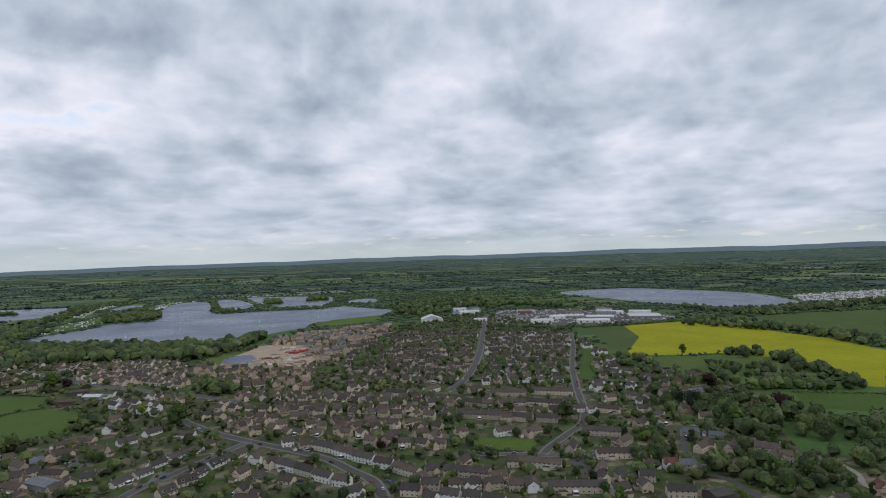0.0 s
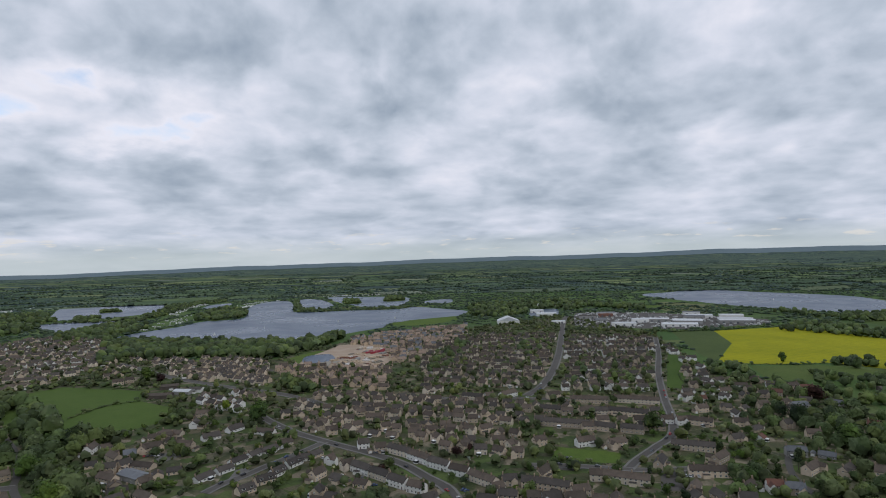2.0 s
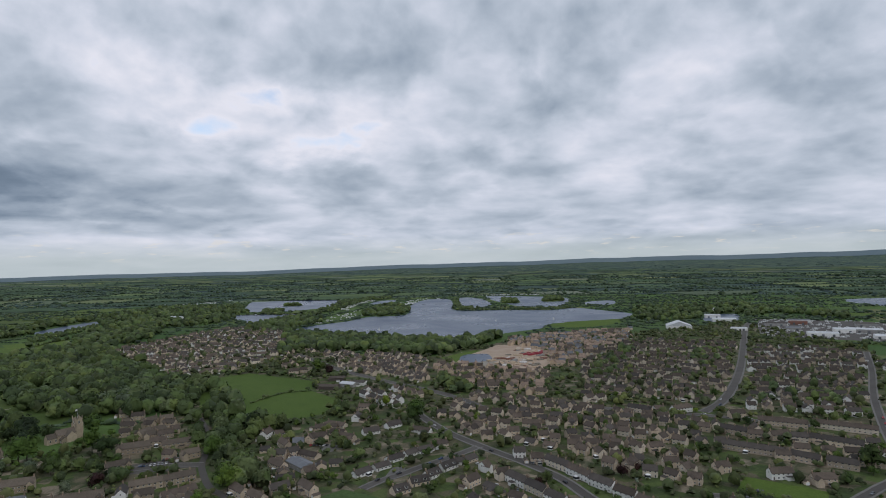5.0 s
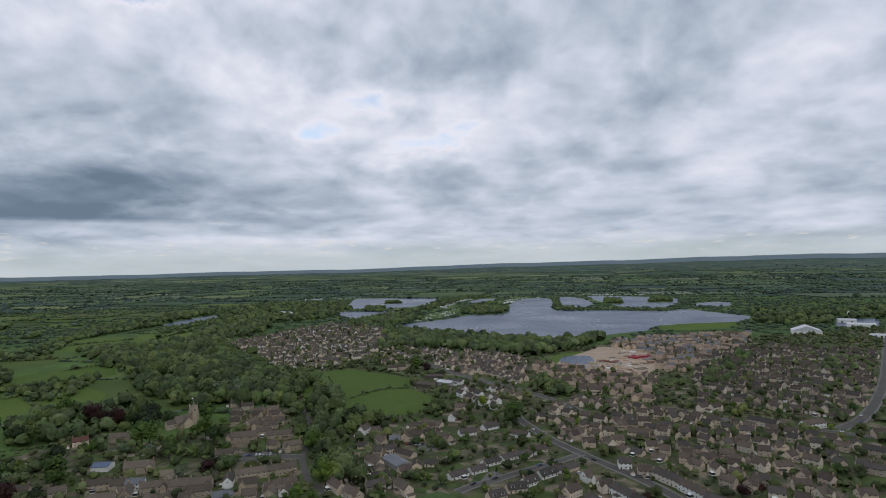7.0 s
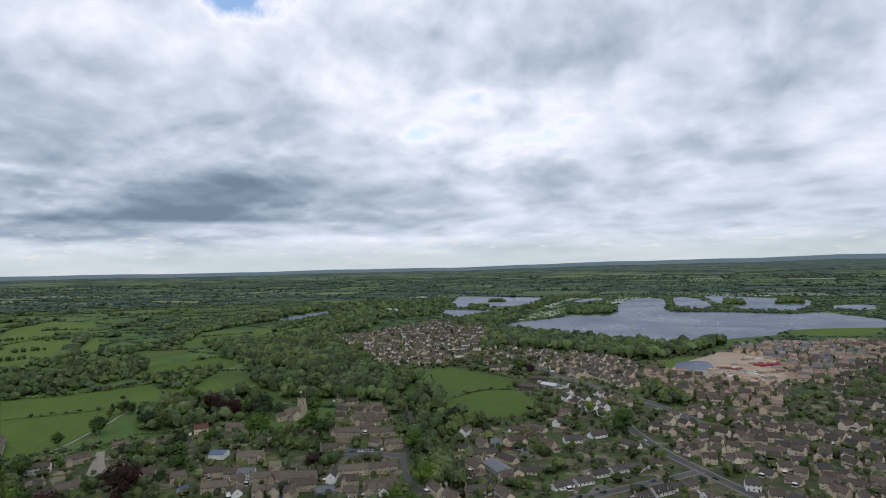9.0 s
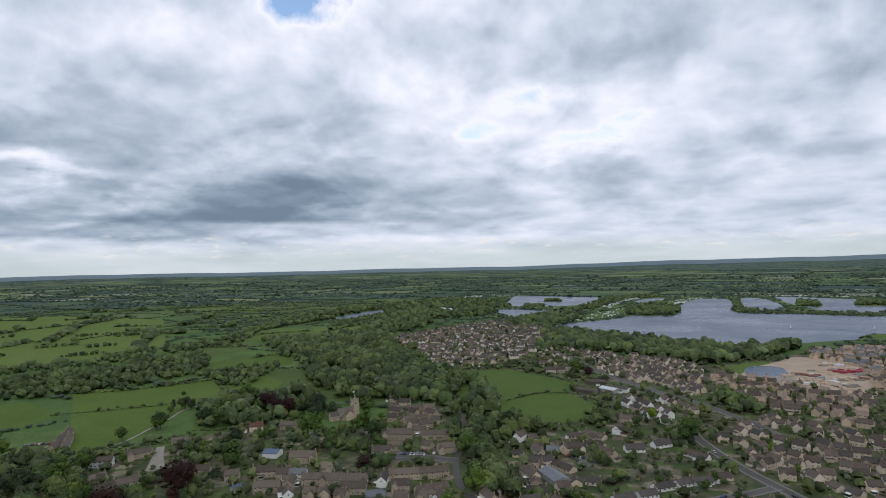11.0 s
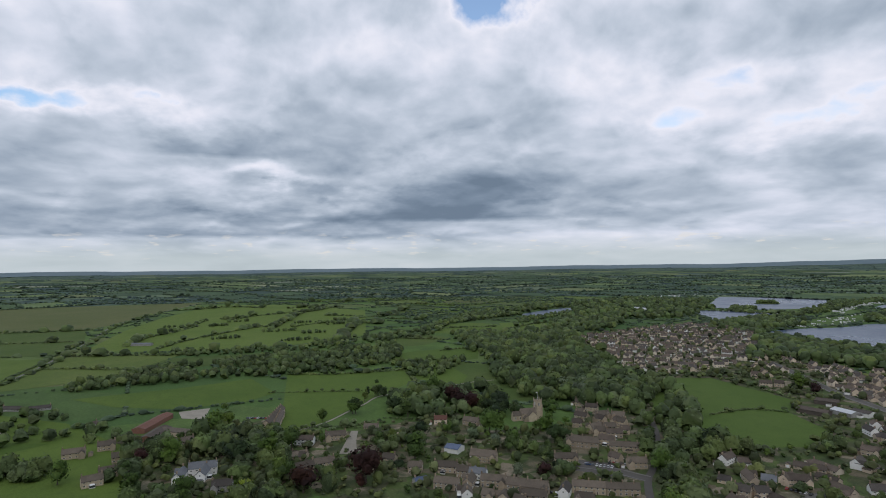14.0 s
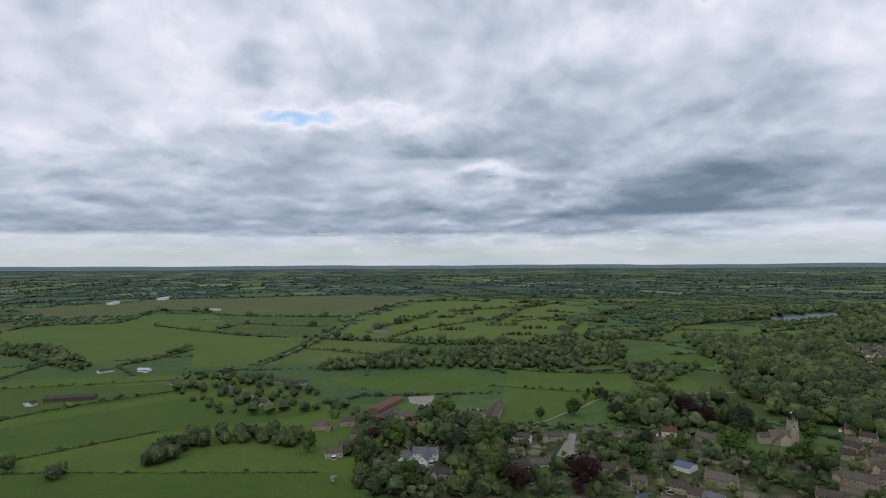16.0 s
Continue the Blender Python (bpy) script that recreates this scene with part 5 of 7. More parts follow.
dwelling(-163, 454, 64, 13, "B", "s", "d")
dwelling(-145, 439, 70, 7, "S", "w", "b")
dwelling(-129, 429, 44, 10, "S", "c", "b")
dwelling(-116, 423, -34, 19, "T", "w", "d")
dwelling(-100, 412, -34, 18, "T", "c", "d")
dwelling(-85, 400, -32, 16, "T", "w", "d")
dwelling(-71, 391, -24, 12, "T", "w", "b")
dwelling(-61, 371, 37, 13, "S", "w", "d")
dwelling(-124, 361, -19, 17, "S", "s", "b")
dwelling(-34, 524, 34, 12, "S", "s", "b")
dwelling(-22, 491, 21, 11, "S", "s", "b")
dwelling(-49, 479, 70, 13, "S", "s", "b")
dwelling(-94, 510, 14, 11, "S", "s", "b")
dwelling(-150, 529, 30, 10, "S", "s", "b")
dwelling(-140, 556, 7, 17, "S", "s", "b")
dwelling(-123, 526, 35, 9, "S", "s", "b")
dwelling(-159, 574, 26, 8, "S", "s", "b")
dwelling(-145, 596, 19, 11, "S", "s", "b")
dwelling(-193, 528, 70, 8, "S", "s", "b")
dwelling(-185, 525, 66, 8, "S", "s", "b")
dwelling(-168, 512, 25, 10, "S", "s", "b")
dwelling(-108, 578, 28, 8, "S", "s", "b")
dwelling(-125, 590, 5, 12, "S", "s", "d")
dwelling(-108, 674, 62, 13, "S", "c", "b")
dwelling(-98, 679, 64, 13, "S", "c", "b")
dwelling(-73, 571, 31, 11, "B", "w", "b")
dwelling(-54, 642, -20, 24, "T", "c", "d")
dwelling(-37, 645, 29, 10, "S", "w", "b")
dwelling(-17, 655, 45, 22, "T", "w", "b")
dwelling(11, 492, 32, 11, "S", "s", "b")
dwelling(47, 492, 25, 16, "S", "w", "b")
dwelling(71, 489, 22, 15, "S", "s", "b")
dwelling(46, 419, -4, 8, "S", "c", "b")
dwelling(65, 415, -18, 30, "T", "c", "b")
dwelling(11, 422, 61, 16, "S", "s", "b")
dwelling(16, 400, -19, 24, "T", "s", "d")
dwelling(33, 391, 22, 12, "S", "s", "b")
dwelling(127, 485, -14, 31, "T", "s", "d")
dwelling(94, 447, 67, 17, "S", "s", "d")
dwelling(123, 431, -2, 28, "T", "s", "b")
dwelling(138, 459, 48, 17, "S", "s", "b")
dwelling(103, 398, 64, 17, "S", "s", "b")
dwelling(81, 371, -4, 37, "T", "s", "d")
dwelling(1, 363, -21, 12, "S", "w", "d")
dwelling(14, 359, -13, 11, "S", "w", "d")
dwelling(27, 353, -24, 14, "S", "w", "d")
dwelling(152, 554, -23, 22, "T", "s", "b")
dwelling(185, 551, -6, 12, "S", "s", "b")
dwelling(137, 404, 45, 12, "S", "w", "b")
dwelling(124, 558, 4, 13, "S", "w", "b")
dwelling(137, 555, 8, 9, "S", "w", "b")
dwelling(112, 632, -13, 47, "T", "c", "b")
dwelling(66, 631, -6, 38, "T", "s", "b")
dwelling(95, 583, -19, 40, "T", "s", "d")
dwelling(26, 592, -18, 22, "T", "s", "d")
dwelling(58, 588, 34, 17, "S", "s", "b")
dwelling(35, 544, -13, 43, "T", "s", "d")
dwelling(68, 533, -23, 20, "T", "s", "d")
dwelling(90, 528, -17, 19, "T", "s", "d")
dwelling(31, 650, 29, 15, "S", "s", "b")
dwelling(166, 648, 35, 17, "S", "w", "b")
dwelling(167, 599, 21, 11, "S", "s", "b")
dwelling(142, 360, -7, 17, "T", "s", "d")
dwelling(164, 403, -10, 11, "S", "s", "s")
dwelling(154, 407, -4, 10, "S", "w", "r")
dwelling(191, 441, 43, 17, "S", "s", "b")
dwelling(196, 475, -5, 14, "S", "g", "s")
dwelling(216, 472, -29, 11, "B", "g", "s")
dwelling(229, 520, -5, 11, "S", "s", "b")
dwelling(211, 437, 45, 14, "S", "s", "d")
dwelling(234, 430, -31, 17, "M", "s", "b")
dwelling(239, 416, -19, 9, "S", "s", "b")
dwelling(229, 414, 51, 17, "S", "s", "b")
dwelling(386, 687, -7, 29, "H", "d", "b")
dwelling(405, 652, -46, 38, "H", "d", "d")
dwelling(259, 612, 13, 16, "S", "g", "s")
dwelling(300, 631, -28, 15, "B", "g", "s")
dwelling(289, 547, -33, 9, "S", "s", "r")
dwelling(304, 531, -58, 15, "B", "g", "d")
dwelling(163, 356, 18, 14, "H", "d", "d")
dwelling(226, 340, 10, 10, "S", "s", "d")
dwelling(263, 357, -98, 9, "S", "s", "r")
dwelling(278, 719, -7, 13, "B", "w", "d")
dwelling(240, 710, -7, 16, "B", "w", "b")
dwelling(306, 701, -7, 13, "B", "s", "r")
dwelling(-535, 179, 62, 20, "T", "w", "b")
dwelling(-535, 207, 82, 17, "S", "o", "o")
dwelling(-554, 244, 67, 13, "B", "o", "o")
dwelling(-542, 307, 67, 12, "S", "s", "r")
dwelling(-459, 230, 47, 10, "S", "o", "o")
dwelling(-463, 285, 39, 12, "H", "w", "u")
dwelling(-425, 261, 56, 17, "S", "o", "o")
dwelling(-434, 241, 59, 10, "S", "o", "o")
dwelling(-411, 236, 88, 9, "B", "g", "u")
dwelling(-396, 249, 50, 17, "S", "o", "o")
dwelling(-471, 183, 91, 16, "S", "o", "o")
dwelling(-502, 171, 49, 13, "B", "o", "o")
dwelling(-495, 158, 100, 11, "B", "o", "o")
dwelling(-524, 330, 39, 15, "S", "o", "o")
dwelling(-432, 295, 47, 20, "M", "o", "o")
dwelling(-403, 348, 66, 17, "S", "o", "o")
dwelling(-428, 382, 47, 25, "M", "o", "o")
dwelling(-490, 450, 80, 15, "S", "o", "o")
dwelling(-481, 462, 50, 12, "S", "o", "o")
dwelling(-459, 419, 93, 13, "S", "o", "o")
dwelling(-405, 406, 51, 25, "T", "o", "o")
dwelling(-373, 388, 65, 14, "S", "o", "o")
dwelling(-367, 293, 44, 27, "M", "o", "o")
dwelling(-353, 312, 135, 13, "S", "w", "d")
dwelling(-354, 289, 52, 17, "S", "o", "o")
dwelling(-387, 279, 51, 17, "S", "o", "o")
dwelling(-393, 264, 139, 13, "S", "o", "o")
dwelling(-351, 329, 53, 21, "T", "o", "o")
dwelling(-339, 346, 60, 21, "T", "o", "o")
dwelling(-316, 324, 68, 22, "T", "s", "b")
dwelling(-336, 294, 61, 12, "H", "g", "s")
dwelling(-282, 342, -22, 17, "S", "s", "b")
dwelling(-263, 337, -17, 15, "S", "s", "b")
dwelling(-352, 453, 105, 14, "S", "w", "b")
dwelling(-345, 462, 50, 9, "B", "w", "b")
dwelling(-290, 391, -19, 17, "S", "s", "b")
dwelling(-242, 362, -27, 17, "S", "s", "b")
dwelling(-302, 458, 48, 17, "S", "s", "b")
dwelling(-297, 482, 5, 14, "B", "s", "b")
dwelling(-655, 62, 156, 54, "H", "r", "r")
dwelling(-613, 66, 158, 35, "H", "r", "b")
dwelling(-611, 84, 48, 43, "H", "o", "o")
dwelling(-572, 88, 102, 17, "S", "o", "o")
dwelling(-619, 167, 159, 60, "M", "o", "o")
dwelling(-609, 169, 165, 50, "T", "o", "o")
dwelling(-578, 10, 93, 16, "S", "o", "o")
dwelling(-590, 31, 95, 13, "S", "o", "o")
dwelling(-553, 47, 96, 17, "S", "o", "o")
dwelling(-504, 32, 105, 13, "S", "o", "o")
dwelling(-519, 40, 100, 12, "S", "o", "o")
dwelling(-496, 102, 83, 19, "M", "w", "s")
dwelling(-488, 87, 166, 17, "S", "w", "s")
dwelling(-487, 102, 163, 17, "S", "w", "s")
dwelling(-456, 113, 77, 13, "S", "g", "d")
dwelling(-486, 127, 16, 20, "B", "o", "o")
dwelling(-502, 169, 106, 17, "B", "o", "o")
dwelling(-468, 167, 103, 17, "S", "o", "o")
dwelling(-675, 10, 136, 9, "B", "w", "b")
dwelling(-708, -285, 102, 49, "H", "d", "d")
dwelling(-685, -312, 178, 10, "B", "w", "b")
dwelling(-738, -125, 46, 17, "S", "g", "s")
dwelling(-700, -92, 46, 17, "S", "s", "b")
dwelling(-667, -66, 61, 17, "S", "s", "b")
dwelling(-785, -77, 65, 20, "B", "g", "d")
dwelling(-775, -51, 96, 20, "B", "g", "d")
dwelling(-873, -336, 142, 20, "B", "w", "d")
dwelling(-785, -203, 125, 16, "B", "s", "b")
dwelling(-1925, -560, 86, 36, "H", "w", "m")
dwelling(-1292, 4, 66, 52, "H", "g", "s")
dwelling(-876, -285, 84, 17, "B", "w", "m")

# white houses stepping along the green
for x, y, turn in ((229, 992, 20), (228, 960, -70), (227, 938, 15), (223, 872, -72), (236, 880, 10), (229, 812, -70), (214, 756, 15), (210, 724, -60), (155, 814, 80), (138, 745, 75), (131, 690, 15), (174, 668, 0)):
    dwelling(x, y, turn, 13, "S", "w", "d", 1, "white houses along the green")
estate([(82, 1136), (232, 1124), (174, 823), (147, 685), (46, 684), (52, 798)], 4, 27, 6, "STT", "sscw", "bbd", 1, "houses on the east estate", 6)
estate([(-100, 1171), (69, 1173), (44, 843), (17, 702), (-117, 681), (-147, 804), (-148, 1041)], -8, 24, 6, "SSB", "sscc", "bbbd", 2, "houses on the middle estate", 14)
estate([(-237, 665), (-120, 652), (-55, 632), (6, 608), (5, 530), (-75, 503), (-153, 509), (-238, 561), (-240, 638)], -12, 23, 6, "SSS", "sssc", "bbd", 3, "houses behind the main street", 22, (8, 11))
estate([(6, 608), (126, 596), (116, 529), (84, 519), (5, 530)], 0, 25, 6, "ST", "ssc", "bd", 4, "houses behind the main street", 6)
estate([(-334, 1124), (-269, 1221), (-126, 1347), (-110, 1173), (-147, 1027), (-159, 871), (-193, 876), (-240, 1022), (-314, 1055)], 25, 20, 4, "N", "nns", "nnbs", 5, "newly built stone houses by the lake", 15, (8, 13))
estate([(-362, 844), (-301, 845), (-181, 820), (-152, 683), (-238, 688), (-323, 761)], 15, 22, 5, "N", "nns", "nbb", 6, "newly built stone houses by the lake", 15, (8, 13))
estate([(-984, 785), (-1036, 982), (-1053, 1174), (-860, 1141), (-639, 844), (-619, 733), (-641, 626), (-684, 611), (-833, 705)], 40, 23, 6, "SSB", "ssccw", "bbbdd", 7, "houses on the far estate", 18, (8, 14))
estate([(-586, 882), (-524, 905), (-396, 896), (-315, 713), (-363, 715), (-430, 747)], -25, 23, 5, "SSB", "ssc", "bbd", 8, "houses along the high road", 10)
estate([(-378, 664), (-296, 664), (-266, 582), (-289, 575), (-362, 621)], -28, 23, 6, "S", "ssw", "bd", 9, "houses along the high road", 10)
estate([(-726, 952), (-569, 881), (-369, 833), (-307, 702), (-398, 711), (-557, 836), (-555, 728)], -30, 24, 6, "SSB", "ssc", "bbd", 10, "houses along the high road", 12)
estate([(202, 820), (238, 773), (312, 708), (270, 611), (187, 481), (153, 468), (191, 619), (162, 647)], 20, 30, 14, "SSB", "sscw", "bdr", 11, "houses among the trees", 25)
estate([(-554, 471), (-480, 480), (-434, 446), (-378, 371), (-468, 405)], 35, 19, 5, "S", "o", "ob", 12, "old stone houses by the church", 18, keep=0.7)
estate([(-420, 266), (-358, 302), (-310, 343), (-296, 320), (-384, 247)], 40, 16, 2, "SS", "oow", "oos", 13, "old stone houses by the church", 12)
estate([(-332, 428), (-296, 439), (-255, 425), (-241, 366), (-269, 344)], 50, 18, 3, "SB", "s", "bd", 14, "old stone houses in the village", 15)
estate([(-6, 416), (62, 391), (60, 362), (-33, 368), (-39, 389)], -3, 20, 3, "ST", "ssw", "bd", 15, "houses near the court", 8)
estate([(-151, 428), (-91, 401), (-69, 370), (-141, 375)], -20, 22, 6, "SB", "sc", "bd", 16, "houses behind the main street", 10)
estate([(87, 370), (123, 408), (136, 377), (129, 358), (85, 360)], 5, 22, 4, "ST", "s", "bd", 17, "houses near the court", 10)

estate([(-189, 543), (-154, 512), (-112, 502), (-70, 479), (-32, 455), (3, 453), (4, 509), (-78, 533)], -14, 22, 5, "SSB", "ssc", "bbd", 18, "houses behind the main street", 20, (8, 11))
join_far_houses()

# building site by the lake
FIELDS.append([(-340, 898), (-334, 995), (-325, 1058), (-245, 1043), (-193, 876), (-198, 823), (-310, 825)])
sheet("ground_site", [(-340, 898), (-334, 995), (-325, 1058), (-245, 1043), (-193, 876), (-198, 823), (-310, 825)], 0.1, M["earth"], "bare tan earth of a building site", "building site")
site_rnd = random.Random(3)


def stack_boxes(n, size):
    """Sizes of the blocks or beams in one untidy stack."""
    for k in range(n):
        a, b = size * site_rnd.uniform(-5, 5), size * site_rnd.uniform(-3, 3)
        w, d, h = size * site_rnd.uniform(1.2, 3.4), size * site_rnd.uniform(0.8, 2.0), size * site_rnd.uniform(0.6, 2.0)
        yield a - w, a + w, b - d, b + d, 0, h


for x, y in ((-241, 968), (-224, 977), (-232, 989), (-213, 968), (-250, 957)):
    o = new("steel_stack")
    o.matrix_basis = pose(x, y, 0.1, 0, 0, site_rnd.uniform(0, 90))
    tagged(o, "stack of bright red site steel on bare earth", "building material")
    for q in stack_boxes(7, 1.75):
        child("steel_beam", Solid().box(*q).mesh("steel_beam", M["red"]), o)
heap, tints = Solid(), ("stone_white", "gravel", "wall_n", "wall_g", "wall_r")
for k in range(110):
    x, y, t = site_rnd.uniform(-318, -205), site_rnd.uniform(850, 1030), site_rnd.uniform(0, 1.57)
    which = site_rnd.choice((0, 0, 1, 2, 2, 3, 4))
    if x < -286 and y > 850:
        continue
    for x0, x1, y0, y1, z0, z1 in stack_boxes(5, site_rnd.choice((0.6, 0.9, 1.4))):
        flat = [(x0, y0), (x1, y0), (x1, y1), (x0, y1)]
        flat = [(x + math.cos(t) * p - math.sin(t) * q, y + math.sin(t) * p + math.cos(t) * q) for p, q in flat]
        heap.add([(p, q, 0.1) for p, q in flat] + [(p, q, 0.1 + z1) for p, q in flat],
                 [(0, 3, 2, 1), (4, 5, 6, 7), (0, 1, 5, 4), (1, 2, 6, 5), (2, 3, 7, 6), (3, 0, 4, 7)], which)
tagged(new("building_blocks", heap.mesh("building_blocks", *[M[k] for k in tints])), "pale stacked building blocks and rubble on bare earth", "building material", kind="stuff")


def shed(x, y, turn, length, depth, high, wall, roof, label, rise=2.0):
    """A wide industrial shed with a shallow double roof."""
    home = new("industrial_shed")
    home.matrix_basis = pose(x, y, 0, 0, 0, turn)
    tagged(home, label, "shed")
    L, d = length / 2, depth / 2
    s = Solid().box(-L, L, -d, d, 0, high)
    child("wall", s.mesh("wall", M["wall_" + wall]), home)
    n = max(1, round(depth / 22)) if rise < 4 else 1
    s = Solid()
    for k in range(n):
        a, b = -d + k * depth / n, -d + (k + 1) * depth / n
        c = (a + b) / 2
        s.add([(-L - 0.3, a, high), (L + 0.3, a, high), (L + 0.3, c, high + rise), (-L - 0.3, c, high + rise), (L + 0.3, b, high), (-L - 0.3, b, high)],
              [(0, 1, 2, 3), (3, 2, 4, 5), (0, 3, 5), (1, 4, 2)])
    child("roof", s.mesh("roof", M["roof_" + roof]), home)
    for k in range(max(2, int(length // 14))):
        child("door", Solid().box(-2, 2, -0.08, 0.05, 0, 4).mesh("door", M["roof_s"]), home, pose((-0.5 + (k + 0.5) / max(2, int(length // 14))) * length, -d, 0))
    BUILT.append((x, y, max(length, depth) / 2))


SHED_WORDS = "long industrial shed with a pale sheet-metal roof"
for x, y, turn, length, depth, high, wall, roof in (
        (84, 1381, 5, 30, 14, 5, "w", "m"), (358, 1347, -12, 60, 34, 8, "g", "m"), (462, 1367, -12, 66, 40, 8, "g", "m"),
        (484, 1451, -12, 50, 30, 8, "w", "m"), (400, 1444, -12, 44, 26, 7, "g", "s"), (267, 1388, -5, 36, 22, 7, "w", "m"), (330, 1501, -8, 40, 24, 7, "g", "d"),
        (183, 1403, 0, 26, 18, 6, "g", "s"), (210, 1528, 0, 34, 20, 6, "r", "r"), (421, 1543, -15, 40, 24, 7, "w", "s"), (43, 1655, 5, 36, 20, 7, "w", "m")):
    shed(x, y, turn, length, depth, high, wall, roof, SHED_WORDS if roof == "m" else "plain industrial shed with a low roof")

shed(-31, 1395, 96, 40, 50, 7, "w", "m", "broad white hall with a pale gabled roof", 9.0)

# pale yards and standings
sheet("ground_yard", [(122, 1481), (147, 1634), (348, 1612), (550, 1413), (518, 1316), (316, 1248), (116, 1293)], 0.1, M["asphalt"], "grey industrial yards between sheds", "yard", rounded=False)
sheet("ground_yard", [(1136, 1916), (1560, 2064), (1205, 1595), (1038, 1695)], 0.1, M["paving"], "grey outdoor vehicle yard", "yard", rounded=False)
sheet("ground_yard", [(-699, 83), (-702, 113), (-655, 106), (-670, 86)], 0.15, M["gravel"], "pale sandy yard beside barns", "yard", rounded=False)
sheet("ground_yard", [(-1, 449), (33, 447), (33, 435), (1, 438)], 0.15, M["asphalt"], "asphalt car park between houses", "yard", rounded=False)
sheet("ground_yard", [(102, 445), (111, 445), (100, 404), (84, 402), (90, 428)], 0.15, M["asphalt"], "asphalt car park between houses", "yard", rounded=False)
sheet("ground_yard", [(-408, 357), (-387, 378), (-362, 380), (-366, 361), (-387, 344)], 0.15, M["asphalt"], "asphalt market place with parked cars", "yard", rounded=False)
sheet("ground_yard", [(-292, 446), (-283, 468), (-269, 451), (-278, 433)], 0.15, M["paving"], "pale concrete yard with parked cars", "yard", rounded=False)
sheet("ground_yard", [(-206, 397), (-211, 422), (-204, 429), (-196, 413)], 0.15, M["paving"], "pale concrete drive", "yard", rounded=False)
sheet("ground_yard", [(-555, 226), (-551, 229), (-497, 215), (-485, 218), (-497, 201)], 0.15, M["gravel"], "pale gravel yard", "yard", rounded=False)
sheet("ground_yard", [(-389, 286), (-388, 290), (-357, 281), (-347, 278), (-353, 273)], 0.15, M["gravel"], "pale gravel lane", "yard", rounded=False)
sheet("ground_yard", [(-323, 871), (-282, 889), (-236, 845), (-306, 837)], 0.15, M["gravel"], "pale crushed stone", "yard", rounded=False)
for x, y, turn, length, depth, high, wall, roof in (
        (-2259, -1050, 5, 60, 24, 8, "w", "m"), (-2515, -976, 5, 80, 30, 9, "w", "m"), (-2719, -991, 5, 50, 24, 8, "g", "s"), (-1426, 1352, 0, 70, 22, 6, "w", "m"), (65, 1561, 4, 50, 24, 7, "w", "m"), (461, 1353, -8, 70, 36, 7, "g", "m"), (415, 1465, -8, 60, 30, 7, "w", "m"), (300, 1394, -8, 60, 30, 7, "g", "m"), (220, 1324, -5, 50, 28, 6, "w", "m"), (162, 1487, 0, 40, 24, 6, "g", "d"), (217, 1569, 0, 44, 24, 6, "w", "s"), (329, 1298, -6, 70, 24, 6, "w", "m"), (79, 1876, 0, 60, 24, 6, "w", "m")):
    shed(x, y, turn, length, depth, high, wall, roof, SHED_WORDS if roof == "m" else "plain industrial shed with a low roof")
wood([(-518, 118), (-509, 162), (-465, 184), (-434, 192), (-419, 175), (-422, 115)], 16, 1.1, "old trees among stone houses", seed=30)
wood([(-527, 215), (-503, 275), (-458, 261), (-464, 200)], 16, 0.95, "garden trees behind stone houses", seed=31)
wood([(-468, 331), (-466, 371), (-449, 384), (-410, 352), (-413, 304)], 19, 0.75, "tall trees round the churchyard", seed=32)
wood([(-600, 274), (-646, 298), (-638, 326), (-623, 352), (-567, 345), (-556, 316), (-570, 288)], 12, 1.15, "dark trees beside the footpath", seed=93)
wood([(-530, 304), (-543, 349), (-499, 335), (-495, 298)], 18, 0.75, "old trees beside the church", seed=33)
wood([(-1370, 877), (-1517, 1170), (-1425, 1089), (-1273, 832)], 11, 0.8, "trees along the pool", seed=34)
wood([(-476, -173), (-483, -158), (-461, -137), (-455, -156)], 12, 1.0, "clump of thorn trees in the pasture", seed=35)
wood([(-434, 345), (-422, 365), (-364, 326), (-376, 308)], 14, 0.95, "garden trees behind the terraces", seed=36)
wood([(-304, 451), (-275, 456), (-242, 435), (-243, 406), (-277, 414)], 14, 0.9, "garden trees between houses", seed=37)
wood([(222, 642), (279, 630), (315, 605), (303, 517), (274, 527), (243, 562), (195, 522), (192, 606)], 19, 1.05, "dark garden trees among houses", seed=38)
wood([(197, 438), (230, 446), (220, 418), (251, 416), (289, 425), (309, 415), (287, 386), (257, 379), (229, 380), (203, 387), (185, 404)], 14, 1.1, "broad garden trees round a large house", seed=39)
wood([(219, 376), (280, 377), (260, 350), (205, 353)], 15, 1.0, "broad garden trees", seed=40)
wood([(131, 443), (165, 454), (151, 396), (125, 387)], 13, 0.9, "garden trees between houses", seed=41)
wood([(355, 798), (439, 745), (423, 619), (356, 627), (300, 661)], 14, 1.0, "trees round a farm", seed=42)
wood([(-142, 405), (-102, 402), (-84, 373), (-136, 376)], 11, 0.9, "leafy back gardens", seed=43)
wood([(-1069, 1235), (-1057, 1340), (-1091, 1518), (-1234, 1870), (-1345, 2117), (-1356, 2337), (-1266, 2424), (-1207, 2290), (-1252, 2171), (-1137, 1838), (-1068, 1606), (-1043, 1454), (-1004, 1275), (-996, 1175)], 13, 1.0, "wooded bank between the pools", seed=90)
hedge([(-1331, 1485), (-1256, 1526), (-1196, 1534), (-1130, 1571), (-1123, 1655)], 9, 6, "line of bushes on the bank between two lakes", 0.2)
wood([(-894, 1520), (-783, 1607), (-851, 1754), (-965, 1914), (-1023, 1884), (-973, 1686)], 15, 1.5, "dark wooded peninsula in the lake", seed=44)
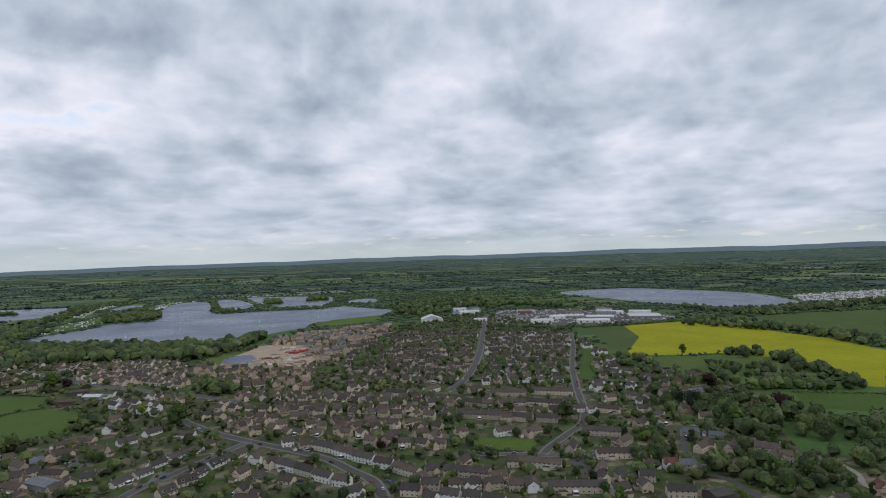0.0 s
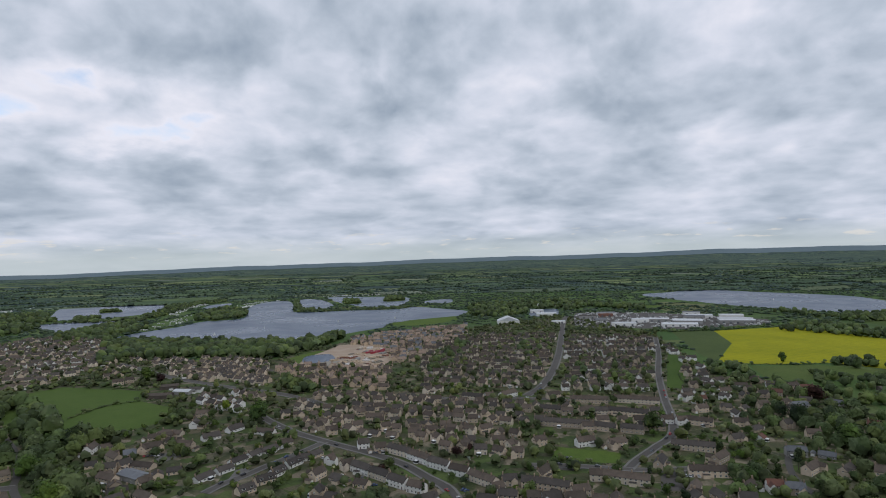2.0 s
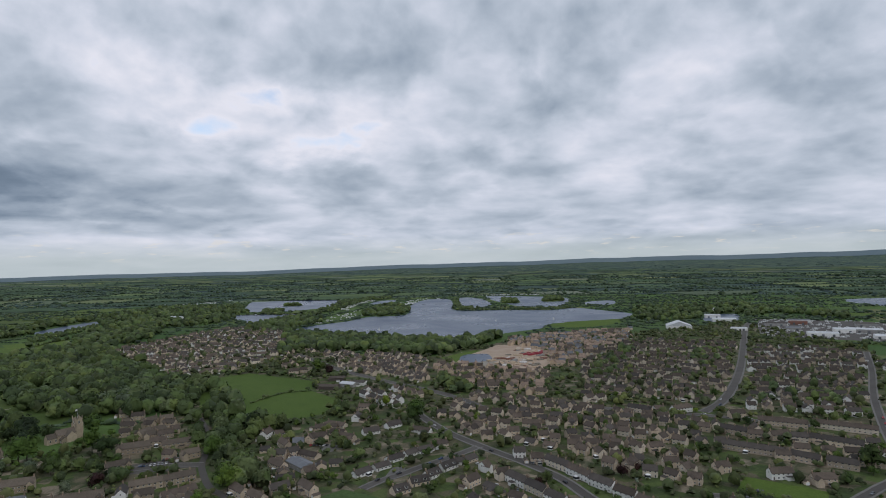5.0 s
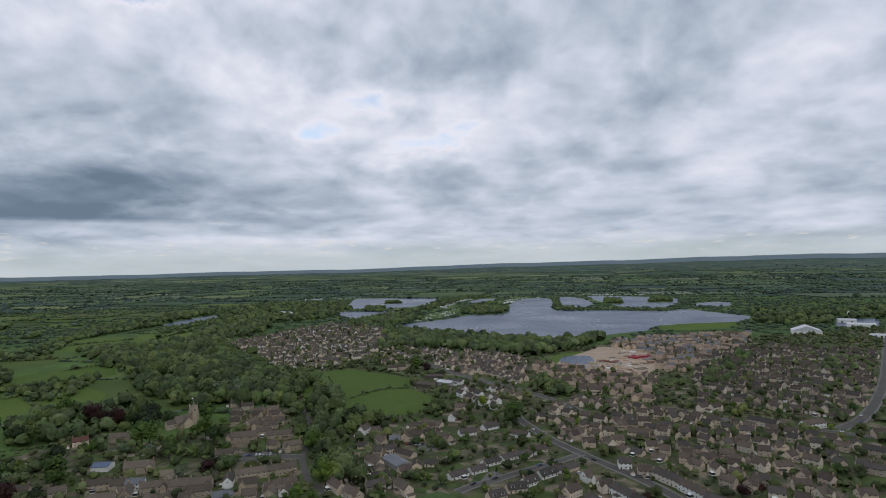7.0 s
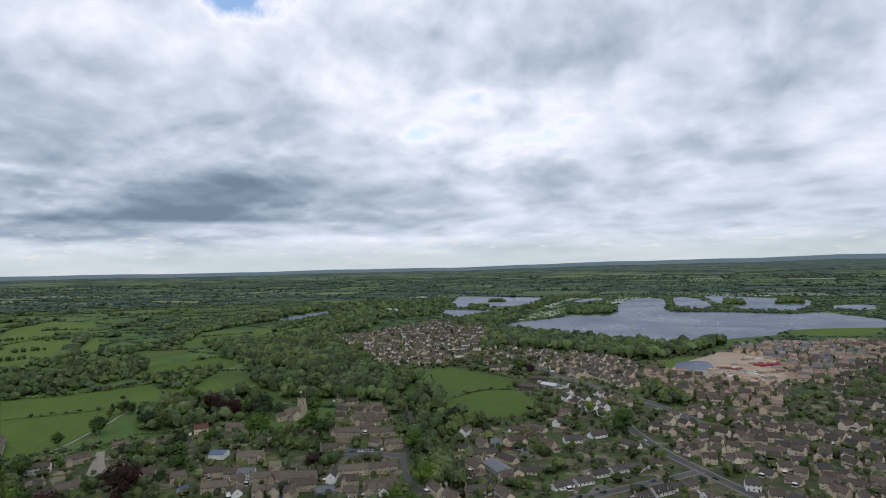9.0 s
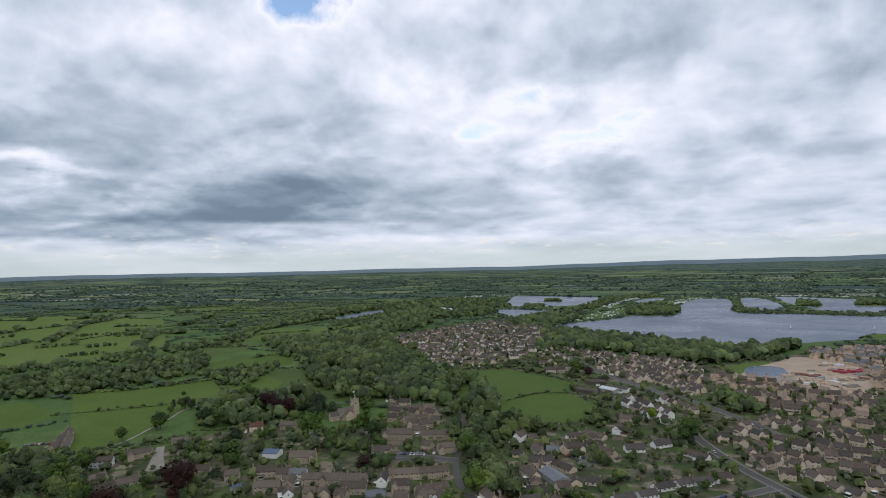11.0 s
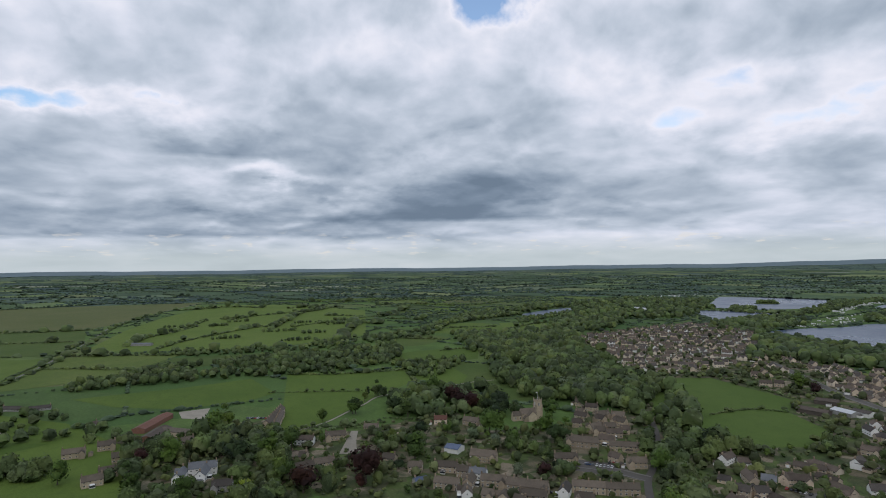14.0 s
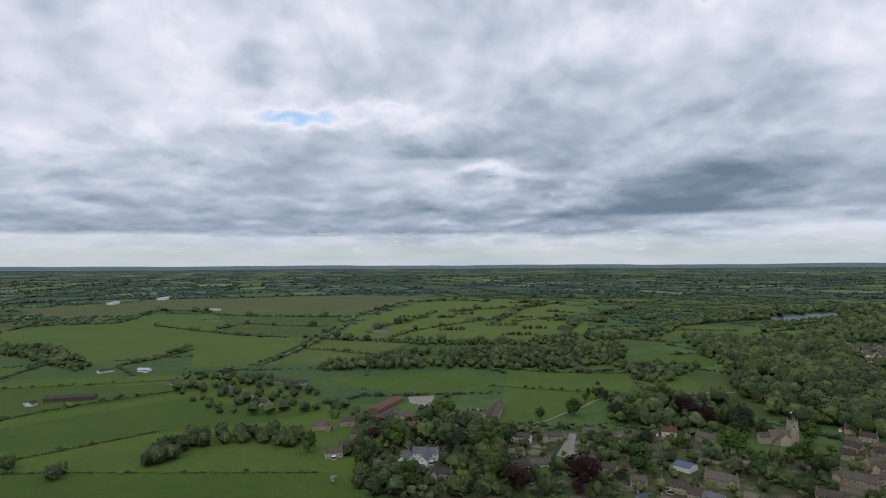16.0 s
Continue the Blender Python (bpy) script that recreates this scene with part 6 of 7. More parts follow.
wood([(-694, 1747), (-667, 1762), (-635, 1850), (-888, 2295), (-909, 2284)], 11, 0.9, "wooded spit between the lakes", seed=45)
wood([(-647, 1751), (-521, 1781), (-393, 1816), (-360, 1880), (-375, 1950), (-480, 1890), (-561, 1850), (-648, 1820)], 12, 0.62, "wooded bank between the lakes", seed=46)
wood([(-975, 1110), (-825, 1094), (-866, 1180), (-927, 1399), (-1044, 1454), (-1096, 1337)], 15, 1.3, "wooded bank between the lakes", seed=49)
wood([(-145, 1548), (-69, 1529), (116, 1642), (199, 1816), (313, 1678), (333, 1616), (348, 1769), (149, 2085), (-161, 1929)], 20, 1.5, "broad dark wood behind the lake", seed=50)
wood([(618, 1587), (699, 1334), (858, 1403), (1145, 1517), (1270, 1682), (917, 1498), (729, 1470), (632, 1583)], 18, 1.4, "wooded lakeside bank", seed=51)
wood([(-649, 838), (-602, 904), (-534, 920), (-430, 890), (-400, 915), (-372, 960), (-352, 1033), (-347, 1151), (-411, 1200), (-492, 1086), (-551, 1064), (-626, 1074), (-774, 1089), (-790, 1030)], 12.3, 1.52, "dense lakeside wood of tall leafy trees", seed=52)
wood([(-887, 534), (-1014, 684), (-958, 762), (-674, 601), (-600, 589), (-532, 545), (-504, 510), (-548, 466), (-566, 437), (-606, 430), (-669, 438)], 14.5, 1.67, "dense wood of mixed trees beside the church", seed=53)
wood([(-635, 284), (-687, 332), (-665, 360), (-648, 398), (-609, 411), (-524, 361), (-523, 337), (-594, 345), (-595, 317), (-581, 290)], 14.5, 1.45, "belt of trees beside the church", seed=55)
wood([(-434, 446), (-412, 451), (-365, 421), (-308, 380), (-271, 356), (-272, 341), (-303, 355), (-353, 393), (-385, 405)], 13.0, 1.45, "trees along the lane", seed=57)
wood([(-464, 477), (-456, 499), (-406, 456), (-383, 486), (-345, 481), (-355, 439), (-390, 433)], 13.0, 1.38, "trees beside the pasture", seed=58)
wood([(-341, 484), (-342, 538), (-354, 604), (-337, 593), (-330, 530)], 11.6, 1.09, "bushy trees beside the pasture", seed=59)
wood([(-477, -109), (-500, -89), (-534, -82), (-539, -52), (-529, 1), (-553, -4), (-566, -60), (-565, -98), (-528, -110)], 9, 1.15, "belt of trees between sheep pastures", seed=63)
wood([(-1185, 65), (-1134, 136), (-1141, 182), (-1102, 251), (-1160, 333), (-1186, 389), (-1138, 396), (-1068, 313), (-1069, 246), (-1083, 185), (-1090, 106), (-1133, 66)], 12, 0.85, "belt of thorn trees between fields", seed=81)
wood([(-875, -50), (-926, -25), (-964, 22), (-1000, 60), (-1009, 164), (-1027, 239), (-1030, 304), (-1073, 378), (-1058, 442), (-986, 427), (-895, 385), (-853, 316), (-847, 244), (-855, 194), (-865, 125), (-862, 15), (-845, -43)], 12.5, 1.1, "broad belt of trees and thorn bushes between fields", seed=82)
wood([(-1187, 410), (-1198, 468), (-1270, 579), (-1405, 692), (-1582, 840), (-1617, 933), (-1456, 955), (-1424, 830), (-1344, 680), (-1175, 566), (-1131, 468), (-1108, 408)], 13, 1.15, "belt of trees along the brook", seed=83)
wood([(-883, 364), (-866, 418), (-852, 484), (-817, 486), (-800, 433), (-760, 400), (-740, 362), (-800, 372)], 12, 0.95, "belt of trees along the meadow", seed=84)
wood([(-1150, 592), (-1117, 678), (-1126, 753), (-1141, 830), (-1341, 993), (-1292, 1152), (-1108, 1014), (-1038, 841), (-747, 622), (-806, 557), (-842, 518), (-948, 531)], 14, 1.4, "dense mixed wood beside meadows", seed=85)
wood([(-1564, 905), (-1725, 1098), (-1764, 1337), (-1867, 1671), (-1629, 1850), (-1320, 1535), (-1176, 1257), (-1228, 1098), (-1376, 1076), (-1591, 1212), (-1520, 994)], 21, 1.5, "wood round the pools", seed=86)
wood([(-1157, -679), (-1126, -563), (-1012, -461), (-915, -376), (-872, -371), (-962, -490), (-1046, -600)], 12, 0.9, "belt of trees along a lane", seed=87)
wood([(-747, -189), (-821, -206), (-849, -165), (-821, -97), (-742, -25), (-619, 41), (-604, 1), (-626, -47), (-634, -104)], 20, 1.0, "trees round a farmstead", seed=64)
wood([(-486, -203), (-485, -187), (-497, -195), (-498, -212)], 7, 1.0, "clump of thorn bushes in the pasture", seed=92)
wood([(-563, 3), (-579, 25), (-544, 54), (-567, 76), (-592, 106), (-598, 158), (-570, 175), (-472, 153), (-525, 123), (-528, 78), (-477, 60), (-503, 27)], 15.9, 1.38, "trees round the old houses", seed=65)
wood([(-426, 37), (-467, 41), (-489, 63), (-454, 81), (-434, 104), (-424, 83)], 15.9, 1.16, "trees and shrubs behind gardens", seed=66)
wood([(245, 566), (276, 533), (338, 557), (328, 510), (335, 492), (378, 505), (311, 417), (281, 432), (273, 445), (273, 466), (230, 462), (203, 451), (213, 494)], 16, 1.3, "dense wood of broad trees", seed=69)
wood([(174, 405), (213, 413), (201, 382), (218, 363), (182, 355), (179, 384)], 14.5, 1.3, "trees beside the lane", seed=70)
wood([(394, 848), (439, 872), (467, 818), (466, 742), (450, 627), (435, 618), (438, 709), (443, 777)], 13.0, 1.3, "row of trees along the rapeseed field", seed=71)
wood([(322, 631), (382, 611), (440, 617), (397, 674)], 14.5, 1.3, "trees beside a farm", seed=72)
wood([(-140, 764), (-125, 866), (-105, 1106), (-99, 1171), (-88, 1031), (-102, 818)], 13.0, 1.16, "belt of trees along the estate", seed=73)
wood([(-301, 700), (-274, 728), (-237, 664), (-275, 663)], 13.0, 1.3, "clump of trees between houses", seed=74)
wood([(472, 1214), (583, 1113), (638, 984), (647, 860), (702, 933), (682, 1051), (633, 1209), (581, 1300)], 14.5, 1.3, "tall hedge trees behind the rapeseed", seed=75)
wood([(-725, 952), (-613, 936), (-525, 923), (-420, 935), (-362, 1022), (-479, 1083), (-661, 1072), (-838, 1101)], 13.0, 1.45, "dense wood beside the lake", seed=76)
wood([(237, 815), (266, 858), (274, 810), (275, 730), (315, 725), (281, 635), (232, 669)], 14.5, 1.16, "garden trees beside the paddock", seed=77)
wood([(-766, 575), (-842, 723), (-617, 606), (-527, 594), (-416, 495), (-439, 471), (-512, 494), (-520, 451), (-619, 470)], 15.9, 1.59, "dense wood beside the pasture", seed=78)
wood([(74, 838), (168, 825), (141, 729), (56, 722)], 13.0, 1.01, "garden trees between houses", seed=79)
wood([(-30, 1092), (64, 1075), (10, 923), (-26, 929)], 13.0, 0.87, "garden trees between houses", seed=80)
hedge([(-1495, -845), (-1541, -800), (-1542, -675), (-1691, -692), (-1918, -733), (-1881, -596), (-1751, -467), (-1706, -373), (-1676, -257), (-1659, -100)], 7, 6, "dark hedge along the airfield")
hedge([(-1464, -536), (-1435, -491), (-1360, -397), (-1301, -316), (-1257, -244), (-1224, -166)], 5, 4)
hedge([(-1367, -365), (-1422, -356), (-1493, -326), (-1446, -233), (-1423, -123)], 5, 4)
hedge([(-922, -343), (-959, -329), (-1011, -309), (-1071, -296)], 5, 4)
hedge([(-901, -149), (-997, -133), (-1109, -121), (-1218, -115), (-1396, -102)], 4, 3)
hedge([(-908, -136), (-999, -116), (-1110, -103), (-1220, -97), (-1396, -84), (-1762, -70), (-2142, 10)], 5, 4)
hedge([(-1068, -103), (-1037, -41), (-997, 19)], 3.5, 3)
hedge([(-1200, -97), (-1160, -6), (-1120, 100), (-1143, 185), (-1107, 253)], 8, 7, "tall dark hedge with trees", 0.25)
hedge([(-1283, -18), (-1410, 9), (-1506, 58), (-1621, 93), (-1775, 134)], 6, 5, trees=0.2)
hedge([(-1206, 34), (-1324, 88), (-1430, 167), (-1529, 243), (-1524, 286), (-1845, 396)], 6, 5, trees=0.2)
hedge([(-1245, 390), (-1345, 427), (-1529, 517)], 8, 7, trees=0.2)
hedge([(-1488, 59), (-1566, 86), (-1619, 111)], 5, 4)
hedge([(-1454, 267), (-1634, 327), (-1888, 417), (-2007, 503)], 8, 6, trees=0.25)
hedge([(-1149, 355), (-1351, 427), (-1493, 483), (-1441, 534)], 9, 7, trees=0.25)
hedge([(-1765, 466), (-1678, 549)], 7, 5)
hedge([(-1619, 584), (-1752, 684), (-1941, 788), (-2023, 779)], 7, 6)
hedge([(-1570, 590), (-1490, 667)], 7, 6)
hedge([(-2234, 45), (-2248, 129), (-2301, 236), (-2190, 337)], 8, 7)
hedge([(-2113, 407), (-2138, 496), (-2044, 580)], 7, 6)
hedge([(-2446, 516), (-2382, 642), (-2386, 792), (-2259, 975)], 8, 7)
hedge([(-2088, 722), (-2081, 861), (-1913, 1002), (-2050, 1266)], 7, 6)
hedge([(-1785, 178), (-1773, 207), (-1834, 259)], 7, 6)
for x, y, reach in ((-1571, 372, 34), (-1532, 428, 40), (-1601, 158, 26), (-1402, 281, 38), (-1320, 170, 34), (-1221, 300, 40), (-1495, 430, 34), (-1331, 342, 30), (-1625, 55, 22), (-1692, 216, 30)):
    wood([(x - 9, y - reach), (x + 9, y - reach), (x + 9, y + reach), (x - 9, y + reach)], 9, 0.75, "clump of bushes on the links", seed=int(reach + abs(x)))
hedge([(-631, 606), (-591, 702), (-465, 682)], 3, 2.5)
hedge([(-454, 549), (-453, 598), (-428, 625)], 3, 2)
hedge([(-1074, -95), (-1011, -8), (-994, 32)], 3, 2.5)
hedge([(-1809, 175), (-1925, 389), (-2097, 598)], 5, 4)
hedge([(-1485, 320), (-1634, 534), (-1663, 680)], 5, 4)
hedge([(-1212, 504), (-1271, 634), (-1243, 749)], 5, 4)
hedge([(-1194, 319), (-1200, 414), (-1094, 544)], 4, 4)
hedge([(-1063, 613), (-1242, 838), (-1252, 971)], 5, 5)
hedge([(-959, 486), (-968, 599), (-972, 718)], 4, 3)
hedge([(-750, 178), (-709, 278)], 2, 1.5)
hedge([(-626, -302), (-673, -268), (-753, -178)], 3, 2.2)
hedge([(-504, -216), (-531, -187), (-564, -150), (-584, -131)], 2.5, 1.8)
hedge([(-480, -199), (-479, -140), (-475, -67), (-471, 25)], 2.2, 1.4)
hedge([(-963, -373), (-1002, -322), (-1127, -318)], 4, 3)
hedge([(-768, -403), (-792, -284), (-814, -203)], 2, 1.4)
hedge([(-566, 172), (-566, 202), (-570, 236), (-568, 261)], 4, 3, "flowering garden hedge", 0.2)
hedge([(-560, 163), (-581, 196), (-546, 253)], 3, 2.2)
hedge([(-582, 265), (-555, 299), (-543, 320)], 3, 2.2)
hedge([(-857, 215), (-827, 276), (-815, 368)], 4, 3.5)
hedge([(-815, 368), (-727, 354)], 2, 1.5)
hedge([(192, 779), (188, 723), (219, 709), (199, 644)], 2, 1.6)
hedge([(286, 845), (386, 850), (401, 863)], 2.5, 2)
hedge([(360, 613), (447, 596)], 3, 2.5)
hedge([(325, 528), (384, 514)], 4, 3)
hedge([(704, 1346), (893, 1394), (1071, 1420)], 4, 4)
hedge([(289, 1203), (374, 1225), (511, 1282)], 4, 4)
hedge([(101, 1264), (289, 1203)], 4, 5)
hedge([(23, 454), (63, 448)], 1.5, 1.5)
hedge([(63, 396), (108, 401)], 1.5, 1.6)

# single trees that stand out
for x, y, key, size in (
        (-428, 203, "copper", 2.0), (-593, 353, "copper", 1.40),
        (-590, 522, "willow", 1.40), (-193, 557, "lime", 1.40), (-255, 557, "round", 1.61), (-492, 338, "round", 1.61),
        (-554, 378, "dark", 1.61), (-544, 368, "dark", 1.33), (224, 564, "conifer", 1.82), (235, 555, "dark", 1.68), (-461, 713, "copper", 1.26), (-100, 415, "copper", 0.70),
        (107, 530, "round", 1.68), (174, 394, "conifer", 1.54), (210, 382, "conifer", 1.40), (241, 353, "conifer", 1.26), (250, 347, "conifer", 1.12), (162, 421, "conifer", 1.40),
        (147, 421, "small", 1.68), (-323, 385, "tall", 1.26), (344, 851, "round", 1.26), (-484, 312, "willow", 0.98), (-462, 337, "small", 1.68), (-512, 301, "small", 1.54)):
    tree(x, y, key, size)

for (x, y), key, size in zip([(-597, 209), (-613, 242), (-658, 267), (-675, 284), (-670, 293), (-541, 366), (-529, 381), (-563, 368)], ("round", "round", "tall", "round", "dark", "dark", "dark", "dark"), (1.0, 1.25, 1.0, 1.0, 1.1, 1.5, 1.5, 1.2)):
    tree(x, y, key, size)

# trees that stand out among the old houses
for x, y, key, size in (
        (-566, 350, "copper", 1.75), (-604, 348, "copper", 1.75), (-568, 383, "dark", 1.75), (-496, 334, "round", 1.75), (-598, 283, "dark", 1.75), (-570, 285, "tall", 1.75),
        (-612, 245, "round", 1.39), (-679, 289, "tall", 1.30), (-675, 276, "conifer", 1.31), (-461, 370, "tall", 1.58), (-586, 475, "willow", 1.75), (-585, 498, "willow", 1.75),
        (-584, 519, "willow", 1.75), (-597, 468, "round", 1.75), (-457, 320, "willow", 1.02), (-459, 250, "round", 1.75), (-429, 161, "copper", 1.58), (-453, 153, "round", 1.53),
        (-441, 126, "lime", 1.75), (-526, 80, "round", 1.69), (-512, 125, "dark", 1.75), (-503, 147, "tall", 1.75), (-521, 168, "round", 1.75), (-472, 57, "tall", 1.75),
        (-443, 89, "round", 1.68), (-597, 114, "round", 1.75), (-527, 59, "copper", 1.26), (-596, 123, "tall", 1.75), (-516, 10, "round", 1.53), (-449, 40, "blossom", 1.29),
        (-498, 234, "round", 1.13), (-511, 249, "round", 0.93), (-515, 277, "dark", 1.20), (-442, 324, "small", 1.75), (-660, 348, "round", 1.75), (-455, 189, "tall", 1.01),
        (-585, 498, "willow", 1.75), (-576, 518, "willow", 1.75), (-443, 370, "dark", 1.75), (-514, 410, "round", 1.75), (-383, 315, "copper", 1.04), (-393, 300, "willow", 0.88),
        (-376, 467, "dark", 1.75), (-295, 346, "round", 1.75), (-357, 396, "round", 1.62), (-557, 475, "willow", 1.75), (-250, 541, "round", 1.75), (241, 493, "round", 1.75),
        (185, 446, "conifer", 1.57), (285, 637, "copper", 1.75), (312, 541, "copper", 1.72), (-306, 589, "lime", 1.75), (-489, 724, "round", 1.75)):
    tree(x, y, key, size)

# garden trees and shrubs through the village
garden_rnd = random.Random(77)
count = 0
for tries in range(6000):
    if count >= 415:
        break
    a, r = radians(garden_rnd.uniform(-36, 112)), 345 + 420 * garden_rnd.random() ** 1.4
    x, y = -15 - r * math.sin(a), 30 + r * math.cos(a)
    if not any(inside(p, [x], [y])[0] for p in VILLAGE) or any(inside(p, [x], [y])[0] for p in FIELDS):
        continue
    key = garden_rnd.choices(["round", "small", "shrub", "conifer", "lime", "blossom", "dark", "copper"], [16, 40, 26, 5, 2, 2, 5, 2])[0]
    size = garden_rnd.uniform(0.7, 1.15) * (0.75 if key in ("round", "dark", "copper", "conifer") else 1.0)
    if not clear_of_things(x, y, {"round": 3.8, "dark": 3.5, "copper": 3.5, "small": 2.2}.get(key, 1.4)):
        continue
    if any(abs(x - p) < 3.0 and abs(y - q) < 3.0 for p, q in STANDING):
        continue
    tree(x, y, key, size, "trees in the village gardens")
    count += 1

# low growth between the farther houses
spots, tree_spots = [], []
rng = np.random.default_rng(9)
for poly, n in [(VILLAGE[0], 11000), (VILLAGE[1], 8500), (VILLAGE[2], 700)]:
    xs, ys = np.array(poly)[:, 0], np.array(poly)[:, 1]
    gx, gy = rng.uniform(xs.min(), xs.max(), n), rng.uniform(ys.min(), ys.max(), n)
    ok = inside(poly, gx, gy)
    for line, w in ROADS:
        ok &= near_line(line, gx, gy) > w / 2 + 3
    for a, b, r in BUILT:
        ok &= np.hypot(gx - a, gy - b) > r * 0.7 + 1.2
    for p in FIELDS + WATER:
        ok &= ~inside(p, gx, gy)
    size = rng.choice([0.28, 0.4, 0.55, 0.75, 1.0], len(gx), p=[0.3, 0.28, 0.22, 0.13, 0.07])
    ok &= (size < 0.8) | (np.hypot(gx, gy) > 540)
    spots += [(x, y, 0.0, s, s * 0.9) for x, y, s in zip(gx[ok], gy[ok], size[ok])]
    n //= 5
    gx, gy = rng.uniform(xs.min(), xs.max(), n), rng.uniform(ys.min(), ys.max(), n)
    ok = inside(poly, gx, gy)
    for line, w in ROADS:
        ok &= near_line(line, gx, gy) > w / 2 + 3
    for a, b, r in BUILT:
        ok &= np.hypot(gx - a, gy - b) > r * 0.75 + 2.2
    for p in FIELDS + WATER:
        ok &= ~inside(p, gx, gy)
    size = rng.uniform(0.5, 1.05, len(gx))
    tree_spots += [(x, y, 0.0, s, s * k) for x, y, s, k in zip(gx[ok], gy[ok], size[ok], rng.uniform(0.85, 1.25, ok.sum()))]
stuff("shrubbery", spots, MID_PROTO_SMALL, "garden_stuff", "low shrubs and hedges between the houses", "shrubs")
GARDEN_PROTO = [soft_crown(WOOD_RNG, 40, 0.6, 9.0, 9.0) for _ in range(10)]
stuff("garden_trees", tree_spots, GARDEN_PROTO, "garden_stuff", "leafy green trees in back gardens", "trees")


# cars
def car_meshes(paint):
    s = Solid()
    prof = [(-2.1, 0.35), (-2.1, 0.8), (-1.9, 0.95), (0.9, 1.0), (1.9, 0.85), (2.1, 0.6), (2.1, 0.35)]
    n = len(prof)
    s.add([(x, -0.86, z) for x, z in prof] + [(x, 0.86, z) for x, z in prof], [tuple(range(n)), tuple(range(2 * n - 1, n - 1, -1))] + [(i + 1, i, n + i, n + i + 1) for i in range(n - 1)])
    body = s.mesh("body", paint)
    c = Solid()
    for x0, x1, t0, t1, z0, z1, m in ((-1.85, 1.0, -1.35, 0.35, 0.95, 1.42, 0),):
        v = [(x0, -0.82, z0), (x1, -0.82, z0), (x1, 0.82, z0), (x0, 0.82, z0), (t0, -0.66, z1), (t1, -0.66, z1), (t1, 0.66, z1), (t0, 0.66, z1)]
        c.add(v, [(0, 1, 5, 4), (1, 2, 6, 5), (2, 3, 7, 6), (3, 0, 4, 7)], 0)
    c.box(-1.33, 0.33, -0.65, 0.65, 1.40, 1.47, 1)
    return body, c.mesh("cabin", M["glass"], paint)


WHEEL = Solid().tube([(0, 0, -0.1, 0.31), (0, 0, 0.1, 0.31)], 10).mesh("wheel", M["rubber"])
CARS = [(n, *car_meshes(p)) for n, p in zip(("white", "silver", "black", "blue", "red", "grey"), CAR_PAINT)]
car_rnd = random.Random(4)


def car(x, y, turn, z=0.17, which=None):
    name, body, cabin = CARS[which] if which is not None else car_rnd.choice(CARS)
    o = new("car")
    o.matrix_basis = pose(x, y, z, 0, 0, turn)
    tagged(o, f"{name} hatchback car parked on the asphalt", "car", "parked cars")
    child("body", body, o)
    child("cabin", cabin, o)
    for wx in (-1.3, 1.3):
        for wy in (-0.78, 0.78):
            child("wheel", WHEEL, o, pose(wx, wy, 0.31, 90))


for line, w in ROADS[:7] + ROADS[8:9]:
    for (ax, ay), (bx, by) in zip(line[::2], line[2::2]):
        if car_rnd.random() < 0.4 and math.hypot(ax, ay) < 720:
            d = Vector((bx - ax, by - ay, 0)).normalized()
            o = car_rnd.choice((-1, 1)) * (w / 2 - 1.15)
            car(ax - d.y * o, ay + d.x * o, math.degrees(math.atan2(d.y, d.x)), 0.3)
for a, b, r in BUILT:
    if math.hypot(a, b) < 520 and car_rnd.random() < 0.2:
        t = car_rnd.uniform(0, 360)
        x, y = a + (r + 3.5) * math.cos(radians(t)), b + (r + 3.5) * math.sin(radians(t))
        if clear_of_things(x, y, 2.0):
            car(x, y, t, 0.08)
# yards with parked cars: corner, direction, count
for x0, y0, turn, n in ((-394, 359, 42, 8), (-388, 376, 42, 6), (25, 461, 0, 5), (101, 429, -3, 6), (98, 420, -3, 5), (-300, 446, 20, 6), (-279, 459, 20, 4), (-641, 145, 62, 9), (-43, 397, -40, 3)):
    for k in range(n):
        if car_rnd.random() < 0.85:
            c, s = math.cos(radians(turn)), math.sin(radians(turn))
            car(x0 + c * 2.7 * k, y0 + s * 2.7 * k, turn + 90, 0.12)


# caravans, boats and moored yachts by the lakes
def caravan_mesh():
    s = Solid()
    prof = [(-3.2, 0.5), (-3.4, 1.6), (-3.1, 2.7), (3.1, 2.7), (3.4, 1.6), (3.2, 0.5)]
    n = len(prof)
    s.add([(x, -1.25, z) for x, z in prof] + [(x, 1.25, z) for x, z in prof], [tuple(range(n))[::-1], tuple(range(n, 2 * n))] + [(i, i + 1, n + i + 1, n + i) for i in range(n - 1)] + [(5, 0, n, n + 5)], 0)
    for sy in (-1, 1):
        for x0 in (-2.2, -0.4, 1.2):
            s.box(x0, x0 + 1.1, sy * 1.27 - 0.02, sy * 1.27 + 0.02, 1.4, 2.1, 1)
        s.box(-0.6, 0.6, sy * 1.1 - 0.12, sy * 1.1 + 0.12, 0.0, 0.6, 2)
    return s.mesh("caravan", M["caravan"], M["glass"], M["rubber"])


CARAVAN = caravan_mesh()
park_rnd = random.Random(12)


PARKS = []


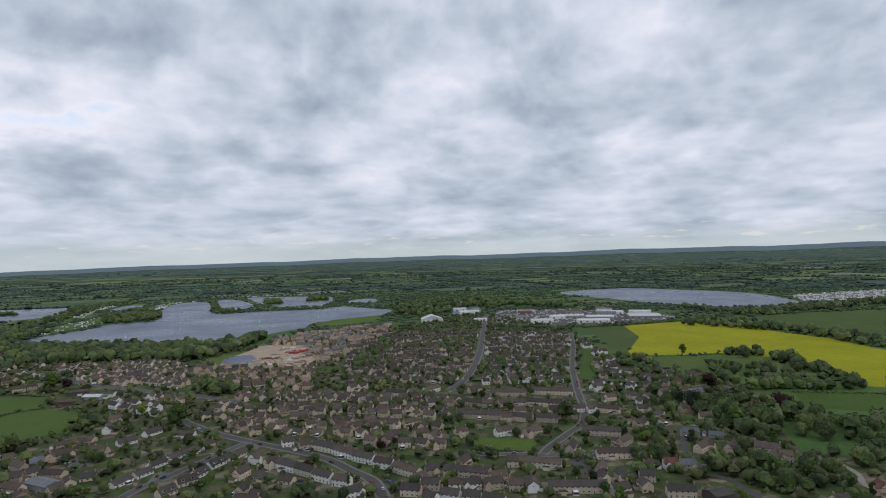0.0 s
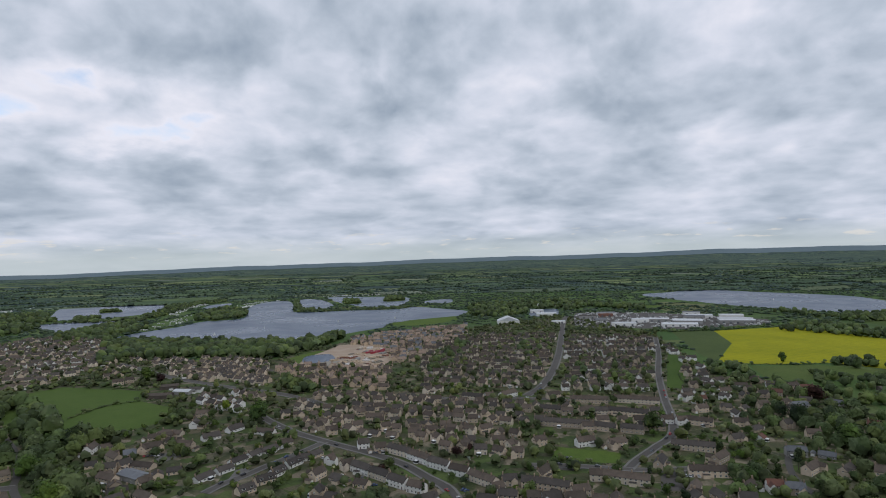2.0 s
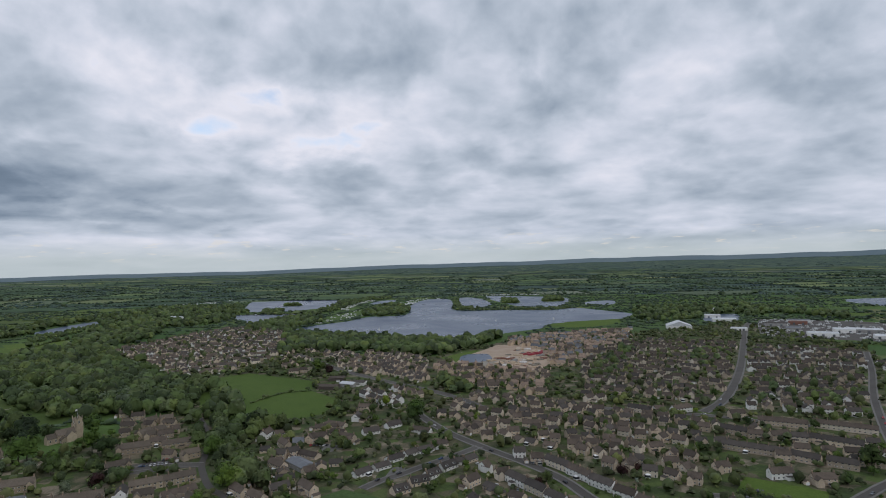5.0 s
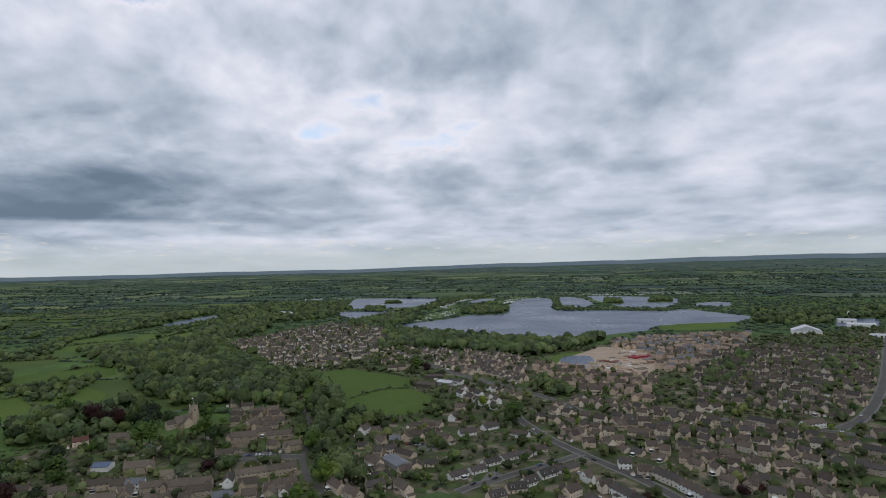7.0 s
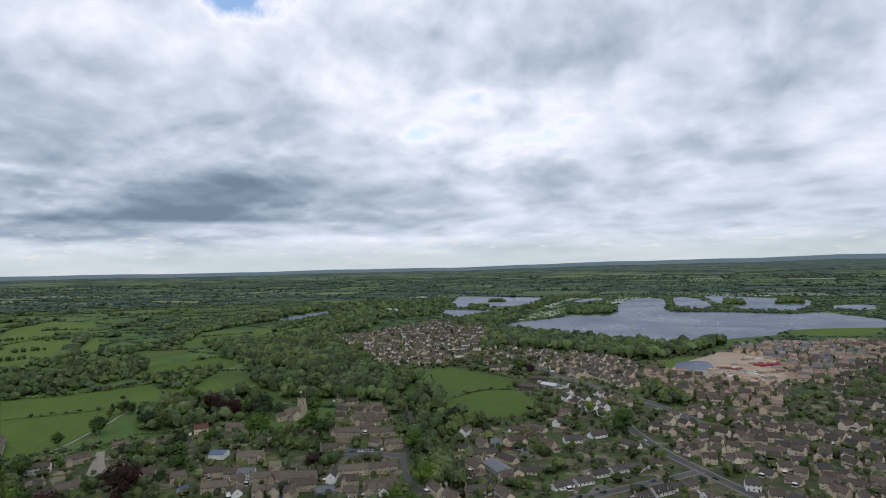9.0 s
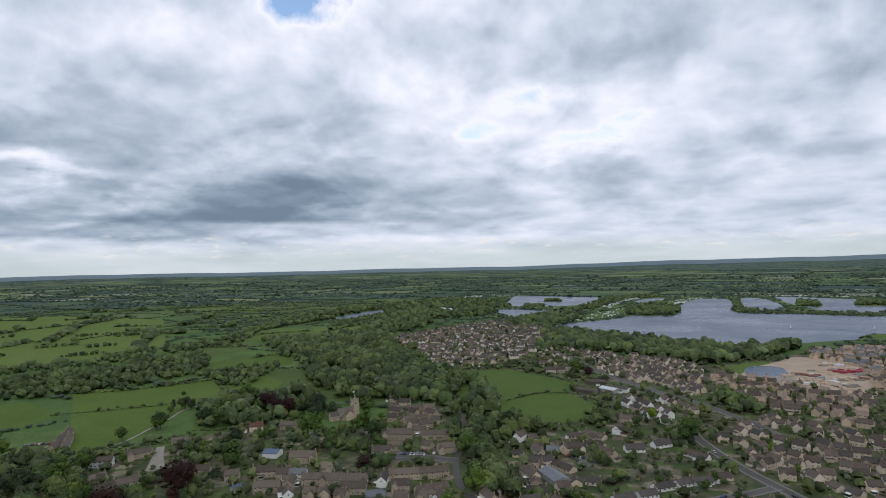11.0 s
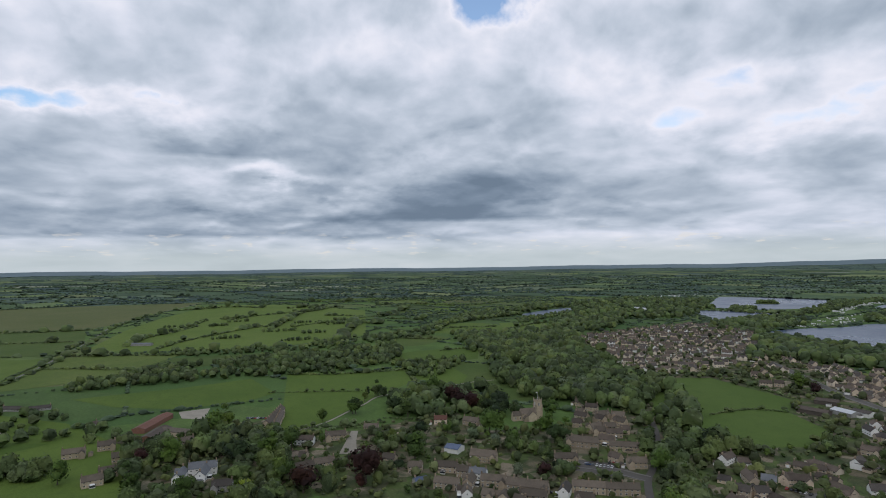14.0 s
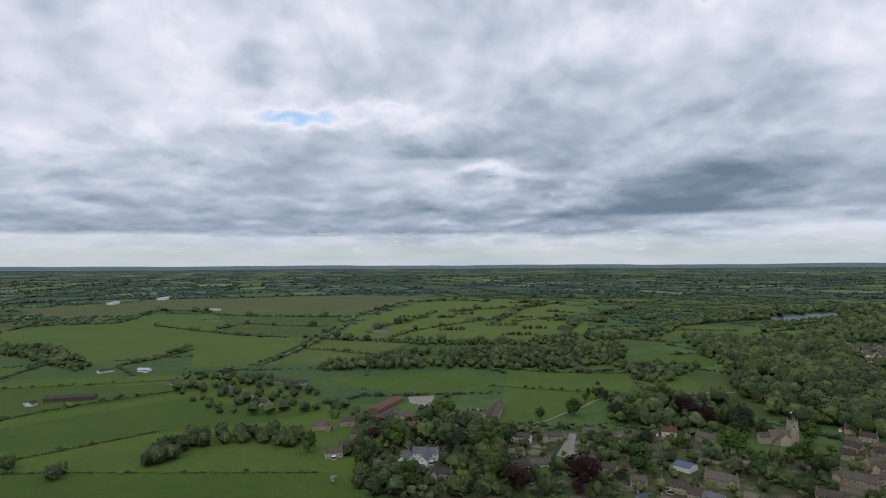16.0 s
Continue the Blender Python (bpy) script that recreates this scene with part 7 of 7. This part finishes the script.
def park(pts, n, label, size=1.0):
    """Rows of caravans, vans or boats, too many and too far to count: one object."""
    PARKS.append(pts)
    xs, ys = [p[0] for p in pts], [p[1] for p in pts]
    v, f, idx = [], [], []
    for _ in range(n):
        x, y = park_rnd.uniform(min(xs), max(xs)), park_rnd.uniform(min(ys), max(ys))
        while not inside(pts, [x], [y])[0]:
            x, y = park_rnd.uniform(min(xs), max(xs)), park_rnd.uniform(min(ys), max(ys))
        if any(inside(p, [x], [y])[0] for p in WATER):
            continue
        m = pose(x, y, 0.05, 0, 0, park_rnd.choice((24, 134)) + park_rnd.gauss(0, 8)) @ Matrix.Scale(size, 4)
        k = len(v)
        v += [tuple(m @ q.co) for q in CARAVAN.vertices]
        f += [tuple(c + k for c in q.vertices) for q in CARAVAN.polygons]
        idx += [q.material_index for q in CARAVAN.polygons]
    tagged(new("caravans", mesh_from("caravans", v, f, list(CARAVAN.materials), idx)), label, "caravans", kind="stuff")


park([(-2211, 1972), (-2147, 2268), (-1818, 1897), (-1942, 1751)], 80, "white caravan in a lakeside park", 1.3)
park([(-997, 1503), (-1023, 1738), (-899, 1561), (-889, 1244)], 40, "white caravan beside the lake")
park([(-1833, 2524), (-1566, 2752), (-1428, 2459), (-1641, 2264)], 60, "white caravan beside the marina", 1.3)
park([(-950, 1880), (-968, 2037), (-985, 2169), (-985, 2330), (-964, 2345), (-1005, 2340), (-1008, 2169), (-990, 2037), (-965, 1880)], 70, "white caravans in a row along the lake", 1.1)
park([(-1088, 1702), (-1228, 2015), (-1291, 2273), (-1198, 2146), (-1183, 2001), (-1051, 1694)], 75, "white caravans on the bank between the lakes", 1.2)
park([(-890, 2560), (-797, 2590), (-722, 2622), (-640, 2615), (-640, 2635), (-722, 2645), (-797, 2612), (-890, 2580)], 40, "white lodges along the far shore", 1.2)
park([(-1555, 2130), (-1925, 2660), (-1842, 2690), (-1586, 2600)], 90, "white lodges round a pool", 1.4)
park([(-2127, 1946), (-1911, 2093), (-1930, 2150), (-2150, 2010)], 70, "white caravans in a lakeside park", 1.5)
park([(-1058, 2030), (-1067, 2375), (-1007, 2278), (-973, 1910)], 45, "white boat laid up beside the lake")
park([(1136, 1916), (1559, 2063), (1205, 1595), (1038, 1696)], 260, "white vehicle in a large outdoor yard", 1.2)
park([(122, 1480), (147, 1634), (347, 1611), (550, 1412), (518, 1316), (317, 1248), (115, 1294)], 330, "pale van parked in an industrial yard", 0.85)


def sailing_boat(x, y, turn):
    o = new("sailing_boat")
    o.matrix_basis = pose(x, y, 0.12, 0, 0, turn)
    tagged(o, "small sailing boat with white sails on the lake", "boat", "boats on the lake")
    h = Solid().add([(-2.4, -0.8, 0.7), (-2.4, 0.8, 0.7), (1.2, 0.8, 0.75), (2.8, 0, 0.85), (1.2, -0.8, 0.75), (-2.2, -0.5, -0.05), (-2.2, 0.5, -0.05), (2.2, 0, -0.05)],
                    [(4, 3, 2, 1, 0), (0, 1, 6, 5), (1, 2, 7, 6), (2, 3, 7), (3, 4, 7), (4, 0, 5, 7)])
    child("hull", h.mesh("hull", M["frame"]), o)
    child("mast", Solid().tube([(0.4, 0, 0.7, 0.06), (0.4, 0, 8.4, 0.04)], 6).mesh("mast", M["frame"]), o)
    child("mainsail", Solid().add([(0.3, 0, 1.5), (-2.6, 0.45, 1.6), (0.3, 0.05, 8.2), (0.3, 0.04, 1.5), (-2.6, 0.49, 1.6), (0.3, 0.09, 8.2)], [(0, 1, 2), (5, 4, 3), (0, 3, 4, 1), (1, 4, 5, 2)]).mesh("mainsail", M["caravan"]), o)
    child("jib", Solid().add([(0.5, 0, 1.2), (2.6, 0.2, 1.0), (0.5, 0, 6.6), (0.5, 0.04, 1.2), (2.6, 0.24, 1.0), (0.5, 0.04, 6.6)], [(2, 1, 0), (3, 4, 5), (0, 1, 4, 3), (1, 2, 5, 4)]).mesh("jib", M["caravan"]), o)


for x, y, a in ((-659, 1206, 20), (-462, 1458, 70), (-330, 1528, 40), (-603, 1333, 110), (785, 1963, 30)):
    sailing_boat(x, y, a)

# ---------------------------------------------------------------- the far country
far_rng = np.random.default_rng(8)
FAR_KEEP = WATER + FIELDS + VILLAGE + PARKS


def open_land(x, y):
    ok = np.ones(len(x), bool)
    for p in FAR_KEEP:
        ok &= ~inside(p, x, y)
    for a, b, r in BUILT:
        if math.hypot(a, b) > 700:
            ok &= np.hypot(x - a, y - b) > r + 6
    return ok


# far fields on a skewed grid, hedges between them
def corner(i, j):
    r = np.random.default_rng(5000 + i * 97 + j * 13)
    u, v = i * 210 + r.uniform(-60, 60), j * 150 + r.uniform(-45, 45)
    return u * 0.94 - v * 0.34, u * 0.34 + v * 0.94


hedge_spots = []
for i in range(-22, 20):
    for j in range(-30, 30):
        q = [corner(i, j), corner(i + 1, j), corner(i + 1, j + 1), corner(i, j + 1)]
        cx, cy = sum(p[0] for p in q) / 4, sum(p[1] for p in q) / 4
        r, az = math.hypot(cx, cy), math.degrees(math.atan2(-cx, cy))
        if not (760 < r < 2800) or not (-45 < az < 135):
            continue
        pick = np.random.default_rng(abs(i * 31 + j * 57) + 5)
        wooded = 0.55 if az < 42 else 0.08
        if r < 2650 and pick.random() > wooded:
            pts = [(cx + (p[0] - cx) * 0.95, cy + (p[1] - cy) * 0.95) for p in q]
            mid = [((a[0] + b[0]) / 2, (a[1] + b[1]) / 2) for a, b in zip(pts, pts[1:] + pts[:1])]
            if open_land(np.array([p[0] for p in pts + mid] + [cx]), np.array([p[1] for p in pts + mid] + [cy])).all():
                kind = pick.choice(["pasture", "meadow", "wheat", "dry"], p=[0.34, 0.36, 0.18, 0.12])
                tagged(sheet("field", pts, 0.06, M[kind], "distant green field between hedges", "field", rounded=False), kind="structure")
        for a, b in ((q[0], q[1]), (q[1], q[2])):
            if pick.random() < 0.93:
                n = int(math.dist(a, b) / (3.6 + r * 0.0018))
                t = (np.arange(n) + pick.uniform(-0.3, 0.3, n)) / n
                hx, hy = a[0] + (b[0] - a[0]) * t, a[1] + (b[1] - a[1]) * t
                s = pick.uniform(0.4, 0.62, n) * (1 + 0.9 * (pick.random(n) < 0.13)) * (1 + r / 6000)
                keep = open_land(hx, hy) & (pick.random(n) < 0.9)
                hedge_spots += [(x, y, z, w * 1.1, w * 0.62) for x, y, z, w in zip(hx[keep], hy[keep], land(hx, hy)[keep], s[keep])]
stuff("distant_hedges", hedge_spots, FAR_PROTO, "far_hazed_stuff", "distant hedgerows and field trees", "hedgerows")

# far woods in drifts
for k, (a0, a1) in enumerate(((-45, -10), (-10, 20), (20, 50), (50, 85), (85, 135))):
    n = 5200
    a = np.radians(far_rng.uniform(a0, a1, n))
    r = 1200 + 1700 * far_rng.random(n) ** 0.9
    x, y = -r * np.sin(a), r * np.cos(a)
    drift = np.array([noise.noise(Vector((p * 0.0021, q * 0.0034, 0.3))) + 0.5 * noise.noise(Vector((p * 0.007, q * 0.009, 4.1))) for p, q in zip(x, y)])
    want = np.interp(np.degrees(a), (-45, 0, 30, 45, 60, 130), (-0.12, -0.25, -0.22, 0.02, 0.2, 0.26))
    ok = (drift > want) & open_land(x, y)
    x, y, r = x[ok], y[ok], r[ok]
    s = far_rng.uniform(0.6, 1.2, len(x)) * np.interp(r, (1200, 2400, 2900), (1.2, 1.2, 0.8))
    spot = np.stack([x, y, land(x, y), s, s * 0.55], 1)
    stuff("distant_woodland", spot, FAR_PROTO, "far_hazed_stuff", "distant dark woods in uneven drifts", "woodland")

# the country beyond, out to the hills: fields between hedges, then belts of wood
bound_rng = np.random.default_rng(31)
fv, ff, hedge_spots, wood_spots = [], [], [], []


def far_corner(i, j):
    r = np.random.default_rng(90000 + i * 211 + j * 17)
    u, v = i * 340 + r.uniform(-110, 110), j * 250 + r.uniform(-80, 80)
    return u * 0.96 - v * 0.28, u * 0.28 + v * 0.96


def far_at(x, y):
    return far_place(math.degrees(math.atan2(-x, y)), math.hypot(x, y))


for i in range(-34, 34):
    for j in range(-44, 44):
        q = [far_corner(i, j), far_corner(i + 1, j), far_corner(i + 1, j + 1), far_corner(i, j + 1)]
        cx, cy = sum(p[0] for p in q) / 4, sum(p[1] for p in q) / 4
        r, az = math.hypot(cx, cy), math.degrees(math.atan2(-cx, cy))
        if not (2750 < r < 9500) or not (-43 < az < 133):
            continue
        pick = np.random.default_rng(abs(i * 131 + j * 57) + 9)
        if pick.random() < (0.62 if az < 45 else 0.8):
            n = len(fv)
            for p in q:
                x, y, z, k = far_at(cx + (p[0] - cx) * 0.96, cy + (p[1] - cy) * 0.96)
                fv.append((x, y, z + 1.6))
            ff.append((n, n + 1, n + 2, n + 3))
        if r > 6500:
            continue
        for a, b in ((q[0], q[1]), (q[1], q[2])):
            if pick.random() < 0.85:
                n = int(math.dist(a, b) / (r * 0.005))
                for t in (np.arange(n) + pick.uniform(-0.3, 0.3, n)) / n:
                    x, y, z, k = far_at(a[0] + (b[0] - a[0]) * t, a[1] + (b[1] - a[1]) * t)
                    w = pick.uniform(0.8, 1.3) * (1.9 if pick.random() < 0.1 else 1.0)
                    hedge_spots.append((x, y, z + 1, w * 1.15, w * k * 0.85))
far_fields = mesh_from("far_fields", fv, ff, [M["far_fields"]])
tagged(new("far_fields", far_fields), "far green and pale fields between hedges", "fields", kind="stuff")
stuff("far_hedges", hedge_spots, FAR_PROTO, "far_hazed_stuff", "far hedgerows with field trees", "hedgerows")
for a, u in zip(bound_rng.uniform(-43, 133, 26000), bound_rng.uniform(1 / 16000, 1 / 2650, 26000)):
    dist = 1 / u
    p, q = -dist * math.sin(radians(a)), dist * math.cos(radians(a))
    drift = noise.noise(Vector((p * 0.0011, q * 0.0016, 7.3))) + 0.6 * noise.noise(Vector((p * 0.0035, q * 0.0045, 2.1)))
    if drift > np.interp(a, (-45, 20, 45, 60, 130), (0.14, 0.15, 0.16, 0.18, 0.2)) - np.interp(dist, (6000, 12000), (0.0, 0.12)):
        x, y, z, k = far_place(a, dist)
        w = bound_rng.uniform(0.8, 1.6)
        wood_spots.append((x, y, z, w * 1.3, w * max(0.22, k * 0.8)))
stuff("far_woodland", wood_spots, FAR_PROTO, "haze_stuff", "far dark woods in belts, tinted bluish as by haze", "woodland")
